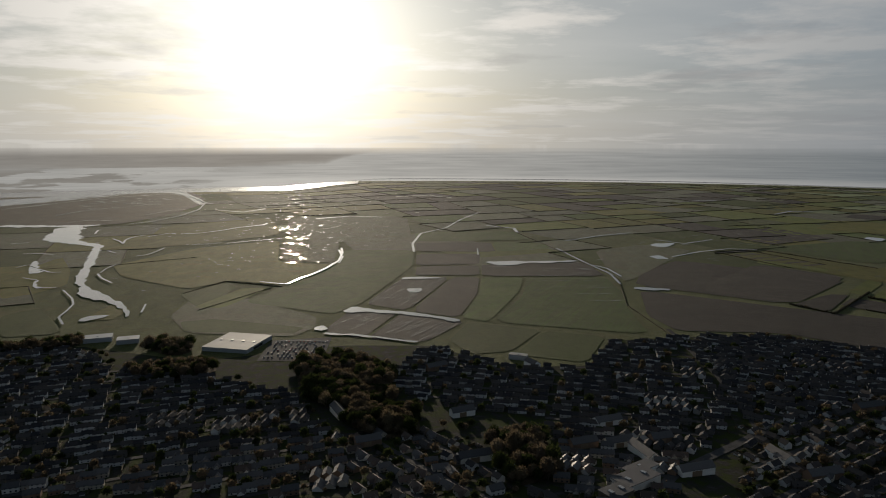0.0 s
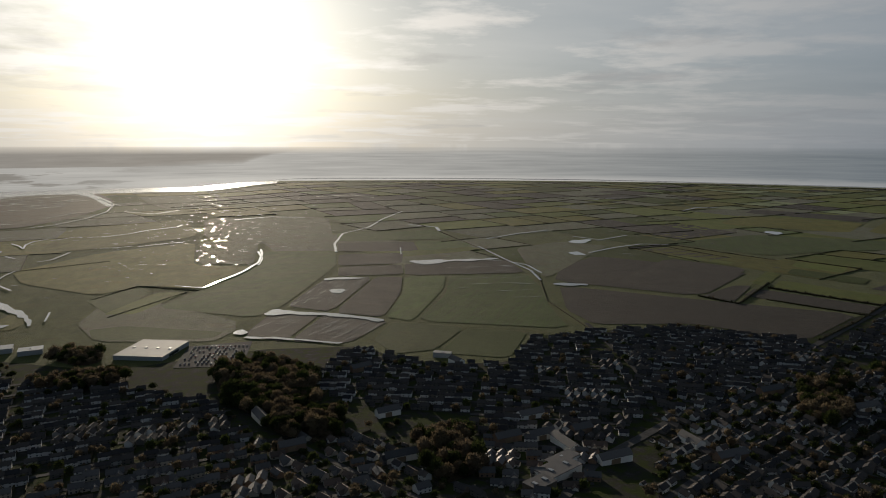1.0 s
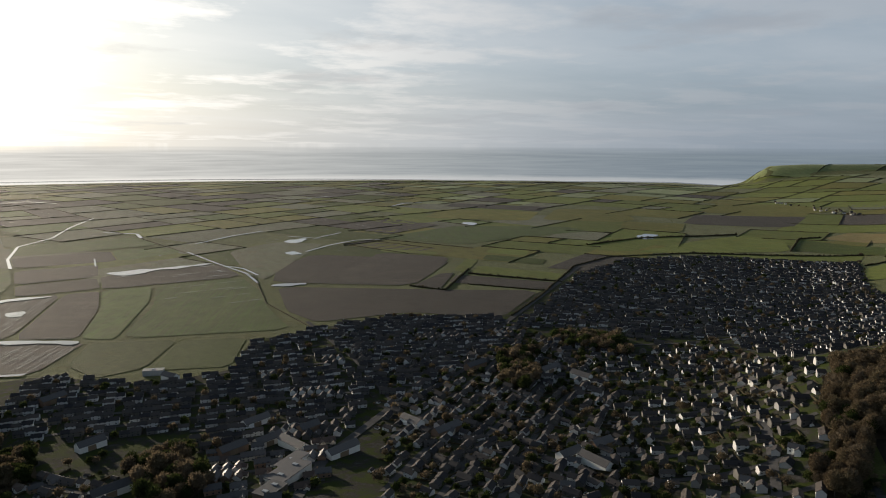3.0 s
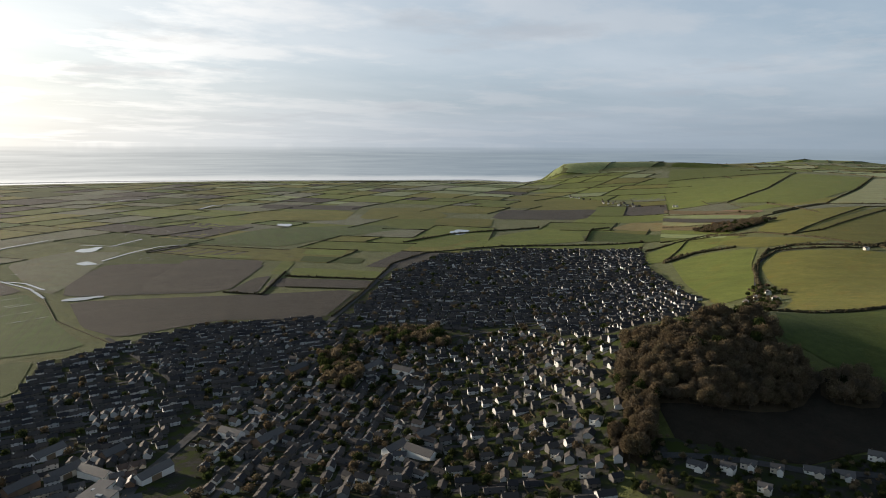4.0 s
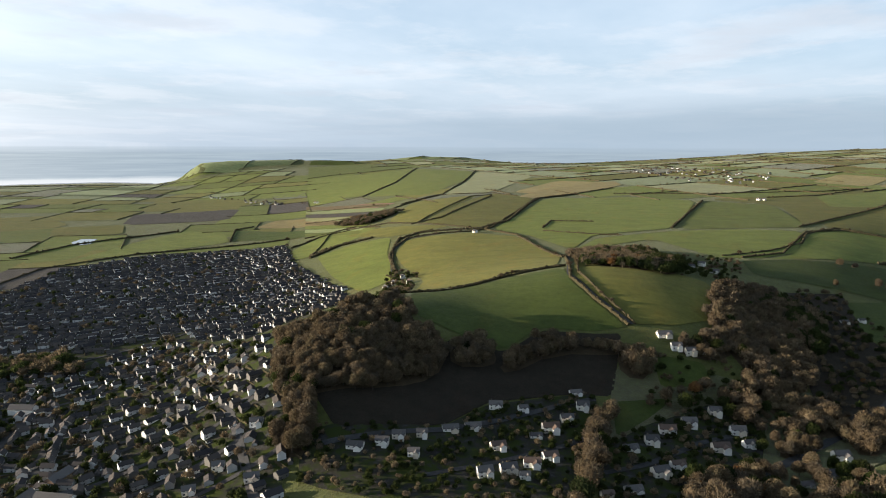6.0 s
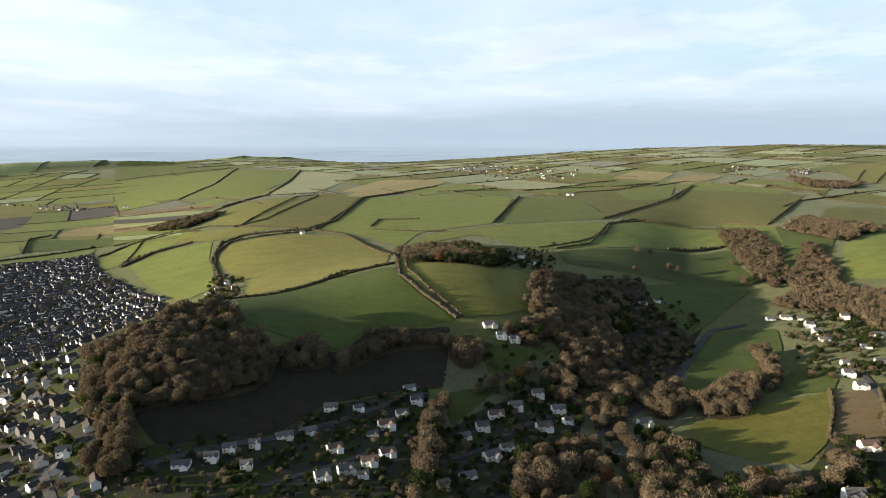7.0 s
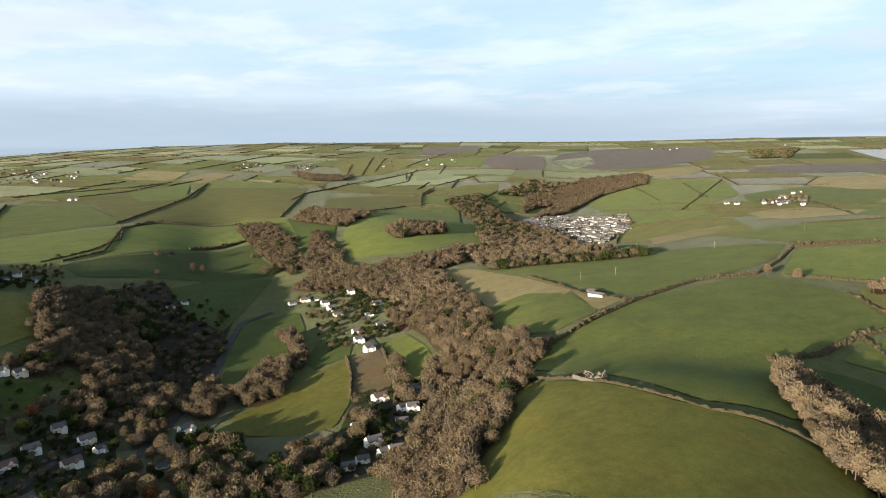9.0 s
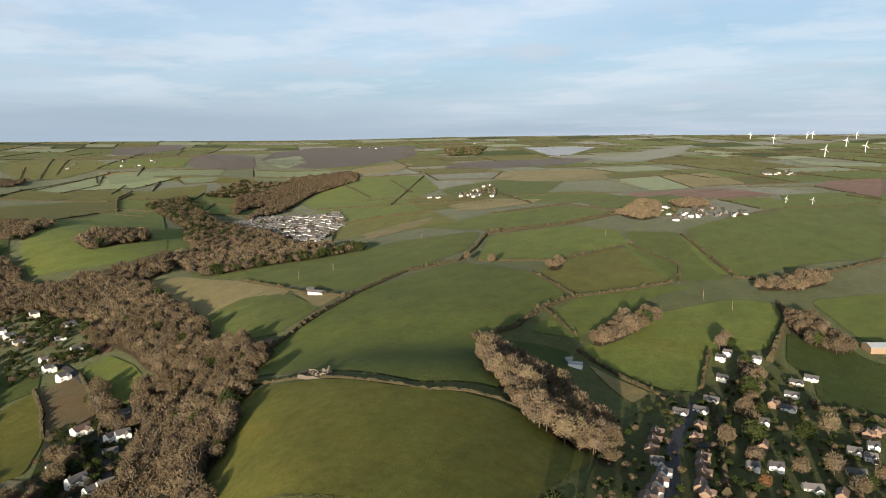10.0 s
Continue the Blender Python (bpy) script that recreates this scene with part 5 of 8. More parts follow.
field("grass", [(205, -970), (217, -1107), (143, -1109), (48, -858), (115, -884)], KINDS["grass"])
field("grass", [(-28, -789), (-100, -857), (-130, -783), (-86, -672), (-65, -677)], KINDS["grass"])
field("grass_deep", [(-9, -663), (-47, -659), (-69, -621), (-111, -604), (-107, -499), (-66, -507), (-30, -510), (-28, -548), (-9, -588)], KINDS["grass_deep"])
field("stubble", [(126, -491), (75, -468), (81, -436), (98, -454)], KINDS["stubble"])
field("grass_deep", [(194, -464), (163, -495), (142, -501), (132, -452), (155, -446)], KINDS["grass_deep"])
field("grass", [(541, -1007), (500, -1193), (406, -1361), (288, -1300), (330, -1110), (426, -995)], KINDS["grass"])
field("stubble", [(647, -969), (614, -1109), (593, -1139), (569, -1029), (593, -903)], KINDS["stubble"])
field("stubble", [(604, -1235), (572, -1365), (489, -1462), (483, -1372), (542, -1237)], KINDS["stubble"])
field("grass", [(1302, -1581), (1326, -1924), (1066, -1967), (829, -1626), (807, -1326), (1035, -1352)], KINDS["grass"])
field("grass", [(829, -1626), (779, -1858), (586, -1958), (516, -1543), (705, -1441)], KINDS["grass"])
field("grass", [(409, -1457), (309, -1626), (195, -1621), (182, -1285), (275, -1289)], KINDS["grass"])
field("stubble", [(432, -1936), (344, -2260), (140, -2195), (199, -1872), (325, -1779)], KINDS["stubble"])
field("stubble", [(797, -1947), (737, -2323), (576, -2320), (462, -1998), (611, -1875)], KINDS["stubble"])
field("red_soil", [(250, -1656), (117, -1866), (13, -1778), (159, -1617)], KINDS["red_soil"])
field("grass", [(13, -1778), (-132, -1905), (-201, -1809), (-177, -1577), (-11, -1445)], KINDS["grass"])
field("red_soil", [(-102, -2032), (-249, -2279), (-207, -1871), (-140, -1844)], KINDS["red_soil"])

field("heath", [(1890, -2111), (2455, -2832), (2476, -3197), (2224, -3406), (1990, -3534), (1590, -2878), (1504, -2260), (1617, -2118)], KINDS["heath"])
field("heath", [(1989, -1828), (2712, -2608), (2396, -2598), (1771, -1962), (1817, -1743)], KINDS["heath"])
field("heath", [(3332, -2553), (3322, -3018), (3096, -2852), (2867, -2353), (2926, -2239)], KINDS["heath"])
field("heath", [(1220, -2441), (1147, -2611), (1023, -2747), (869, -2893), (747, -2899), (765, -2549), (946, -2307), (1108, -2217)], KINDS["heath"])
field("rough_ground", [(739, -2869), (563, -3647), (466, -3978), (443, -3195), (549, -2743)], KINDS["rough_ground"])
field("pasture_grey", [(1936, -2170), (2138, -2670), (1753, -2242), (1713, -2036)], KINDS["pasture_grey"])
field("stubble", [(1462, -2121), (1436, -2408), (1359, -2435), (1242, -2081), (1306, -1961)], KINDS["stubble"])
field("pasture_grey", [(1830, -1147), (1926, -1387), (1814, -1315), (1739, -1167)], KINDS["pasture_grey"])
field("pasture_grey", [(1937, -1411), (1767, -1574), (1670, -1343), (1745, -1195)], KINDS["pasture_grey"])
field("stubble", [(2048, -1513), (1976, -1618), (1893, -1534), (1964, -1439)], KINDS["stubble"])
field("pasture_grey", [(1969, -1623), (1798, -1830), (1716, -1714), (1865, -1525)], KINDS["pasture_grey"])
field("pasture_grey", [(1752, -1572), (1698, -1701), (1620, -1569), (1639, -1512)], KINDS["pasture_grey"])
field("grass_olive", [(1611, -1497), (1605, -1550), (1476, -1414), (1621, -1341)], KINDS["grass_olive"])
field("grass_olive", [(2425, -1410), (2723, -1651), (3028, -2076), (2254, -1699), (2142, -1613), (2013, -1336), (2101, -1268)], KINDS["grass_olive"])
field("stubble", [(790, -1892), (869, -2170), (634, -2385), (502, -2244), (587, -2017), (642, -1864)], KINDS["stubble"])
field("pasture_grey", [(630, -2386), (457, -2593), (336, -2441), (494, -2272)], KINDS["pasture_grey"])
field("pasture_grey", [(452, -2023), (350, -2167), (217, -1848), (302, -1729)], KINDS["pasture_grey"])
field("stubble", [(335, -2196), (236, -2353), (93, -2017), (210, -1867)], KINDS["stubble"])
field("red_soil", [(353, -1646), (195, -1828), (108, -1916), (250, -1657), (298, -1566)], KINDS["red_soil"])
field("red_soil", [(-108, -2195), (-242, -2333), (-191, -1806), (-131, -1904), (-63, -2048)], KINDS["red_soil"])
field("stubble", [(648, -1295), (598, -1426), (482, -1440), (525, -1345), (599, -1250)], KINDS["stubble"])
field("pasture_grey", [(-7, -3000), (-299, -2919), (-284, -2764), (-80, -2794)], KINDS["pasture_grey"])
field("grass", [(143, -1168), (91, -1336), (-10, -1515), (-178, -1671), (-120, -1068), (-64, -1013), (-11, -956), (30, -869), (47, -844), (98, -969)], KINDS["grass"])
field("grass", [(227, -1089), (150, -1122), (100, -949), (56, -839), (104, -802), (180, -941)], KINDS["grass"])
field("grass_olive", [(255, -748), (254, -883), (207, -960), (109, -793), (185, -667)], KINDS["grass_olive"])
field("grass", [(3910, 1874), (4010, 1748), (4061, 1564), (3682, 1147), (3454, 1283), (3252, 1567)], KINDS["grass"])
field("grass", [(3185, 1535), (3383, 1257), (3665, 1114), (2683, 900), (2266, 882), (2323, 1042), (2320, 1126)], KINDS["grass"])
field("grass", [(3654, 1091), (3225, 679), (2550, 574), (2007, 569), (2212, 853), (2663, 879)], KINDS["grass"])
field("pasture_pale", [(3168, 654), (2816, 336), (2035, 373), (1945, 507), (2486, 550)], KINDS["pasture_pale"])
field("bare_field", [(2178, 1058), (1940, 728), (1869, 645), (1808, 638), (2074, 1009)], KINDS["bare_field"])
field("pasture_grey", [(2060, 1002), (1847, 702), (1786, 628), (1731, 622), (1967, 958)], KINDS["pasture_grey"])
field("plough", [(1954, 952), (1765, 680), (1711, 612), (1663, 608), (1870, 912)], KINDS["plough"])
field("pasture_pale", [(1859, 906), (1692, 660), (1645, 600), (1603, 597), (1782, 870)], KINDS["pasture_pale"])
field("bare_field", [(1772, 865), (1628, 643), (1587, 589), (1548, 586), (1703, 832)], KINDS["bare_field"])
field("grass", [(1692, 827), (1568, 627), (1533, 578), (1499, 577), (1629, 797)], KINDS["grass"])
field("pasture_grey", [(1621, 793), (1514, 613), (1484, 569), (1452, 569), (1561, 765)], KINDS["pasture_grey"])
field("grass", [(1553, 761), (1465, 600), (1438, 561), (1409, 561), (1500, 735)], KINDS["grass"])
field("stubble", [(1894, 273), (2135, 222), (2463, 17), (2274, -12), (2010, 113), (1852, 223)], KINDS["stubble"])
field("stubble", [(2339, -578), (2620, -733), (2493, -852), (2208, -697)], KINDS["stubble"])
field("stubble", [(2226, -726), (2434, -897), (2328, -959), (2088, -752)], KINDS["stubble"])
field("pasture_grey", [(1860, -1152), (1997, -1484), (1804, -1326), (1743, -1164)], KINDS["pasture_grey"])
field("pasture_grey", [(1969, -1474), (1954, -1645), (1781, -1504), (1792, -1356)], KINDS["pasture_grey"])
field("grass_deep", [(1343, -659), (1171, -686), (1060, -617), (938, -500), (1061, -548)], KINDS["grass_deep"])
field("grass", [(1925, -490), (2091, -716), (1746, -584), (1710, -466)], KINDS["grass"])

# One more dark sheet painting shade over the valley's rough ground.
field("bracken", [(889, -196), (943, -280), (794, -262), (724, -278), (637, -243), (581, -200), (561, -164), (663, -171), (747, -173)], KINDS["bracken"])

# ---- water ----
pool("mud", [(-2092, 2712), (-1845, 2820), (-1745, 3061), (-1592, 3581), (-1449, 3836), (-1011, 2940), (-969, 2446), (-995, 2123), (-1115, 2033), (-1571, 2027)])
pool("tidal_water", [(-2897, 3769), (-2493, 3823), (-1757, 3883), (-1473, 3936), (-1506, 3739), (-1547, 3479), (-1692, 2966), (-1777, 2714), (-1883, 2437)])
pool("mud", [(-2409, 3428), (-2117, 3512), (-1864, 3320), (-1888, 3129), (-2111, 3000)])
pool("tidal_water", [(-1439, 3571), (-1437, 3738), (-1238, 3347), (-1030, 2941), (-990, 2771), (-1111, 3000), (-1277, 3347)])
pool("still_water", [(326, 1152), (393, 1138), (382, 1120), (325, 1138)])
pool("still_water", [(459, 1484), (485, 1508), (494, 1447), (462, 1453)])
pool("still_water", [(519, 1685), (597, 1706), (543, 1628), (516, 1629)])
pool("still_water", [(-62, 1135), (-33, 1145), (-37, 1107), (-56, 1107)])
pool("still_water", [(1374, 1307), (1440, 1325), (1439, 1281), (1352, 1234), (1333, 1258)])
pool("still_water", [(1134, 1811), (1169, 1765), (1121, 1720), (1109, 1758)])

# ---- hedges ----
hedge([(-26, -500), (-46, -504), (-67, -499), (-88, -490)], 5, 3.5)
hedge([(1, -442), (-5, -448), (-11, -451)], 3, 2.5)
hedge([(15, -325), (21, -372), (28, -425), (34, -464)], 5, 4)
hedge([(873, 306), (964, 322), (1112, 384), (1257, 414), (1298, 386), (1310, 265), (1415, 223), (1840, 217), (1959, 120)], 6, 4)
hedge([(1312, 261), (1236, 176), (1102, 120), (1011, 77)], 4, 3)
hedge([(1361, 700), (1453, 677), (1509, 632), (1453, 524)], 3, 3)
hedge([(1249, 600), (1283, 578), (1319, 551)], 9, 5)
hedge([(712, 231), (726, 194), (772, 154), (822, 130), (839, 68)], 3.5, 3)
hedge([(1006, 343), (1170, 397), (1256, 396), (1284, 269), (1329, 242), (1848, 209), (1906, 154), (2172, 17)], 4, 3)
hedge([(1010, 72), (772, 49), (714, 19), (670, -15)], 4, 3)
hedge([(1025, 60), (794, 42), (727, 14), (674, -21)], 3, 3)
hedge([(1227, 175), (1010, 72)], 4, 3)
hedge([(746, 183), (804, 126), (841, 60)], 3, 3)
hedge([(1321, 140), (1412, 133), (1408, 47)], 4, 3)
hedge([(1339, -100), (1800, -203)], 6, 4)
hedge([(1078, -182), (1130, -249), (1343, -331), (1390, -403)], 4, 3)
hedge([(1390, -403), (1379, -574)], 3, 3)
hedge([(1166, -392), (1203, -514)], 6, 6)
hedge([(1982, 15), (1985, -282), (2054, -539), (2151, -678)], 4, 3)
hedge([(1393, -331), (1746, -583), (2037, -742)], 3, 3)
hedge([(1351, -650), (1715, -901), (1763, -991)], 3, 3)
hedge([(1763, -991), (1886, -1033), (1971, -960)], 3, 3)
hedge([(1311, 265), (1412, 416), (1486, 517), (1483, 595), (1469, 656), (1358, 623), (1222, 590)], 3, 3)
hedge([(1222, 590), (1302, 564), (1326, 493)], 9, 5)
hedge([(1164, -664), (1276, -819), (1349, -984), (1231, -1010)], 3, 3)
hedge([(1350, -1031), (1517, -1163), (1593, -1267)], 5, 4)
hedge([(1439, 429), (1907, 410), (1949, 358)], 3, 2.5)
hedge([(343, -386), (358, -463), (376, -561), (385, -668), (355, -742), (374, -835), (410, -957), (330, -1110), (275, -1289)], 5, 4)
hedge([(305, -321), (247, -318), (210, -311), (165, -309), (127, -328), (95, -339)], 2.4, 1.7)
hedge([(567, -596), (430, -539), (379, -535)], 3, 3)
hedge([(256, -731), (184, -665)], 4, 3)
hedge([(203, -453), (192, -509), (196, -593), (184, -665), (109, -793)], 5, 4)
hedge([(196, -593), (150, -544)], 3, 3)
hedge([(140, -512), (77, -474), (63, -463)], 4, 3)
hedge([(-2, -756), (-8, -698), (3, -581)], 6, 5)
hedge([(201, -987), (115, -884), (103, -796)], 3, 3)
hedge([(143, -1109), (47, -853)], 6, 3)
hedge([(333, -751), (250, -820), (204, -966)], 3, 3)
hedge([(47, -853), (-12, -863), (-123, -1051)], 4, 4)
hedge([(48, -578), (45, -494)], 4, 4)
hedge([(500, -1193), (411, -1379), (280, -1313)], 3, 3)
hedge([(807, -1326), (1066, -1967)], 3, 3)
hedge([(1035, -1352), (807, -1326), (576, -1375)], 3, 3)
hedge([(916, 1030), (1062, 1081), (1252, 1024)], 3, 2.6)
hedge([(557, 754), (672, 836), (916, 1030)], 3.2, 2.8)
hedge([(537, 1025), (571, 962), (713, 1111)], 4, 3)
hedge([(632, 987), (716, 862)], 3, 2)
hedge([(688, 1072), (785, 913)], 4, 3)
hedge([(1143, 1242), (1355, 1269), (1624, 1176)], 4, 4)
hedge([(1458, 914), (1667, 1026), (1730, 1006)], 4, 4)
hedge([(1252, 1024), (1491, 771)], 4, 4)
hedge([(204, 1933), (266, 1608), (305, 1409), (323, 1224), (283, 1016), (293, 838)], 1.8, 0.8)
hedge([(-430, 1099), (-393, 1205), (-279, 1154)], 1.8, 1.0)
hedge([(-363, 979), (-296, 1145)], 1.8, 1.0)
hedge([(-677, 1370), (-535, 1478)], 1.8, 1.0)

hedge([(2778, -1840), (2291, -1487), (2051, -1307)], 3.2, 2.6)
hedge([(2657, -1832), (2114, -1405)], 3.2, 2.6)
hedge([(2412, -1490), (2094, -1273)], 3.2, 2.6)
hedge([(2050, -1691), (1976, -1618), (1884, -1525)], 3.2, 2.6)
hedge([(1967, -1438), (1846, -1351)], 3.2, 2.6)
hedge([(1750, -1190), (1679, -1350), (1765, -1595)], 3.2, 2.6)
hedge([(1767, -1574), (1649, -1499), (1632, -1591)], 3.2, 2.6)
hedge([(1830, -1147), (2013, -1535), (1901, -1671), (1798, -1830)], 3.2, 2.6)
hedge([(1274, -1800), (1128, -1663), (975, -1502)], 3.2, 2.6)
hedge([(1128, -1855), (881, -1563)], 3.2, 2.6)
hedge([(960, -1440), (861, -1441), (737, -1445)], 3.2, 2.6)
hedge([(878, -2192), (793, -1891)], 3.2, 2.6)
hedge([(634, -2385), (502, -2244)], 3.2, 2.6)
hedge([(355, -2165), (212, -1836)], 3.2, 2.6)
hedge([(444, -2024), (355, -2165), (239, -2378)], 3.2, 2.6)
hedge([(680, -1360), (612, -1459), (474, -1585), (353, -1646)], 3.2, 2.6)
hedge([(108, -1916), (-62, -2016), (-189, -1782)], 3.2, 2.6)
hedge([(422, -984), (336, -1128), (290, -1308)], 3.2, 2.6)
hedge([(91, -1336), (-10, -1533), (-178, -1671)], 3.2, 2.6)
hedge([(3230, 1557), (3355, 1469), (3488, 1295), (3722, 1145)], 3.2, 2.6)
hedge([(2228, 867), (2683, 900), (3658, 1098)], 3.2, 2.6)
hedge([(1748, 591), (1978, 516), (2520, 567), (3272, 683)], 3.2, 2.6)
hedge([(1816, 593), (1975, 530), (2000, 366), (1910, 275)], 3.2, 2.6)
hedge([(1419, 439), (1474, 387), (1917, 351)], 3.2, 2.6)
hedge([(2020, 983), (1842, 636)], 3.2, 2.6)
hedge([(1731, 845), (1676, 631)], 3.2, 2.6)
hedge([(1477, 724), (1520, 608)], 3.2, 2.6)
hedge([(1287, 136), (1254, 52), (1247, -10)], 3.2, 2.6)
hedge([(2085, -770), (1749, -600)], 3.2, 2.6)
hedge([(1881, -365), (1941, -494), (2151, -679)], 3.2, 2.6)
hedge([(1715, -902), (1616, -813)], 3.2, 2.6)
hedge([(1732, -1157), (1804, -1326), (1974, -1468)], 3.2, 2.6)
hedge([(1633, -1235), (1748, -1372)], 3.2, 2.6)
hedge([(1763, -984), (1860, -1152), (1987, -1497)], 3.2, 2.6)
hedge([(1373, -560), (1400, -444), (1407, -396), (1323, -326), (1228, -298), (1143, -233), (1081, -155)], 3.2, 2.6)

hedge([(530, -357), (479, -331), (436, -306), (398, -279)], 4, 4)
hedge([(544, -325), (498, -302), (449, -271)], 4, 4)

# ---- larger buildings ----
def flat_hall(x, y, turn, lx, ly, h, walls, top, label, category, bays=0):
    """A big flat-roofed building: walls, parapet roof, roof lights, entrance glass."""
    root = tagged(new(category.replace(" ", "_")), label, category)
    root.matrix_basis = pose(x, y, float(ground(x, y)), 0, 0, turn)
    bm = bmesh.new()
    box(bm, -lx / 2, -ly / 2, -2, lx / 2, ly / 2, h)
    part("wall", bm, walls, root)
    bm = bmesh.new()
    box(bm, -lx / 2 - 0.3, -ly / 2 - 0.3, h, lx / 2 + 0.3, ly / 2 + 0.3, h + 0.5)
    part("roof", bm, top, root)
    for k in range(max(1, bays // 2)):
        bm = bmesh.new()
        at = -lx / 2 + (k + 0.5) * lx / max(1, bays // 2)
        box(bm, at - 1.2, -2.0, h + 0.5, at + 1.2, 2.0, h + 1.1)
        part("roof_light", bm, "grey_sheet", root)
    bm = bmesh.new()
    box(bm, lx / 2 - 0.05, -ly * 0.25, 0.3, lx / 2 + 0.12, ly * 0.1, 3.2)
    part("entrance", bm, "pane", root)
    return root


flat_hall(-249, 798, -12.5, 58, 64, 4.6, "grey_sheet", "metal_sheet", "large pale supermarket hall with a flat metal roof", "supermarket", 8)
for x, y in ((-249, 798), (-269, 781), (-225, 812), (-231, 778), (-265, 819)):
    take(x, y, 20)
flat_hall(110, 402, 35, 19, 13, 5, "stone_grey", "slate", "low flat-roofed shop building", "shop", 4)
flat_hall(129, 425, 35, 32, 16, 6, "render_white", "slate", "white flat-roofed shop hall beside the main road", "shop", 5)
flat_hall(138, 445, 35, 27, 11, 5, "render_white", "slate", "grey flat-roofed shop annexe", "shop", 3)
for x, y in ((110, 402), (129, 425), (138, 445), (120, 412), (148, 431)):
    take(x, y, 11)
flat_hall(-430, 820, 20, 32, 19, 5, "grey_sheet", "grey_sheet", "low grey workshop with a sheet roof", "workshop", 3)
flat_hall(-389, 812, 20, 25, 17, 5, "grey_sheet", "grey_sheet", "low grey workshop with a sheet roof", "workshop", 3)
flat_hall(85, 738, -20, 20, 8, 5, "grey_sheet", "metal_sheet", "long grey shed at the edge of the village", "shed", 3)


def gable_shed(x, y, turn, lx, ly, eaves, rise, walls, roof, label, category="barn"):
    root = tagged(new(category), label, category)
    root.matrix_basis = pose(x, y, float(ground(x, y)), 0, 0, turn)
    bm = bmesh.new()
    gable_body(bm, lx, ly, eaves, eaves + rise)
    part("wall", bm, walls, root)
    bm = bmesh.new()
    gable_roof(bm, lx, ly, eaves, eaves + rise)
    part("roof", bm, roof, root)
    bm = bmesh.new()
    box(bm, -lx * 0.2, -ly / 2 - 0.08, -0.2, lx * 0.1, -ly / 2 + 0.02, eaves * 0.85)
    part("door", bm, "timber", root)
    take(x, y, lx * 0.5)
    return root


gable_shed(415, -538, 7, 17, 6, 2.8, 1.8, "render_white", "slate", "long low white farm building with a dark roof", "farm building")
gable_shed(431, -550, 7, 9, 6, 2.8, 1.5, "stone_grey", "slate", "small stone farm outbuilding", "outbuilding")
gable_shed(-79, -652, 25, 24, 14, 4.5, 2.5, "timber", "grey_sheet", "grey sheet-clad barn among pastures")
gable_shed(131, -476, 10, 10, 5, 2.6, 1.2, "white_paint", "grey_sheet", "small white field shed beside the wood", "shed")
gable_shed(138, -482, 40, 5, 3, 2.4, 0.8, "grey_sheet", "metal_sheet", "small white field shed beside the wood", "shed")


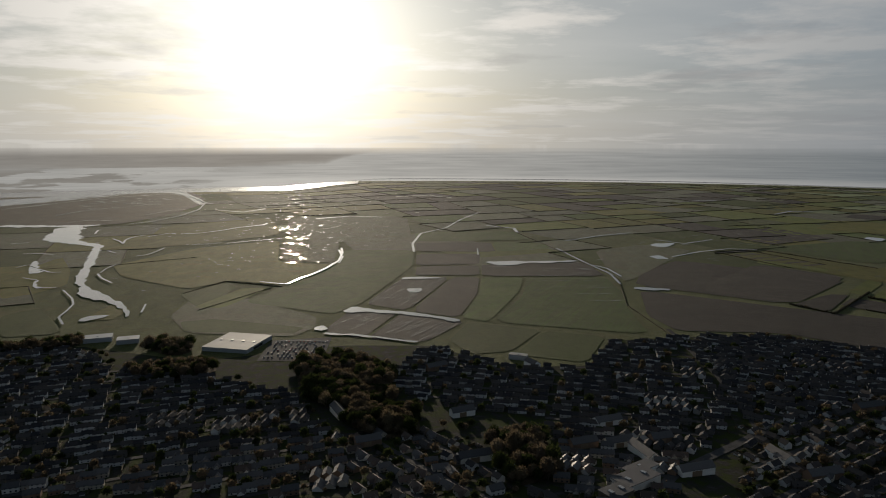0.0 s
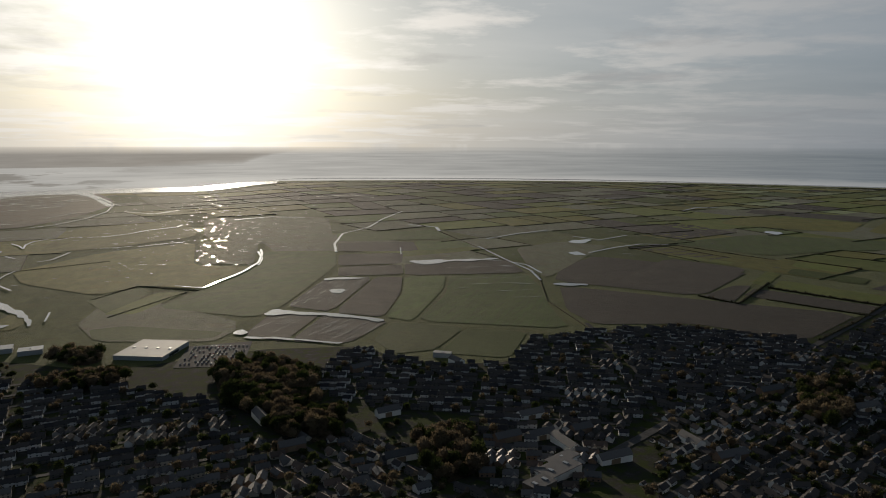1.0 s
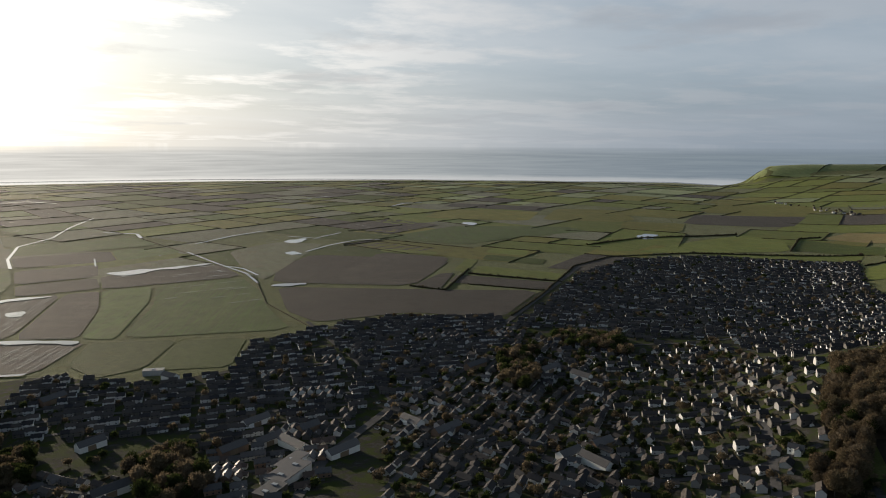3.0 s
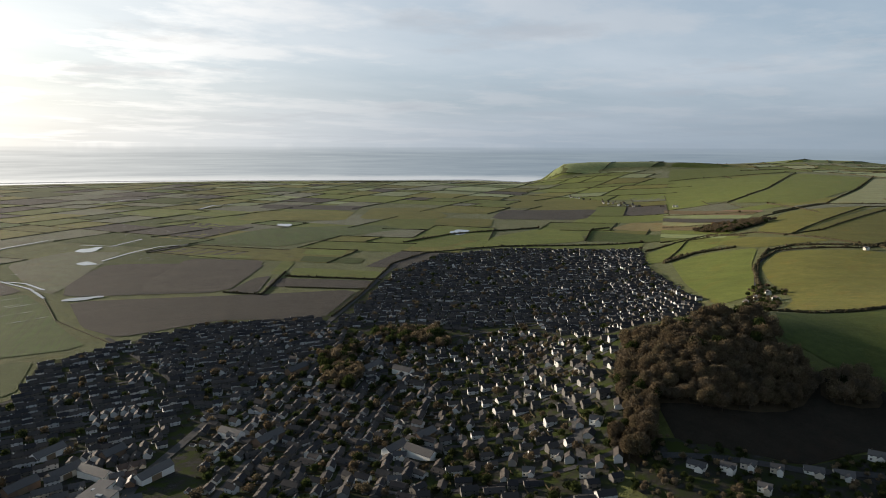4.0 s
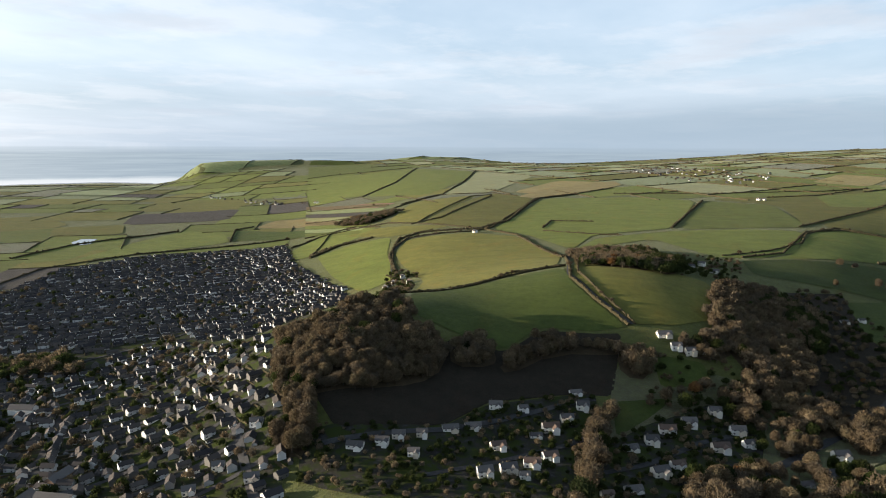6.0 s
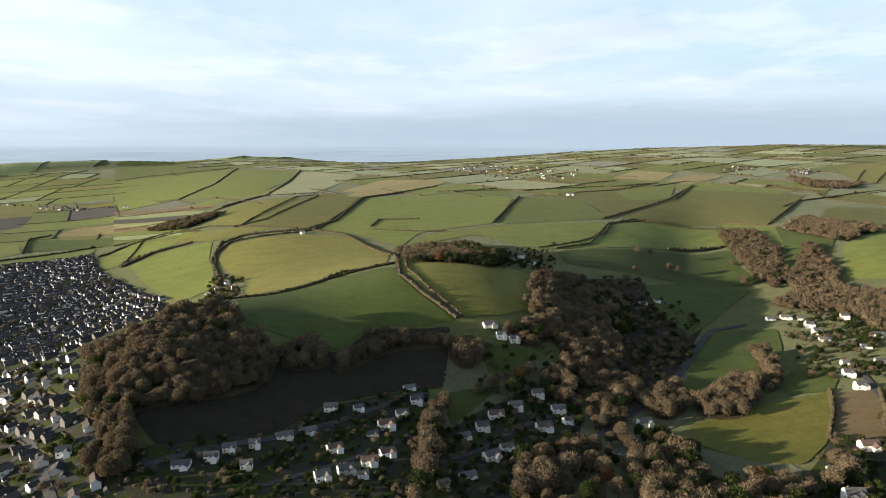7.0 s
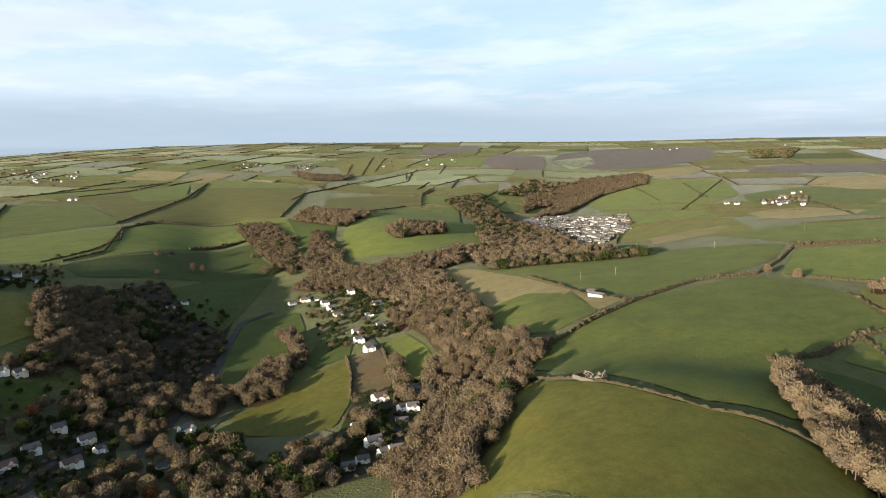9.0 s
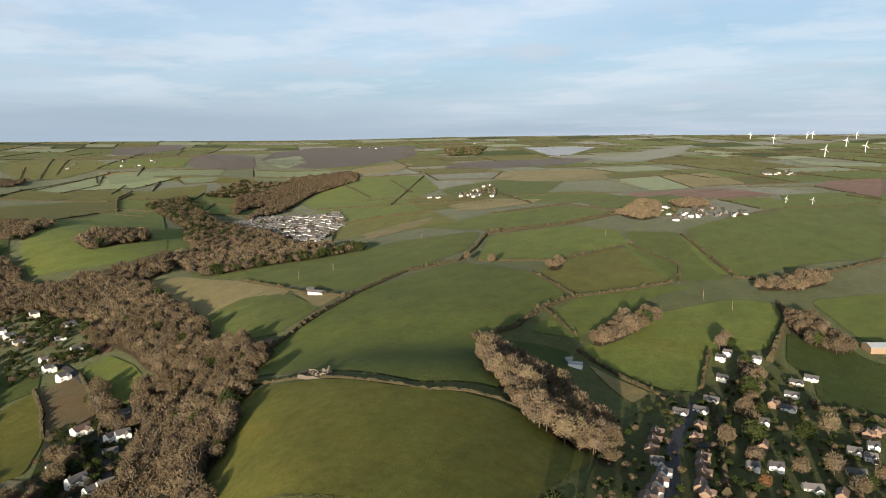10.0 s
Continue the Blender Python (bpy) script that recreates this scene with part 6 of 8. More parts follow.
# ---- ruined chapel ----
def chapel_ruin(x, y, turn):
    """Broken stone walls round a small nave; one gable still stands."""
    rng = random.Random(3)
    root = tagged(new("chapel_ruin"), "roofless ruined stone chapel on the hilltop field", "ruin")
    root.matrix_basis = pose(x, y, float(ground(x, y)) - 0.2, 0, 0, turn)
    lx, ly = 11.0, 6.0
    tops = {"gable": ((-lx / 2, -ly / 2), (-lx / 2, ly / 2), (2.6, 4.2, 6.6, 6.0, 4.6, 3.0)), "north": ((-lx / 2, ly / 2), (lx / 2, ly / 2), (3.0, 3.4, 2.6, 1.4, 2.2, 1.2, 0.8)),
            "south": ((-lx / 2, -ly / 2), (lx / 2, -ly / 2), (2.8, 3.6, 3.2, 3.4, 1.6, 1.0, 1.2)), "east": ((lx / 2, -ly / 2), (lx / 2, ly / 2), (1.1, 1.8, 2.4, 1.6, 0.8))}
    for (ax, ay), (bx, by), hs in tops.values():
        d = math.hypot(bx - ax, by - ay)
        nx, ny = -(by - ay) / d * 0.45, (bx - ax) / d * 0.45
        bm = bmesh.new()
        for k in range(len(hs)):
            f0, f1 = k / len(hs), (k + 1) / len(hs)
            h = hs[k] + rng.uniform(-0.2, 0.2)
            p0, p1 = (ax + (bx - ax) * f0, ay + (by - ay) * f0), (ax + (bx - ax) * f1, ay + (by - ay) * f1)
            low = [(p0[0] - nx, p0[1] - ny), (p1[0] - nx, p1[1] - ny), (p1[0] + nx, p1[1] + ny), (p0[0] + nx, p0[1] + ny)]
            vs = [bm.verts.new((qx, qy, -1.5)) for qx, qy in low] + [bm.verts.new((qx, qy, h + rng.uniform(-0.3, 0.3))) for qx, qy in low]
            for q in ((3, 2, 1, 0), (4, 5, 6, 7), (0, 1, 5, 4), (1, 2, 6, 5), (2, 3, 7, 6), (3, 0, 4, 7)):
                bm.faces.new([vs[i] for i in q])
        part("wall", bm, "stone_grey", root)
    bm = bmesh.new()
    for _ in range(26):
        a, r = rng.uniform(0, 6.28), rng.uniform(4, 10)
        s = rng.uniform(0.3, 0.8)
        px, py = math.cos(a) * r * 1.1, math.sin(a) * r * 0.6
        box(bm, px - s, py - s * 0.7, -0.6, px + s, py + s * 0.7, 0.3 + s * 0.5)
    part("rubble", bm, "stone_grey", root)
    for ax, ay, bx, by in ((-7, -6, 13, -6), (13, -6, 13, 6), (13, 6, -7, 6), (-7, 6, -7, -6)):
        bm = bmesh.new()
        rings = []
        wide = 0.28 if ax == bx else 0.0, 0.28 if ay == by else 0.0
        for k in range(11):
            px, py, h = ax + (bx - ax) * k / 10, ay + (by - ay) * k / 10, rng.uniform(0.7, 1.3)
            rings.append([bm.verts.new((px + wide[0] * sx, py + wide[1] * sx, z)) for sx, z in ((-1, -1.5), (-0.8, h), (0.8, h + 0.1), (1, -1.5))])
        for one, two in zip(rings, rings[1:]):
            for j in range(3):
                bm.faces.new((one[j], one[j + 1], two[j + 1], two[j]))
        bm.faces.new(rings[0]), bm.faces.new(rings[-1][::-1])
        bmesh.ops.recalc_face_normals(bm, faces=bm.faces[:])
        part("yard_wall", bm, "stone_grey", root)
    take(x, y, 10)
    return root


chapel_ruin(246, -321, 4)


# ---- wind turbines ----
def turbine_parts(hub, blade):
    root = tagged(new("wind_turbine"), "tall white three-bladed wind turbine on a far hill", "wind turbine", "wind turbines")
    v, f = [], []
    tube(v, f, (0, 0, -3), (0, 0, hub), 1.6, 0.9, 10)
    link("tower", v, f, "white_paint", root)
    bm = bmesh.new()
    box(bm, -1.6, -2.5, hub - 1.5, 1.6, 5.0, hub + 1.8)
    part("nacelle", bm, "white_paint", root)
    for k in range(3):
        a = radians(18 + 120 * k)
        v, f = [], []
        tube(v, f, (0, -3, hub), (math.sin(a) * blade * 0.25, -3, hub + math.cos(a) * blade * 0.25), 0.6, 1.1, 6)
        tube(v, f, (math.sin(a) * blade * 0.25, -3, hub + math.cos(a) * blade * 0.25), (math.sin(a) * blade, -3, hub + math.cos(a) * blade), 1.1, 0.2, 6)
        link("blade", v, f, "white_paint", root)
    return root


TURBINE = turbine_parts(33, 21)
for k, (x, y, s) in enumerate(((-131, -3248, 1.0), (-297, -3535, 1.0), (-248, -3950, 1.0), (82, -4135, 1.0), (-110, -4450, 1.0), (-82, -4450, 0.9), (214, -4450, 0.9), (-326, -4450, 0.9),
                               (0, -1607, 0.32), (-50, -1610, 0.32))):
    ob = set_down(TURBINE, pose(x, y, float(ground(x, y)), 0, 0, 200 - 12 + 9 * (k % 3)))
    ob.scale = (s, s, s)



# ---- solar farm ----
def solar_farm(corners):
    """Rows of tilted panels on a far slope."""
    xs, ys = [c[0] for c in corners], [c[1] for c in corners]
    verts, faces = [], []
    y = min(ys)
    while y < max(ys):
        x = min(xs)
        while x < max(xs):
            if inside(x, y, corners) and inside(x + 26, y, corners):
                k = len(verts)
                for px, py, up_by in ((x, y, 2.6), (x + 26, y, 2.6), (x + 26, y + 4.4, 0.8), (x, y + 4.4, 0.8)):
                    verts.append((px, py, float(ground(px, py)) + up_by))
                    verts.append((px, py, float(ground(px, py)) + up_by - 0.3))
                faces += [(k + 6, k + 4, k + 2, k), (k + 1, k + 3, k + 5, k + 7), (k, k + 2, k + 3, k + 1), (k + 2, k + 4, k + 5, k + 3), (k + 4, k + 6, k + 7, k + 5), (k + 6, k, k + 1, k + 7)]
            x += 29
        y += 8.5
    tagged(link("solar_panels", verts, faces, "solar_glass"), "pale rows of solar panels on a far slope", "solar panels", kind="stuff")


solar_farm([(1253, -3402), (872, -3561), (867, -3285), (903, -2978), (967, -2990)])


# ---- poles ----
def pole():
    root = tagged(new("utility_pole"), "thin timber pole carrying wires across a field", "pole", "utility poles")
    v, f = [], []
    tube(v, f, (0, 0, -1), (0, 0, 9), 0.22, 0.15, 6)
    link("post", v, f, "timber", root)
    bm = bmesh.new()
    box(bm, -1.1, -0.1, 8.3, 1.1, 0.1, 8.5)
    part("crossarm", bm, "timber", root)
    return root


POLE = pole()
for x, y in ((652, -685), (619, -705), (488, -601), (479, -654), (490, -895), (70, -739), (40, -711), (244, -1035), (465, -1124)):
    set_down(POLE, pose(x, y, float(ground(x, y)), 0, 0, 30))


# ---- cars ----
def car():
    root = tagged(new("car"), "small parked car on open asphalt", "car", "parked cars")
    bm = bmesh.new()
    section = [(-2.1, 0.35), (-2.1, 0.85), (-1.9, 0.98), (1.0, 1.0), (1.95, 0.82), (2.12, 0.6), (2.1, 0.35)]
    rings = []
    for y in (-0.86, 0.86):
        rings.append([bm.verts.new((x, y, z)) for x, z in section])
    bm.faces.new(rings[0]), bm.faces.new(rings[1][::-1])
    for k in range(len(section)):
        j = (k + 1) % len(section)
        bm.faces.new((rings[0][j], rings[0][k], rings[1][k], rings[1][j]))
    part("body", bm, "car_paint", root)
    bm = bmesh.new()
    low, high = [(-1.75, -0.78, 0.97), (0.95, -0.78, 1.0), (0.95, 0.78, 1.0), (-1.75, 0.78, 0.97)], [(-1.3, -0.6, 1.42), (0.2, -0.6, 1.45), (0.2, 0.6, 1.45), (-1.3, 0.6, 1.42)]
    vs = [bm.verts.new(p) for p in low + high]
    for q in ((4, 5, 6, 7), (0, 1, 5, 4), (1, 2, 6, 5), (2, 3, 7, 6), (3, 0, 4, 7)):
        bm.faces.new([vs[i] for i in q])
    part("cabin", bm, "pane", root)
    for x in (-1.3, 1.3):
        for y in (-0.8, 0.8):
            v, f = [], []
            tube(v, f, (x, y - 0.1, 0.32), (x, y + 0.1, 0.32), 0.32, 0.32, 8)
            f += [tuple(range(len(v) - 8, len(v))), tuple(range(7, -1, -1))]
            link("wheel", v, f, "rubber", root)
    return root


CAR = car()
tagged(draped("car_park", [(-212, 815), (-140, 830), (-135, 730), (-208, 730)], "asphalt", 0.35), "wide asphalt car park beside the supermarket", "car park", kind="structure")
KNOWN.append([(-212, 815), (-140, 830), (-135, 730), (-208, 730)])
CAR_RNG = random.Random(11)
for row in range(8):
    for k in range(14):
        if CAR_RNG.random() < 0.3:
            continue
        x, y = -203 + k * 4.6, 742 + row * 9.6
        if inside(x, y, KNOWN[-1]):
            set_down(CAR, pose(x, y, float(ground(x, y)) + 0.37, 0, 0, 90 + CAR_RNG.uniform(-3, 3)))
        take(x, y, 6)


# ---- roads and lanes ----
tagged(ribbon("road", [(433, 624), (504, 683), (600, 747), (773, 885)], 6, "asphalt", 0.5), "village street between house rows", "road", kind="structure")
tagged(ribbon("road", [(276, 523), (357, 576), (433, 624)], 6, "asphalt", 0.5), "village street between house rows", "road", kind="structure")
tagged(ribbon("road", [(585, 560), (653, 525), (755, 498), (902, 444)], 5, "asphalt", 0.5), "village street between house rows", "road", kind="structure")
tagged(ribbon("road", [(293, 476), (344, 434), (393, 377), (432, 312), (451, 269)], 5, "asphalt", 0.5), "village street between house rows", "road", kind="structure")
tagged(ribbon("road", [(1121, 728), (888, 586), (690, 465)], 5, "asphalt", 0.5), "village street between house rows", "road", kind="structure")
tagged(ribbon("road", [(1148, 955), (886, 763), (656, 606)], 5, "asphalt", 0.5), "village street between house rows", "road", kind="structure")
tagged(ribbon("road", [(309, 183), (376, 233), (419, 266), (460, 303)], 6, "asphalt", 0.5), "village street between house rows", "road", kind="structure")
tagged(ribbon("road", [(988, 337), (1129, 388), (1239, 400), (1269, 336), (1289, 268)], 4.5, "asphalt", 0.5), "narrow country lane between hedges", "road", kind="structure")
tagged(ribbon("road", [(1056, 72), (784, 52), (720, 20), (672, -18)], 4.5, "asphalt", 0.5), "narrow country lane between hedges", "road", kind="structure")
tagged(ribbon("road", [(348, -25), (389, -53), (438, -87), (498, -131), (550, -174), (606, -219), (686, -266), (755, -309), (779, -359)], 7, "asphalt", 0.5), "asphalt valley road through the trees", "road", kind="structure")
tagged(ribbon("road", [(319, -225), (380, -269), (476, -334), (547, -361), (601, -378)], 5, "asphalt", 0.5), "village lane past white cottages", "road", kind="structure")
tagged(ribbon("road", [(32, -271), (40, -326), (47, -377), (47, -409), (45, -463)], 7, "asphalt", 0.5), "asphalt street of the estate", "road", kind="structure")
tagged(ribbon("road", [(47, -377), (25, -396), (28, -446)], 5, "asphalt", 0.5), "asphalt street of the estate", "road", kind="structure")
tagged(ribbon("road", [(392, 187), (434, 112), (468, 74), (513, 33), (532, 12)], 6, "asphalt", 0.5), "asphalt lane at the foot of the slope", "road", kind="structure")
tagged(ribbon("road", [(371, 107), (404, 68), (443, 29), (472, 7)], 5, "asphalt", 0.5), "asphalt lane between the gardens", "road", kind="structure")
tagged(ribbon("road", [(409, 6), (436, -24), (495, -67), (514, -88)], 5, "asphalt", 0.5), "asphalt lane between the gardens", "road", kind="structure")
tagged(ribbon("road", [(106, 365), (166, 450), (262, 530), (401, 638), (535, 733), (682, 842), (915, 1016)], 8, "asphalt", 0.5), "main road through the village", "road", kind="structure")
tagged(ribbon("road", [(298, 872), (295, 807), (290, 674), (279, 603), (261, 531)], 6, "asphalt", 0.5), "road between the houses", "road", kind="structure")
tagged(ribbon("road", [(295, 825), (287, 681), (267, 557)], 7, "asphalt", 0.5), "straight road out of the village", "road", kind="structure")
tagged(ribbon("ditch", [(-67, 1553), (-76, 1681), (-62, 1881), (10, 2012), (58, 2229), (136, 2474)], 6, "still_water", 0.6), "water-filled ditch shining between fields", "ditch", kind="structure")
tagged(ribbon("ditch", [(272, 1609), (299, 1408), (321, 1280), (315, 1182)], 5, "still_water", 0.6), "water-filled ditch shining between fields", "ditch", kind="structure")
tagged(ribbon("ditch", [(315, 1735), (426, 1836), (527, 1897)], 7, "still_water", 0.6), "water-filled ditch shining between fields", "ditch", kind="structure")
tagged(ribbon("ditch", [(-245, 1578), (-222, 1480), (-218, 1399)], 5, "still_water", 0.6), "water-filled ditch shining between fields", "ditch", kind="structure")
tagged(ribbon("ditch", [(-424, 2260), (-320, 2333), (-200, 2298)], 9, "still_water", 0.6), "water-filled ditch shining between fields", "ditch", kind="structure")
tagged(ribbon("ditch", [(-870, 2576), (-737, 2489), (-688, 2624)], 9, "still_water", 0.6), "water-filled ditch shining between fields", "ditch", kind="structure")
tagged(ribbon("ditch", [(132, 2071), (211, 1999), (210, 1907)], 9, "still_water", 0.6), "water-filled ditch shining between fields", "ditch", kind="structure")
tagged(ribbon("ditch", [(-220, 3137), (-64, 3207), (41, 3074)], 10, "still_water", 0.6), "water-filled ditch shining between fields", "ditch", kind="structure")
tagged(ribbon("ditch", [(988, 2847), (1115, 2932), (1202, 2905)], 10, "still_water", 0.6), "water-filled ditch shining between fields", "ditch", kind="structure")
tagged(ribbon("ditch", [(1168, 2384), (1280, 2487), (1352, 2465)], 9, "still_water", 0.6), "water-filled ditch shining between fields", "ditch", kind="structure")
tagged(ribbon("ditch", [(509, 1484), (599, 1558), (683, 1603), (743, 1585)], 6, "still_water", 0.6), "water-filled ditch shining between fields", "ditch", kind="structure")
tagged(ribbon("ditch", [(556, 1758), (605, 1687), (705, 1760)], 5, "still_water", 0.6), "water-filled ditch shining between fields", "ditch", kind="structure")
tagged(ribbon("ditch", [(309, 1375), (329, 1335), (335, 1251)], 5, "still_water", 0.6), "water-filled ditch shining between fields", "ditch", kind="structure")
tagged(ribbon("ditch", [(83, 1607), (79, 1505)], 3, "still_water", 0.6), "water-filled ditch shining between fields", "ditch", kind="structure")

# ---- single houses ----
place_house("white", 483, 83, -82, 0.91, 0)
place_house("white", 488, 63, -64, 0.76, 1)
place_house("white", 535, 27, -65, 0.69, 2)
place_house("white", 511, 20, -78, 0.98, 1)
place_house("white", 485, 30, -69, 0.85, 0)
place_house("white", 464, 40, -68, 0.98, 3)
place_house("white", 451, 49, -69, 0.63, 2)
place_house("white", 424, 71, -61, 0.83, 3)
place_house("white", 421, 36, -62, 0.83, 3)
place_house("white", 407, 46, -78, 0.89, 3)
place_house("white", 393, 59, -63, 0.94, 0)
place_house("white", 388, 48, -73, 0.67, 1)
place_house("white", 383, 72, -62, 0.98, 1)
place_house("white", 458, -15, -63, 0.77, 2)
place_house("white", 499, -42, -80, 0.98, 3)
place_house("white", 520, -59, -78, 0.98, 0)
place_house("white", 549, -81, -80, 0.98, 1)
place_house("white", 522, -94, -81, 0.98, 0)
place_house("white", 485, -77, -75, 0.98, 3)
place_house("white", 443, -45, -68, 0.77, 3)
place_house("white", 425, -33, -60, 0.98, 0)
place_house("white", 394, -16, -65, 0.74, 2)
place_house("white", 379, -1, -62, 0.62, 3)
place_house("white", 502, -98, -65, 0.79, 1)
place_house("white", 475, -30, -75, 0.98, 1)
place_house("white", 379, -87, -80, 0.62, 2)
place_house("white", 447, -123, -67, 0.65, 2)
place_house("white", 470, -142, -68, 0.82, 2)
place_house("white", 502, -158, -72, 0.98, 0)
place_house("white", 663, -48, -72, 0.98, 2)
place_house("white", 642, -70, -68, 0.98, 1)
place_house("white", 651, -85, -62, 0.90, 2)
place_house("white", 645, -58, -76, 0.98, 1)
place_house("white", 790, -393, -90, 0.72, 2)
place_house("white", 787, -410, -101, 0.88, 2)
place_house("white", 774, -422, -107, 0.72, 2)
place_house("white", 743, -414, -92, 0.98, 1)
place_house("white", 714, -407, -91, 0.98, 1)
place_house("white", 686, -400, -106, 0.80, 2)
place_house("white", 753, -459, -105, 0.98, 1)
place_house("white", 676, -449, -92, 0.88, 2)
place_house("white", 645, -417, -100, 0.69, 2)
place_house("white", 603, -375, -97, 0.84, 2)
place_house("white", 588, -395, -105, 0.98, 1)
place_house("white", 572, -357, -100, 0.98, 1)
place_house("white", 538, -347, -90, 0.98, 1)
place_house("white", 423, -282, -91, 0.98, 3)
place_house("white", 393, -241, -95, 0.62, 1)
place_house("white", 388, -279, -88, 0.80, 1)
place_house("white", 380, -282, -111, 0.93, 1)
place_house("white", 370, -265, -111, 0.62, 2)
place_house("white", 418, -312, -107, 0.62, 2)
place_house("white", 398, -303, -94, 0.77, 1)
place_house("white", 353, -230, -92, 0.98, 0)
place_house("white", 331, -224, -92, 0.80, 0)
place_house("white", 335, -210, -102, 0.70, 0)
place_house("white", 334, -199, -111, 0.73, 0)
place_house("white", 326, -229, -108, 0.90, 1)
place_house("white", 413, 137, -77, 0.8, 0)
place_house("white", 421, 123, -73, 0.8, 1)
place_house("white", 402, 145, -80, 0.8, 0)
place_house("white", 394, 161, -83, 0.8, 2)
place_house("white", 395, 121, -78, 0.8, 1)
place_house("white", 437, 107, -68, 0.8, 2)
place_house("white", 447, 93, -67, 0.8, 2)
place_house("white", 981, -115, -111, 0.85, 0)
place_house("white", 932, -97, -101, 0.85, 1)
place_house("white", 932, -125, -90, 0.85, 2)
place_house("white", 825, -250, -77, 0.66, 2)
place_house("white", 843, -273, -79, 0.66, 0)
place_house("brick", 58, -386, -85, 0.68, 0)
place_house("brick", 57, -371, -85, 0.68, 0)
place_house("brick", 56, -355, -85, 0.68, 0)
place_house("brick", 38, -395, -88, 0.68, 0)
place_house("brick", 38, -417, -88, 0.68, 0)
place_house("brick", 31, -366, -88, 0.68, 0)
place_house("brick", 30, -353, -88, 0.68, 0)
place_house("brick", 28, -342, -89, 0.68, 0)
place_house("brick", 27, -324, -89, 0.68, 1)
place_house("brick", 24, -316, -89, 0.68, 0)
place_house("brick", -1, -486, -93, 0.68, 0)
place_house("brick", 2, -410, -93, 0.68, 1)
place_house("brick", -54, -467, -99, 0.68, 0)
place_house("brick", -35, -369, -98, 0.68, 1)
place_house("brick", -60, -474, -100, 0.68, 0)
place_house("white", 51, -438, -179, 0.68, 2)
place_house("white", 36, -474, 177, 0.68, 2)
place_house("white", 40, -450, 180, 0.68, 2)
place_house("white", 50, -341, -163, 0.68, 1)
place_house("white", 38, -566, 175, 0.68, 0)
place_house("white", 34, -580, 174, 0.68, 1)
place_house("white", 22, -569, 175, 0.68, 0)
place_house("white", 12, -576, 174, 0.68, 1)
place_house("white", 33, -521, 175, 0.68, 0)
place_house("white", 3, -450, -176, 0.68, 1)
place_house("white", 11, -430, -174, 0.68, 1)
place_house("white", 6, -375, -166, 0.68, 1)
place_house("white", -5, -384, -167, 0.68, 0)
place_house("white", -45, -436, -175, 0.68, 0)
place_house("white", -56, -451, -178, 0.68, 1)
place_house("white", -44, -408, -170, 0.68, 2)
place_house("white", -53, -433, -173, 0.68, 1)
place_house("white", -16, -541, 175, 0.68, 2)
place_house("white", -26, -556, 174, 0.68, 2)
place_house("white", -13, -514, 178, 0.68, 2)
place_house("white", -11, -486, 180, 0.68, 2)
place_house("white", -22, -370, -165, 0.68, 2)
place_house("white", 45, -326, -86, 0.72, 1)
place_house("white", 45, -312, -86, 0.72, 3)
place_house("white", 45, -297, -85, 0.72, 3)
place_house("white", 46, -286, -85, 0.72, 3)
place_house("white", 309, 341, -46, 0.85, 0)
place_house("white", 327, 331, -46, 0.85, 0)
place_house("white", 413, 244, -68, 0.85, 0)
place_house("white", 267, 443, -43, 0.85, 0)
place_house("white", 250, 473, -40, 0.85, 1)
place_house("white", 352, 213, -60, 0.85, 0)
place_house("white", 367, 246, -63, 0.85, 1)
place_house("white", 452, 332, -79, 0.85, 0)
place_house("white", 519, 348, -101, 0.85, 0)
place_house("white", 494, 310, -95, 0.85, 1)
place_house("white", 339, 249, -56, 0.85, 1)
place_house("white", 511, 693, -33, 0.85, 2)
place_house("white", 605, 251, -67, 0.85, 2)
place_house("white", 893, 397, -81, 0.85, 1)
place_house("white", 370, 544, -38, 0.85, 0)
place_house("white", 354, 361, -48, 0.85, 2)
place_house("white", 277, 311, -45, 0.85, 0)
place_house("white", 451, 529, -37, 0.85, 1)
place_house("white", 480, 460, -45, 0.85, 1)
place_house("white", 192, -1315, 177, 0.8)
place_house("white", 171, -1250, -179, 0.8, 2)
place_house("white", 169, -1346, 177, 0.8)
place_house("white", 153, -1305, 178, 0.8, 0)
place_house("white", 128, -1440, 173, 0.8, 1)
place_house("white", 85, -1393, 174, 0.8, 2)
place_house("white", 67, -1386, 175, 0.8, 2)
place_house("white", 217, -1409, 173, 0.8, 0)
place_house("white", 146, -1393, 174, 0.8)
place_house("white", 765, -1440, 153, 0.8, 2)
place_house("white", 740, -1436, 153, 0.8, 2)
place_house("white", 679, -1465, 156, 0.8, 0)
place_house("white", 709, -1563, 156, 0.8, 1)
place_house("white", 727, -1677, 158, 0.8, 1)
place_house("white", 725, -1709, 159, 0.8, 1)
place_house("white", 612, -1460, 161, 0.8, 0)
place_house("white", 656, -1478, 158, 0.8, 2)
place_house("white", 50, -2348, 146, 0.8, 2)
place_house("white", 26, -2401, 144, 0.8, 1)
place_house("white", -9, -2414, 144, 0.8, 2)
place_house("white", 689, -1454, 156, 0.8, 1)
place_house("white", 1818, -336, -127, 0.85, 0)
place_house("white", 1815, -348, -126, 0.85, 1)
place_house("white", 1268, 264, -120, 0.85, 1)
place_house("white", 2253, 1049, -135, 0.85, 1)
place_house("white", 2588, 1701, -108, 0.8)
place_house("white", 2564, 1645, -109, 0.8)
place_house("white", 2394, 1421, -105, 0.8)
place_house("white", 2376, 1390, -104, 0.8)
place_house("white", 2343, 1326, -105, 0.8)
place_house("white", 2309, 1245, -108, 0.8)
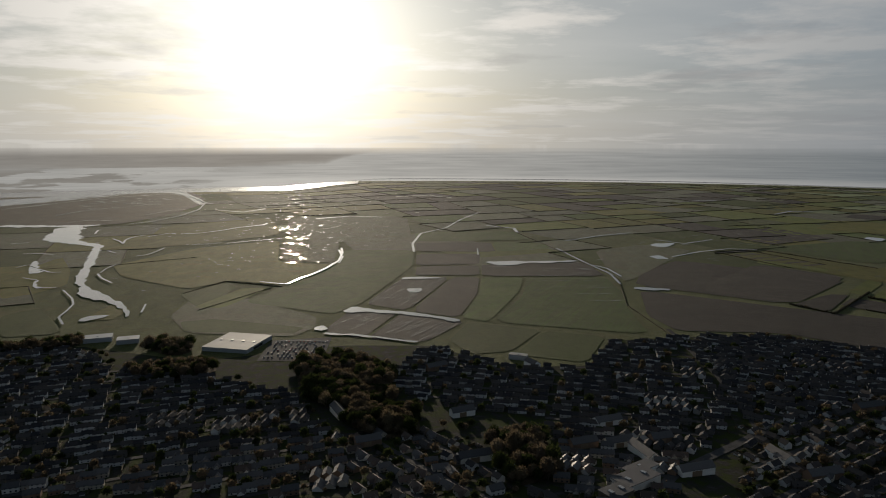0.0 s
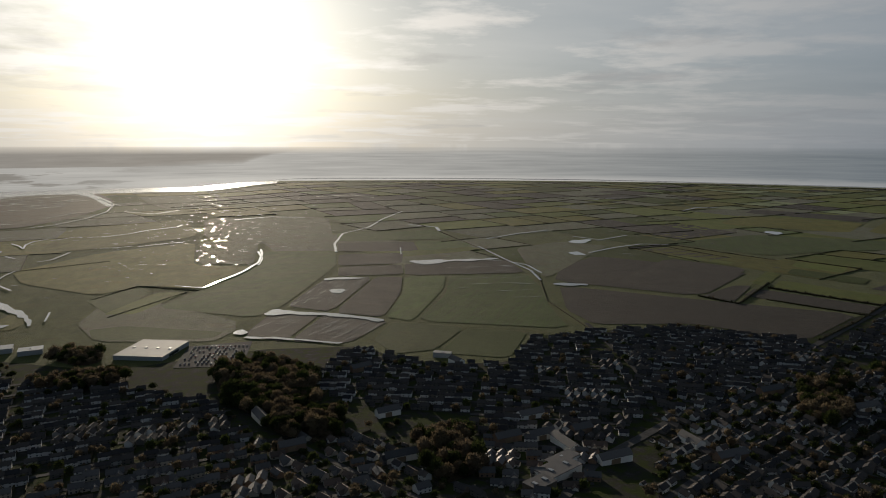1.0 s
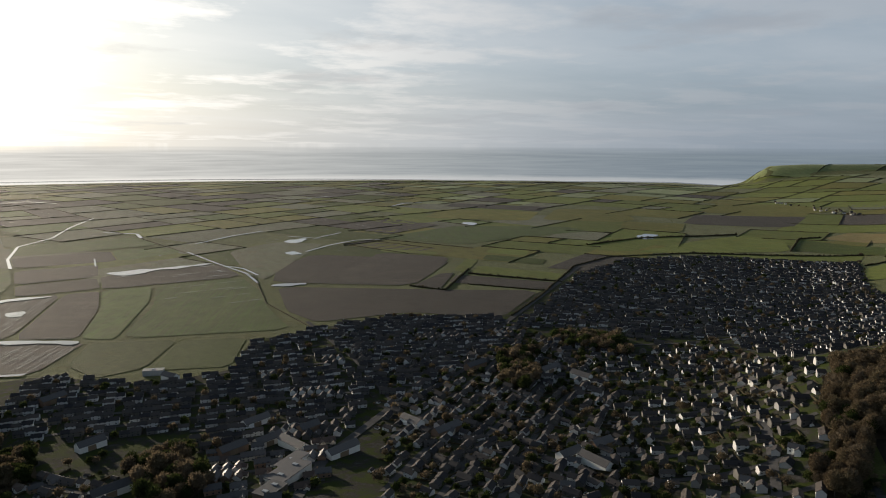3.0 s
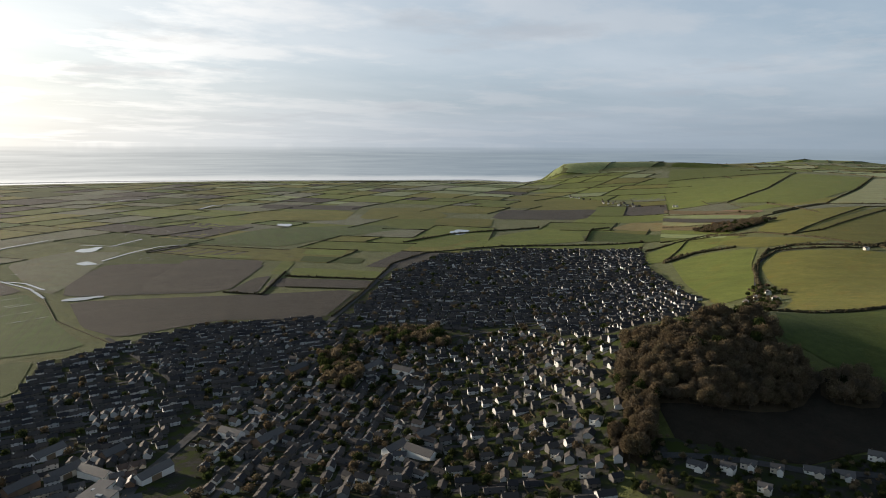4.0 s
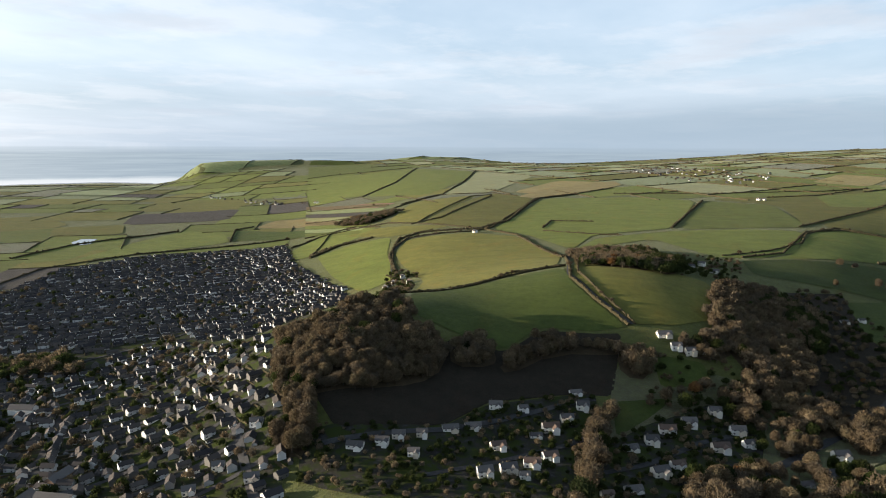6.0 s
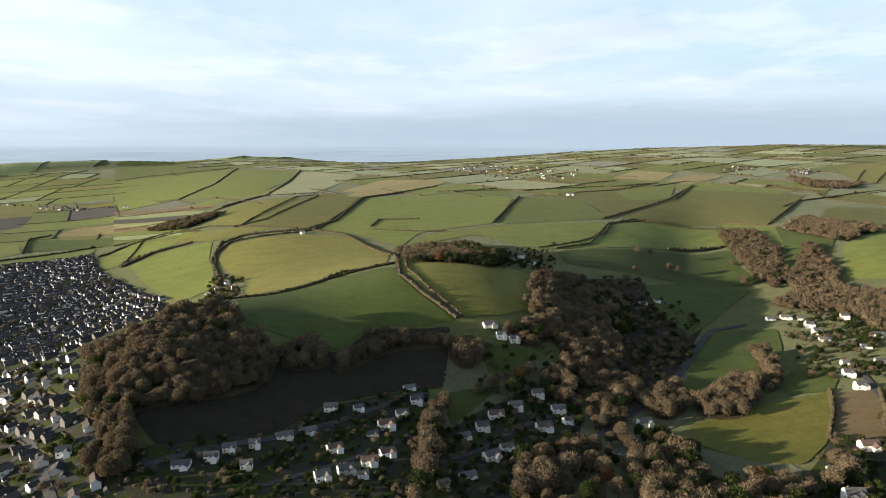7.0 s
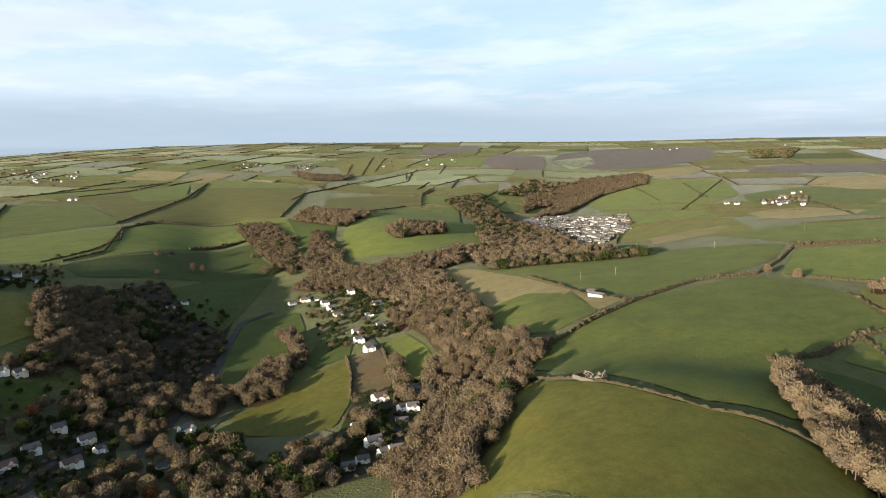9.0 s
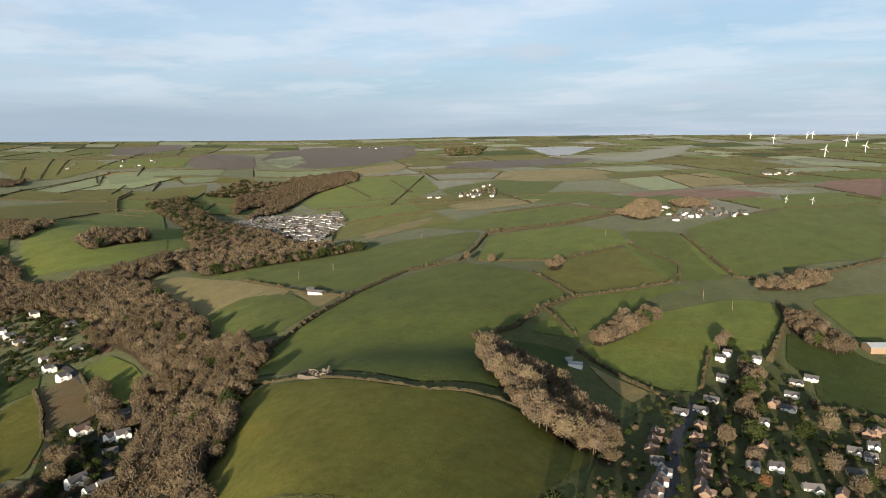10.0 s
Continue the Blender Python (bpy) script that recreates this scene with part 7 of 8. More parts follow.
place_house("white", 2269, 1067, -127, 0.8)
place_house("white", 930, 300, -137, 0.8)
place_house("white", 882, 275, -141, 0.8)
place_house("white", 898, 303, -139, 0.8, 0)
place_house("white", 871, 306, -140, 0.8)
place_house("white", 601, 219, -106, 0.8, 2)
gable_shed(172, 507, 18, 18, 9, 5.2, 3.2, "brick_red", "slate", "long brick village building with a slate roof", "building")
gable_shed(136, 497, 19, 23, 9, 5.2, 3.2, "render_white", "slate", "long white village building with a slate roof", "building")
gable_shed(150, 478, 108, 28, 9, 5.2, 3.2, "render_white", "slate", "long white village building with a slate roof", "building")
gable_shed(108, 494, 19, 22, 9, 5.2, 3.2, "brick_red", "slate", "long brick village building with a slate roof", "building")
gable_shed(177, 447, 17, 27, 9, 5.2, 3.2, "render_white", "slate", "long white village building with a slate roof", "building")
gable_shed(251, 476, 105, 21, 9, 5.2, 3.2, "render_white", "slate", "long white village building with a slate roof", "building")
gable_shed(266, 445, 14, 26, 9, 5.2, 3.2, "brick_red", "slate", "long brick village building with a slate roof", "building")
gable_shed(314, 352, 7, 20, 9, 5.2, 3.2, "render_white", "slate", "long white village building with a slate roof", "building")
gable_shed(320, 331, 96, 25, 9, 5.2, 3.2, "render_white", "slate", "long white village building with a slate roof", "building")
gable_shed(347, 354, 5, 19, 9, 5.2, 3.2, "brick_red", "slate", "long brick village building with a slate roof", "building")
gable_shed(139, 544, 20, 24, 9, 5.2, 3.2, "render_white", "slate", "long white village building with a slate roof", "building")
gable_shed(97, 709, 119, 18, 9, 5.2, 3.2, "render_white", "slate", "long white village building with a slate roof", "building")
gable_shed(-7, 698, 32, 23, 9, 5.2, 3.2, "brick_red", "slate", "long brick village building with a slate roof", "building")
gable_shed(441, 530, 13, 28, 9, 5.2, 3.2, "render_white", "slate", "long white village building with a slate roof", "building")
gable_shed(453, 494, 101, 22, 9, 5.2, 3.2, "render_white", "slate", "long white village building with a slate roof", "building")
gable_shed(384, 583, 15, 27, 9, 5.2, 3.2, "brick_red", "slate", "long brick village building with a slate roof", "building")
gable_shed(17, 564, 23, 21, 9, 5.2, 3.2, "render_white", "slate", "long white village building with a slate roof", "building")
gable_shed(-91, 566, 116, 26, 9, 5.2, 3.2, "render_white", "slate", "long white village building with a slate roof", "building")
gable_shed(-58, 496, 22, 20, 9, 5.2, 3.2, "brick_red", "slate", "long brick village building with a slate roof", "building")
gable_shed(23, 464, 18, 25, 9, 5.2, 3.2, "render_white", "slate", "long white village building with a slate roof", "building")

# ---- village ----
district("t", 18, 30, [(-307, 418), (-546, 768), (-445, 790), (-354, 711), (-271, 690), (-142, 618), (-88, 519), (-51, 397)])
district("t", -12, 30, [(-68, 687), (-16, 792), (74, 707), (161, 712), (209, 819), (280, 812), (267, 591), (180, 456), (138, 388), (77, 382), (86, 558), (-12, 586)])
district("t", -22, 30, [(291, 812), (436, 822), (525, 777), (542, 732), (464, 622), (315, 565), (285, 621)])
district("d", -49, 32, [(-50, 389), (-83, 512), (-16, 524), (28, 481), (76, 391)])
district("t", -35, 28, [(207, 801), (309, 833), (432, 840), (530, 745), (310, 553), (264, 546), (294, 792)])
district("d", 38, 32, [(250, 528), (529, 719), (509, 540), (421, 381), (294, 290), (155, 343)])
district("s", -46, 22, [(751, 874), (1047, 1031), (1237, 978), (1393, 726), (1169, 596), (926, 388), (615, 272), (607, 364), (710, 514), (650, 560), (613, 670), (596, 754)])
district("s", -46, 22, [(520, 702), (599, 762), (714, 845), (865, 961), (981, 999), (675, 681), (620, 524), (606, 632), (555, 676)])
district("d", -35, 34, [(523, 653), (561, 528), (690, 517), (570, 342), (567, 314), (501, 269), (453, 248), (392, 209), (313, 175), (264, 273), (374, 359), (398, 484)])
district("d", -74, 34, [(322, 548), (393, 493), (363, 355), (262, 276), (217, 357), (254, 474)])

# ---- woods ----
wood("bare", 8.8, [(556, 95), (613, 58), (627, -9), (615, -11), (597, 52), (541, 84)])
wood("bare", 9.9, [(618, -3), (633, -33), (583, -33), (580, -10)])
wood("bare", 9.9, [(582, -151), (595, -176), (532, -156), (484, -127), (496, -114)])
wood("dark", 9.9, [(-356, 783), (-342, 823), (-315, 807), (-290, 766), (-312, 748)])
wood("dark", 9.9, [(-571, 785), (-498, 800), (-454, 820), (-439, 799), (-481, 771), (-545, 748)])
wood("bare", 8.8, [(918, -491), (796, -539), (657, -482), (680, -457), (771, -471), (831, -441)])
wood("bare", 8.8, [(832, -112), (874, -187), (728, -179), (642, -176), (591, -138), (649, -112), (701, -91)])
wood("bare", 9.9, [(529, -210), (591, -264), (557, -271), (508, -241), (509, -211)])
wood("bare", 9.9, [(1085, -1150), (1263, -1474), (1360, -1752), (1309, -1933), (1239, -1829), (1253, -1612), (1098, -1279)])
wood("bare", 9.9, [(390, -364), (377, -393), (346, -391), (320, -338), (310, -306), (333, -309)])
wood("bare", 8.8, [(539, 297), (563, 258), (604, 243), (637, 207), (579, 175), (564, 154), (544, 136), (500, 135), (467, 160), (450, 197), (432, 230), (442, 248)])
wood("bare", 9.9, [(559, 138), (592, 114), (571, 97), (549, 98), (528, 129)])
wood("bare", 8.8, [(445, 239), (434, 209), (379, 187), (375, 205)])
wood("bare", 9.9, [(619, 69), (625, 49), (612, 48), (606, 68)])
wood("mixed", 17, [(573, -32), (589, -116), (545, -157), (484, -114), (542, -97), (537, -68), (531, -30)])
wood("mixed", 15, [(460, -100), (495, -143), (474, -182), (405, -164), (383, -112), (338, -74), (325, -47)])
wood("bare", 11.0, [(447, -352), (414, -369), (350, -314), (350, -283), (389, -293)])
wood("bare", 9.9, [(297, -218), (358, -278), (350, -314), (214, -197), (247, -183)])
wood("dark", 13.2, [(405, -243), (395, -261), (353, -231), (360, -217)])
wood("bare", 11.0, [(620, -111), (608, -175), (555, -181), (532, -154), (578, -119)])
wood("mixed", 9.9, [(469, 261), (485, 235), (450, 211), (409, 205), (425, 225)])
wood("bare", 7.7, [(494, 10), (511, -2), (455, 1), (348, 12), (349, 19), (444, 14)])
wood("bare", 8.8, [(618, -6), (632, -30), (593, -33), (580, -13)])
wood("bare", 9.9, [(658, -54), (683, -98), (665, -113), (636, -91), (638, -58)])
wood("dark", 11.0, [(594, -91), (589, -116), (531, -105), (552, -89)])
wood("dark", 9.9, [(839, -164), (834, -229), (678, -194), (734, -183)])
wood("mixed", 8.8, [(943, 55), (1063, 27), (1084, -8), (963, -72), (829, -58), (832, 35)])
wood("evergreen", 8.8, [(1071, -8), (1091, -26), (971, -89), (843, -73), (817, -50)])
wood("bare", 9.9, [(1334, -544), (1282, -593), (1081, -542), (926, -476), (911, -451), (1061, -474)])
wood("bare", 9.9, [(1280, -639), (1409, -755), (1244, -786), (1150, -749), (1068, -636)])
wood("bare", 9.9, [(893, -472), (978, -542), (993, -569), (877, -526), (845, -467)])
wood("bare", 8.8, [(958, -664), (984, -730), (982, -808), (924, -761), (923, -659)])
wood("bare", 9.9, [(866, -422), (831, -499), (798, -604), (816, -707), (730, -634), (712, -514), (755, -477), (823, -425)])
wood("bare", 9.9, [(699, -491), (692, -555), (590, -494), (540, -475), (414, -369), (437, -358), (539, -409), (592, -407)])
wood("bare", 8.8, [(663, -316), (656, -329), (565, -296), (556, -280)])
wood("bare", 9.9, [(543, -172), (579, -215), (537, -208), (503, -174)])
wood("mixed", 9.9, [(436, -127), (450, -173), (404, -168), (329, -134), (334, -104)])
wood("mixed", 11.0, [(394, -164), (391, -224), (353, -210), (319, -168), (329, -134)])
wood("mixed", 9.9, [(417, -49), (428, -62), (449, -97), (427, -101), (359, -58), (343, -37)])
wood("bare", 8.8, [(483, -332), (478, -339), (393, -288), (387, -277)])
wood("bare", 9, [(524, -207), (547, -240), (565, -280), (584, -293), (575, -252), (543, -213)])
place_tree("red", 663, -321, 0.6)
place_tree("red", 641, -317, 0.6)
place_tree("red", 608, -307, 0.7)
place_tree("red", 590, -303, 0.6)
place_tree("red", 658, -219, 0.5)
wood("bare", 8.8, [(838, -569), (703, -573), (494, -457), (401, -389), (360, -381), (331, -367), (320, -338), (318, -309), (358, -322), (435, -370), (534, -425), (657, -482)])
wood("bare", 8.8, [(318, -309), (306, -318), (260, -260), (245, -234), (234, -204), (231, -188), (251, -175), (296, -205), (339, -260), (351, -296)])
wood("bare", 7.2, [(177, -400), (173, -425), (117, -401), (81, -358), (76, -320), (89, -309), (124, -330)])
wood("bare", 7.7, [(137, -534), (126, -608), (108, -646), (99, -643), (124, -537)])
wood("bare", 7.7, [(-7, -698), (-21, -721), (-58, -641), (-49, -621), (-16, -650)])
wood("mixed", 8.8, [(23, -547), (7, -556), (6, -481), (22, -484)])
wood("bare", 9.9, [(45, -592), (31, -607), (33, -576)])
wood("bare", 8.8, [(33, -803), (-29, -903), (-58, -882), (-11, -815)])
wood("dark", 7.7, [(676, -621), (612, -729), (545, -824), (531, -796), (590, -690), (640, -618)])
wood("bare", 9.9, [(987, -675), (1016, -746), (997, -820), (923, -758), (938, -659)])
wood("dark", 11.0, [(1385, -1144), (1456, -1332), (1081, -1062), (983, -1041), (811, -844), (839, -809), (1028, -936)])
wood("bare", 9.9, [(780, -676), (871, -906), (693, -791), (618, -861), (619, -729), (694, -628)])
wood("dark", 11.0, [(1436, -1374), (1596, -1674), (1484, -1820), (1356, -1558)])
wood("mixed", 23.1, [(28, -468), (9, -492), (-12, -432), (-30, -436), (-19, -339), (11, -297)])
wood("mixed", 22.0, [(-31, -464), (-63, -466), (-71, -381), (-35, -340), (-25, -382)])
wood("bare", 8.8, [(78, -331), (72, -347), (66, -317), (71, -306)])
wood("mixed", 8.8, [(76, -242), (70, -261), (66, -233), (75, -219)])
wood("bare", 9.9, [(251, -757), (240, -811), (231, -757)])
wood("dark", 9.9, [(529, 639), (598, 611), (583, 557), (549, 516), (520, 608)])
wood("dark", 11.0, [(438, 626), (474, 592), (388, 487), (371, 515)])
wood("mixed", 9.9, [(1595, 699), (1663, 638), (1649, 534), (1512, 579)])
wood("dark", 9.9, [(-160, 703), (-118, 745), (-57, 701), (-43, 594), (-91, 565), (-138, 628)])
wood("dark", 11.0, [(-344, 706), (-284, 725), (-234, 704), (-262, 665), (-314, 666)])
wood("dark", 11.0, [(34, 509), (81, 523), (84, 441), (42, 408)])
wood("dark", 9.9, [(-98, 579), (-22, 571), (-17, 509), (-65, 516)])
wood("bare", 10.5, [(1405, -1469), (1403, -1586), (1531, -1877), (1401, -2031), (1325, -1962), (1319, -1725), (1238, -1419), (1223, -1316), (1143, -1178)])
wood("bare", 10.5, [(1035, -1046), (887, -1014), (694, -845), (766, -771), (826, -759), (978, -889)])
wood("bare", 9.5, [(946, -491), (1091, -594), (1059, -594), (965, -550), (923, -554), (874, -492), (894, -469)])
wood("dark", 12, [(1599, -3199), (1466, -3411), (1300, -2925), (1419, -2838)])
wood("bare", 12, [(2256, -1139), (2125, -1173), (2025, -1252), (1934, -1142), (1999, -1067)])
wood("bare", 11, [(281, -1269), (277, -1460), (237, -1460), (200, -1273), (227, -1206)])
wood("bare", 11, [(221, -1469), (166, -1576), (134, -1478), (180, -1413)])
wood("bare", 11, [(1034, 77), (1087, 27), (1091, -45), (981, -49), (927, 24)])
scrub(11, [(889, -196), (943, -280), (794, -262), (724, -278), (637, -243), (581, -200), (561, -164), (663, -171), (747, -173)], 0.3, 0.75, 0.3)
scrub(13, [(846, -229), (863, -312), (781, -305), (643, -226), (588, -183), (626, -177)], 0.3, 0.7)
scrub(7, [(384, 196), (411, 195), (438, 113), (488, 89), (528, 34), (542, 11), (454, 5), (310, 22), (349, 180)], 0.2, 0.5)
scrub(7, [(454, 3), (507, -28), (567, -81), (551, -119), (459, -99), (363, -39), (308, 5)], 0.2, 0.55)
scrub(7, [(324, -168), (416, -246), (448, -272), (436, -305), (418, -327), (371, -296), (301, -221)], 0.2, 0.55)
scrub(9, [(82, -377), (64, -469), (45, -494), (-5, -573), (-27, -513), (-67, -497), (-103, -481), (-78, -343), (64, -224)], 0.15, 0.42)
scrub(7, [(347, -361), (355, -408), (324, -365), (311, -327)], 0.15, 0.35)
scrub(9, [(810, -411), (792, -470), (683, -481), (546, -388), (575, -323)], 0.25, 0.7)
scrub(11, [(627, -35), (646, -150), (552, -129), (538, -30)], 0.25, 0.7)
scrub(8, [(1015, 354), (944, 282), (691, 219), (640, 233)], 0.25, 0.6)
scrub(12, [(1063, -97), (1046, -176), (889, -150), (838, -76)], 0.3, 0.7)
scrub(17, [(523, 653), (561, 528), (690, 517), (570, 342), (567, 314), (506, 303), (451, 280), (385, 229), (306, 192), (264, 273), (374, 359), (398, 484)], 0.25, 0.75)
scrub(17, [(250, 528), (529, 719), (509, 540), (421, 381), (294, 290), (155, 343)], 0.25, 0.7)
scrub(19, [(-307, 418), (-546, 768), (-445, 790), (-271, 690), (-99, 618), (54, 531), (145, 389)], 0.25, 0.7)

place_tree("bare", 1090, -316, 1)
place_tree("bare", 1097, -340, 0.9)
place_tree("bare", 1012, -344, 1.1)
place_tree("bare", 1012, -356, 1)
place_tree("bare", 1058, -459, 0.9)
place_tree("bare", 946, -432, 1.1)
place_tree("bare", 968, -452, 0.9)
place_tree("bare", 971, -280, 0.8)
place_tree("bare", 311, -743, 0.9)
place_tree("bare", 344, -746, 0.9)
place_tree("bare", 37, -600, 1.2)
place_tree("bare", 72, -332, 1.1)
place_tree("bare", 966, -433, 0.9)
place_tree("bare", 953, -436, 0.9)

tagged(joined("hedgerow_trees", (CROWNS["bare"], "bark"), SHRUBS["bare"], HEDGE_TREES, True), "leafless bushes and small trees along the hedges", "trees", kind="stuff")

# ---- far hamlets ----
hamlet(60, [(2950, -27), (3319, -194), (2941, -417), (2670, -538), (2246, -415), (2373, -217)])
hamlet(14, [(2506, -1205), (2540, -1326), (2363, -1367), (2336, -1222)])
hamlet(10, [(2650, -1045), (2677, -1201), (2521, -1155), (2537, -1024)])
hamlet(16, [(221, -1372), (196, -1453), (58, -1444), (63, -1351), (179, -1264)])
hamlet(12, [(733, -1499), (715, -1706), (613, -1497), (665, -1419)])
hamlet(8, [(81, -2438), (-26, -2524), (-25, -2320), (67, -2285)])
hamlet(14, [(2664, 1767), (2403, 1296), (2271, 1063), (2256, 1240), (2517, 1639)])
hamlet(10, [(2460, -1639), (2228, -1963), (1921, -1689), (2167, -1461)])
hamlet(10, [(2537, -3565), (1572, -4017), (1358, -3472), (2193, -3188)])

# ---- far village in the valley ----
district("s", 20, 16, [(1062, -1062), (1100, -1231), (905, -1265), (785, -1120), (702, -930), (800, -922)], "village_render", "pale_slate")

# ---- patchwork of distant land ----
mosaic((-40, -13), (1250, 3950), 330, ["rough_ground", "grass_olive", "rough_ground", "grass_deep"], (1.6, 0.5), 24)
mosaic((-13, 26), (1250, 4440), 250, PLAIN, (2.0, 1.0), 24)
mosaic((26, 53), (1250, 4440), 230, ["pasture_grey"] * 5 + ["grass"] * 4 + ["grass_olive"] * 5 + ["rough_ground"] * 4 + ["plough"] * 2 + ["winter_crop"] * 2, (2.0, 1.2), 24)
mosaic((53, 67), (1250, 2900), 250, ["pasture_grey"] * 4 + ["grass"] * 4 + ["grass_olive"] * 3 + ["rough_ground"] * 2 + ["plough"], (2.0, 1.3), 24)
mosaic((53, 67), (2900, 4800), 300, ["grass", "grass_olive", "pasture_grey", "grass"], (2.4, 1.6), 12)
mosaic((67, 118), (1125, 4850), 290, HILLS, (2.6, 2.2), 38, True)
mosaic((118, 196), (1125, 4850), 300, ["grass"] * 6 + ["grass_olive"] * 5 + ["pasture_grey"] * 4 + ["rough_ground"] * 3 + ["grass_deep"] * 2, (2.6, 2.2), 38, True)


# ---- the river, its creeks and the wet flats ----
pool("still_water", [(-1363, 2074), (-1199, 2061), (-1103, 2076), (-1041, 2092), (-1081, 2033), (-1225, 2017), (-1326, 2017)])
pool("still_water", [(-1150, 1990), (-1105, 2047), (-1066, 2005), (-1027, 1899), (-956, 1782), (-931, 1719), (-841, 1659), (-814, 1595), (-862, 1640), (-1026, 1718), (-1060, 1782), (-1103, 1898)])
pool("still_water", [(-844, 1621), (-825, 1621), (-775, 1502), (-712, 1358), (-663, 1238), (-633, 1175), (-594, 1127), (-561, 1099), (-518, 1049), (-477, 1002), (-460, 973), (-450, 939), (-451, 928), (-467, 973), (-501, 1014), (-532, 1041), (-571, 1058), (-605, 1100), (-619, 1137), (-662, 1195), (-696, 1271), (-742, 1384), (-801, 1517)])
pool("still_water", [(-866, 1411), (-860, 1425), (-824, 1357), (-795, 1319), (-775, 1307), (-781, 1277), (-800, 1283), (-826, 1338)])
pool("still_water", [(-744, 1211), (-735, 1216), (-723, 1185), (-701, 1155), (-679, 1141), (-696, 1137), (-716, 1160)])
pool("still_water", [(-514, 926), (-505, 946), (-475, 952), (-482, 933), (-501, 907)])
tagged(ribbon("creek", [(-948, 1510), (-914, 1518), (-873, 1502)], 4, "still_water", 1.5), "narrow winding creek of shining water", "creek", kind="structure")
tagged(ribbon("creek", [(-797, 1319), (-754, 1283), (-738, 1289)], 4, "still_water", 1.5), "narrow winding creek of shining water", "creek", kind="structure")
tagged(ribbon("creek", [(-854, 1338), (-851, 1371), (-821, 1344)], 3, "still_water", 1.5), "narrow winding creek of shining water", "creek", kind="structure")
tagged(ribbon("creek", [(-777, 1232), (-751, 1216), (-738, 1211)], 3, "still_water", 1.5), "narrow winding creek of shining water", "creek", kind="structure")
tagged(ribbon("creek", [(-697, 1146), (-673, 1141), (-666, 1146)], 3, "still_water", 1.5), "narrow winding creek of shining water", "creek", kind="structure")
tagged(ribbon("creek", [(-1073, 1668), (-1051, 1678), (-1045, 1697)], 4, "still_water", 1.5), "narrow winding creek of shining water", "creek", kind="structure")
tagged(ribbon("creek", [(-642, 1123), (-591, 1057), (-568, 1018), (-554, 974), (-545, 936), (-516, 895)], 3.2, "still_water", 1.5), "narrow winding creek of shining water", "creek", kind="structure")
tagged(ribbon("creek", [(-659, 1272), (-629, 1227), (-590, 1185)], 4, "still_water", 1.5), "narrow winding creek of shining water", "creek", kind="structure")
tagged(ribbon("creek", [(-963, 1862), (-993, 1937), (-992, 1951)], 5, "still_water", 1.5), "narrow winding creek of shining water", "creek", kind="structure")
tagged(ribbon("creek", [(-865, 1761), (-827, 1719), (-795, 1669), (-822, 1739), (-829, 1794), (-813, 1840)], 4.5, "still_water", 1.5), "narrow winding creek of shining water", "creek", kind="structure")
tagged(ribbon("creek", [(-781, 1559), (-745, 1526)], 4, "still_water", 1.5), "narrow winding creek of shining water", "creek", kind="structure")
tagged(ribbon("creek", [(-679, 1479), (-661, 1502), (-665, 1603)], 4, "still_water", 1.5), "narrow winding creek of shining water", "creek", kind="structure")
tagged(ribbon("creek", [(-659, 1283), (-670, 1332), (-671, 1371)], 3, "still_water", 1.5), "narrow winding creek of shining water", "creek", kind="structure")
tagged(ribbon("creek", [(-439, 962), (-456, 1016)], 3, "still_water", 1.5), "narrow winding creek of shining water", "creek", kind="structure")
tagged(ribbon("creek", [(-792, 1805), (-762, 1876), (-739, 1864)], 4, "still_water", 1.5), "narrow winding creek of shining water", "creek", kind="structure")
tagged(ribbon("creek", [(-726, 1864), (-681, 1877), (-644, 1927), (-613, 2008), (-554, 2080), (-552, 2126)], 6, "still_water", 1.5), "narrow winding creek of shining water", "creek", kind="structure")
tagged(ribbon("creek", [(-543, 1679), (-498, 1720), (-448, 1752)], 4, "still_water", 1.5), "narrow winding creek of shining water", "creek", kind="structure")
tagged(ribbon("creek", [(-620, 1659), (-582, 1669), (-557, 1690)], 4, "still_water", 1.5), "narrow winding creek of shining water", "creek", kind="structure")
tagged(ribbon("creek", [(-243, 1605), (-230, 1536), (-221, 1420), (-226, 1391)], 5, "still_water", 1.5), "narrow winding creek of shining water", "creek", kind="structure")
tagged(ribbon("creek", [(-226, 1391), (-234, 1326), (-247, 1272), (-262, 1227), (-275, 1174)], 6.5, "still_water", 1.5), "narrow winding creek of shining water", "creek", kind="structure")
tagged(ribbon("creek", [(-275, 1174), (-294, 1179), (-328, 1195)], 2.5, "still_water", 1.5), "narrow winding creek of shining water", "creek", kind="structure")
tagged(ribbon("creek", [(-972, 2093), (-934, 2171), (-911, 2347), (-929, 2575), (-1010, 2883), (-1157, 3164), (-1382, 3431)], 7, "tidal_water", 2.0), "narrow winding creek of shining water", "creek", kind="structure")
tagged(ribbon("creek", [(-1382, 3431), (-1481, 3270), (-1575, 3129), (-1618, 2878), (-1641, 2716)], 11, "tidal_water", 2.0), "narrow winding creek of shining water", "creek", kind="structure")
tagged(ribbon("creek", [(-1067, 2971), (-967, 2826)], 7, "tidal_water", 2.0), "narrow winding creek of shining water", "creek", kind="structure")
tagged(ribbon("creek", [(-1223, 3347), (-1176, 3429)], 6, "tidal_water", 2.0), "narrow winding creek of shining water", "creek", kind="structure")
tagged(ribbon("creek", [(-1683, 2571), (-1656, 2665), (-1633, 2821)], 9, "tidal_water", 2.0), "narrow winding creek of shining water", "creek", kind="structure")
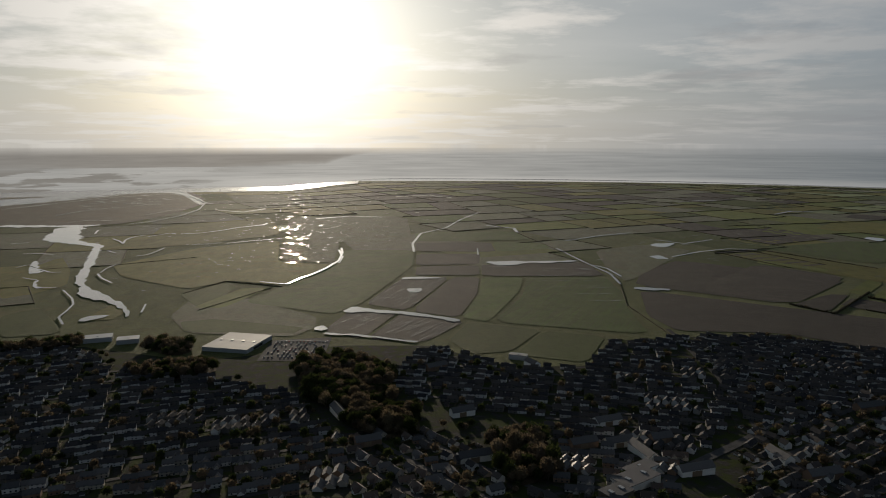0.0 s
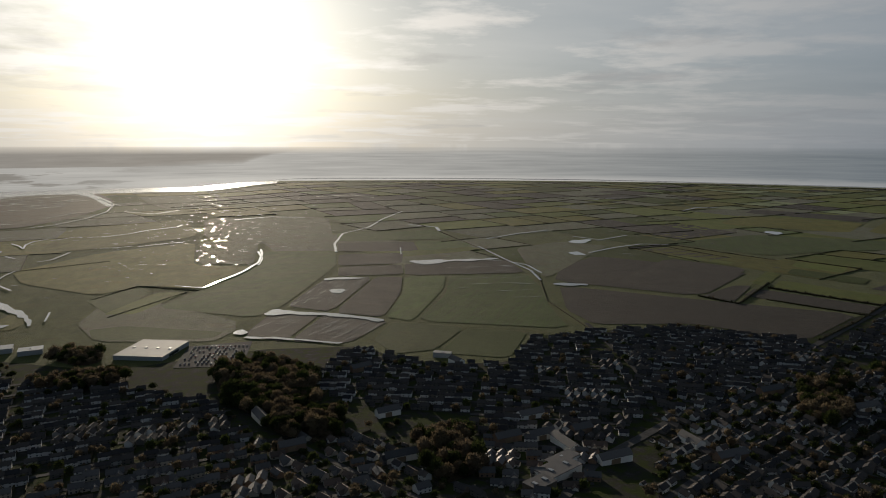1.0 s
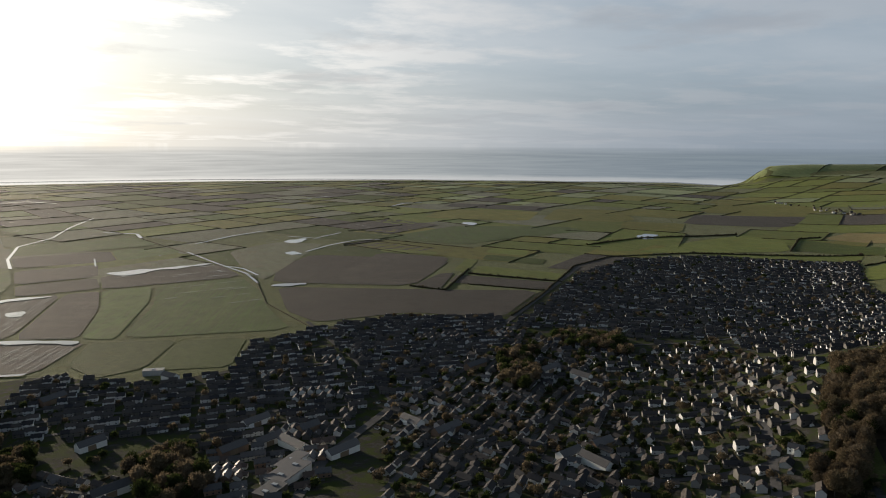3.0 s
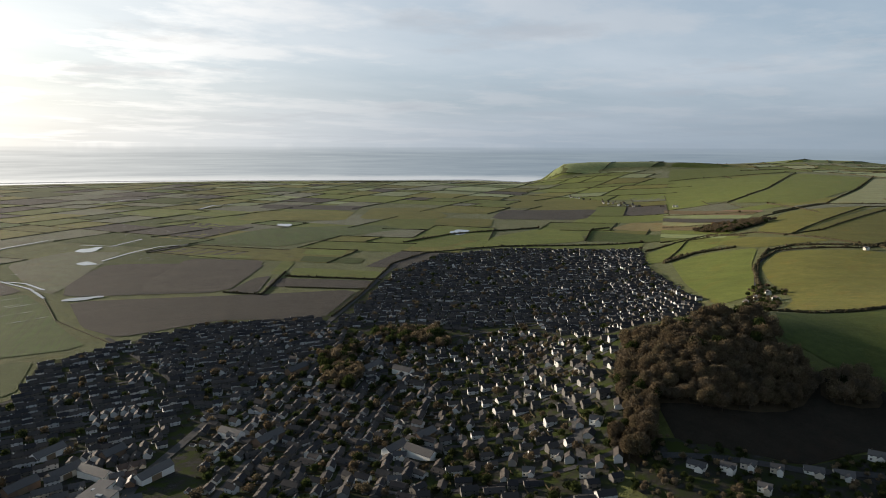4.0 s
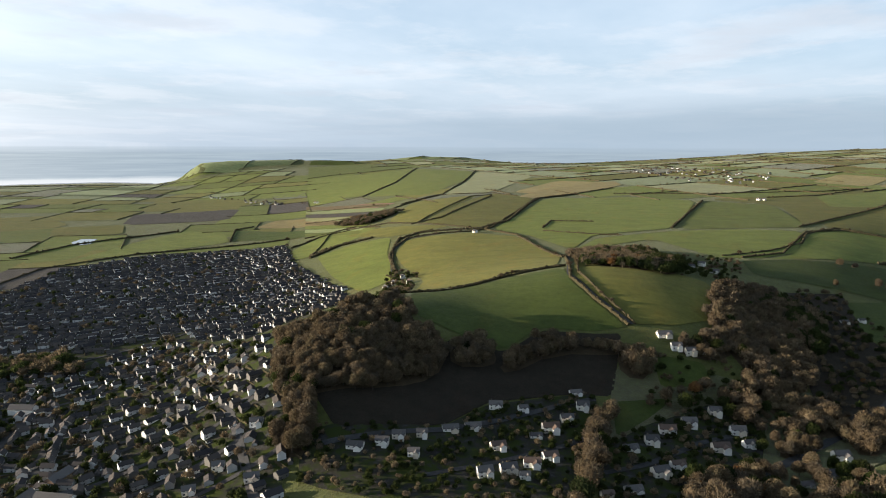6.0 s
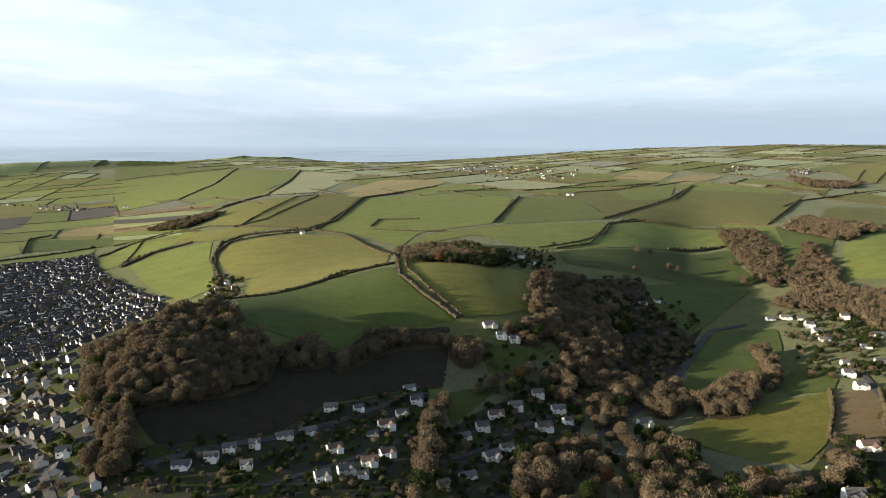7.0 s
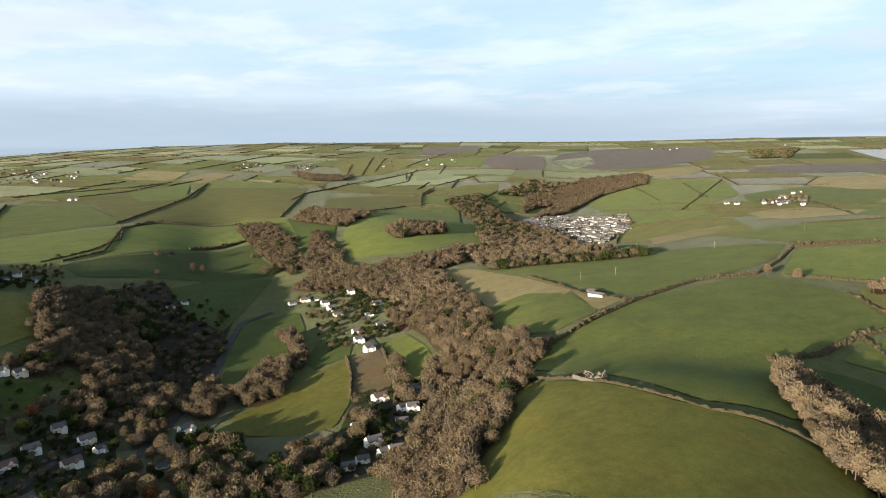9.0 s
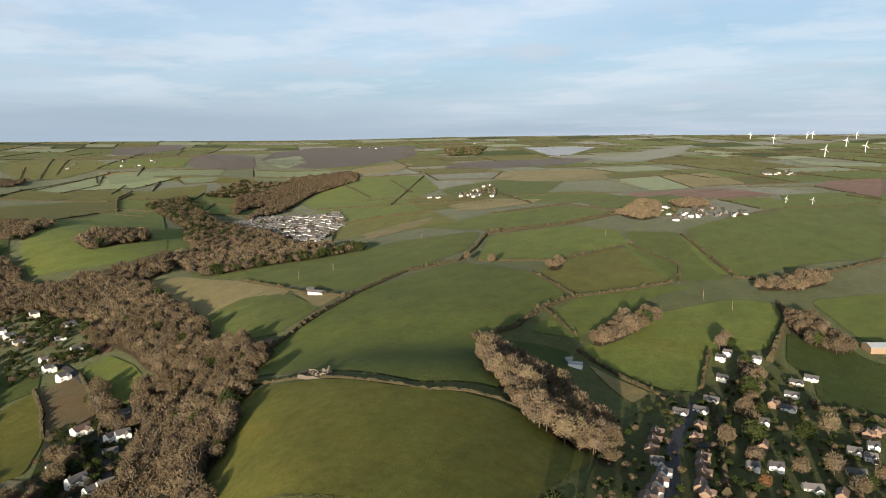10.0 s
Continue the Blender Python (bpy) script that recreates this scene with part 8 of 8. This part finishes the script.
tagged(ribbon("creek", [(-1344, 2343), (-1339, 2527), (-1300, 2620)], 7, "tidal_water", 2.0), "narrow winding creek of shining water", "creek", kind="structure")
tagged(ribbon("creek", [(-1188, 2136), (-1151, 2203), (-1069, 2186)], 7, "tidal_water", 2.0), "narrow winding creek of shining water", "creek", kind="structure")
tagged(ribbon("creek", [(-1046, 2365), (-1023, 2531), (-977, 2576)], 6, "tidal_water", 2.0), "narrow winding creek of shining water", "creek", kind="structure")


def shallows(count, seed, middle, spread, size, words):
    """Shallow water lying in streaks on a wet flat, with ragged outlines."""
    rng = random.Random(seed)
    verts, faces = [], []
    for _ in range(count):
        x, y = rng.gauss(middle[0], spread[0]), rng.gauss(middle[1], spread[1])
        half, deep = rng.uniform(0.4, 1.3) * size, rng.uniform(0.15, 0.5) * size
        base, n = len(verts), 14
        for k in range(n):
            a = 2 * math.pi * k / n
            f = rng.uniform(0.35, 1.25)
            u, v = math.cos(a) * half * f, math.sin(a) * deep * f + 0.25 * half * math.cos(2 * a)
            verts.append((x + u, y + v, float(ground(x, y)) + 2.2))
        faces.append(tuple(range(base, base + n)))
    tagged(link("shallow_pools", verts, faces, "tidal_water"), words, "water", kind="stuff")


shallows(46, 4, (-1357, 2937), (150, 170), 26, "shallow tidal pools streaking a wet mudflat")
shallows(70, 9, (-399, 1960), (110, 240), 6, "small flood pools scattered over wet meadows")
shallows(40, 12, (-330, 2700), (170, 260), 12, "small flood pools scattered over wet meadows")
shallows(30, 15, (-470, 1450), (60, 120), 5, "small flood pools scattered over wet meadows")
pool("still_water", [(-172, 880), (-159, 889), (-151, 874), (-158, 862), (-166, 863), (-173, 868)])
pool("still_water", [(-147, 970), (-138, 1000), (-123, 1000), (-104, 981), (-53, 971), (5, 936), (30, 917), (22, 907), (-35, 943), (-94, 964), (-119, 970), (-139, 960)])
pool("still_water", [(-153, 851), (-127, 848), (-96, 839), (-59, 821), (-27, 805), (-34, 802), (-73, 821), (-118, 837), (-151, 843)])
pool("still_water", [(-80, 1237), (-51, 1244), (7, 1238), (-9, 1226), (-46, 1227), (-74, 1216)])
pool("still_water", [(89, 1414), (140, 1421), (248, 1422), (287, 1437), (292, 1416), (209, 1401), (173, 1400), (140, 1366), (112, 1373), (92, 1393)])


# ---- flood water on the plain ----
def glints():
    rng = random.Random(23)
    verts, faces = [], []
    for _ in range(1000):
        az, r = radians(rng.gauss(-13, 8)), rng.uniform(1312, 4100)
        if rng.random() < 0.3:
            az, r = radians(rng.gauss(19, 6)), rng.uniform(1438, 2625)
        x, y = r * math.sin(az), r * math.cos(az)
        if any(inside(x, y, k) for k in KNOWN if min(math.hypot(*c) for c in k) < 1300):
            continue
        turn, half, thin = rng.gauss(0.1, 0.45), rng.uniform(3, 13) * (0.5 + r / 5000), rng.uniform(0.4, 1.3) * (0.4 + r / 2800)
        n, base = 10, len(verts)
        z = float(ground(x, y)) + 0.3
        for k in range(n):
            a = 2 * math.pi * k / n
            f = rng.uniform(0.6, 1.2)
            u, v = math.cos(a) * half * f, math.sin(a) * thin * f
            verts.append((x + u * math.cos(turn) - v * math.sin(turn), y + u * math.sin(turn) + v * math.cos(turn), z))
        faces.append(tuple(range(base, base + n)))
    tagged(link("flood_pools", verts, faces, "still_water"), "many small flood pools glinting on the marsh", "water", kind="stuff")


glints()


def wet_furrows(corners, turn, spacing, width, share):
    """Thin lines of water standing between the ridges of a ploughed field."""
    rng = random.Random(len(corners) + int(corners[0][0]))
    a = radians(turn)
    ux, uy, vx, vy = math.cos(a), math.sin(a), -math.sin(a), math.cos(a)
    us, vs = [x * ux + y * uy for x, y in corners], [x * vx + y * vy for x, y in corners]
    verts, faces = [], []
    v = min(vs)
    while v < max(vs):
        u = min(us)
        while u < max(us):
            length = rng.uniform(18, 70)
            ends = [((u + d) * ux + v * vx, (u + d) * uy + v * vy) for d in (0, length)]
            if rng.random() < share and all(inside(*p, corners) for p in ends):
                base, wd = len(verts), width * rng.uniform(0.3, 1.0)
                for du, dv in ((0, -0.1), (length * 0.5, -wd), (length, -0.1), (length, 0.1), (length * 0.4, wd), (0, 0.1)):
                    px, py = (u + du) * ux + (v + dv) * vx, (u + du) * uy + (v + dv) * vy
                    verts.append((px, py, float(ground(px, py)) + 0.75))
                faces.append(tuple(range(base, base + 6)))
            u += length + rng.uniform(-2, 8)
        v += spacing * rng.uniform(0.7, 1.3)
    tagged(link("wet_furrows", verts, faces, "still_water"), "lines of rain water standing in plough furrows", "water", kind="stuff")


wet_furrows([(-60, 968), (32, 916), (-22, 808), (-95, 824)], 62, 3.2, 0.42, 0.75)
wet_furrows([(-158, 862), (-135, 992), (-65, 968), (-102, 824)], 62, 3.2, 0.36, 0.5)
wet_furrows([(-121, 1024), (-72, 1242), (14, 1242), (-51, 978)], 72, 3.4, 0.42, 0.6)
wet_furrows([(80, 1385), (300, 1414), (306, 1256), (74, 1254)], 5, 18, 1.6, 0.3)
wet_furrows([(155, 1238), (304, 1244), (299, 1100), (278, 998), (129, 1076)], 3, 16, 1.2, 0.35)


# ---- beach ----
def beach():
    """Wet sand between the low land and the waterline."""
    verts, faces = [], []
    for k in range(520):
        az = -41 + k * 0.18
        for r in (shore(az) - (60 if az > -7 else 380) - 30 * noise.noise((az * 0.4, 1.0, 5.0)), shore(az) - 35, shore(az) + 12):
            x, y = r * math.sin(radians(az)), r * math.cos(radians(az))
            verts.append((x, y, max(float(ground(x, y)), sea_height(az, r)) + 0.6))
        if k:
            b = 3 * k
            faces += [(b - 3, b, b + 1, b - 2), (b - 2, b + 1, b + 2, b - 1)]
    tagged(link("beach", verts, faces, "wet_sand", smooth=True), "long pale beach of wet sand", "beach", kind="structure")


beach()
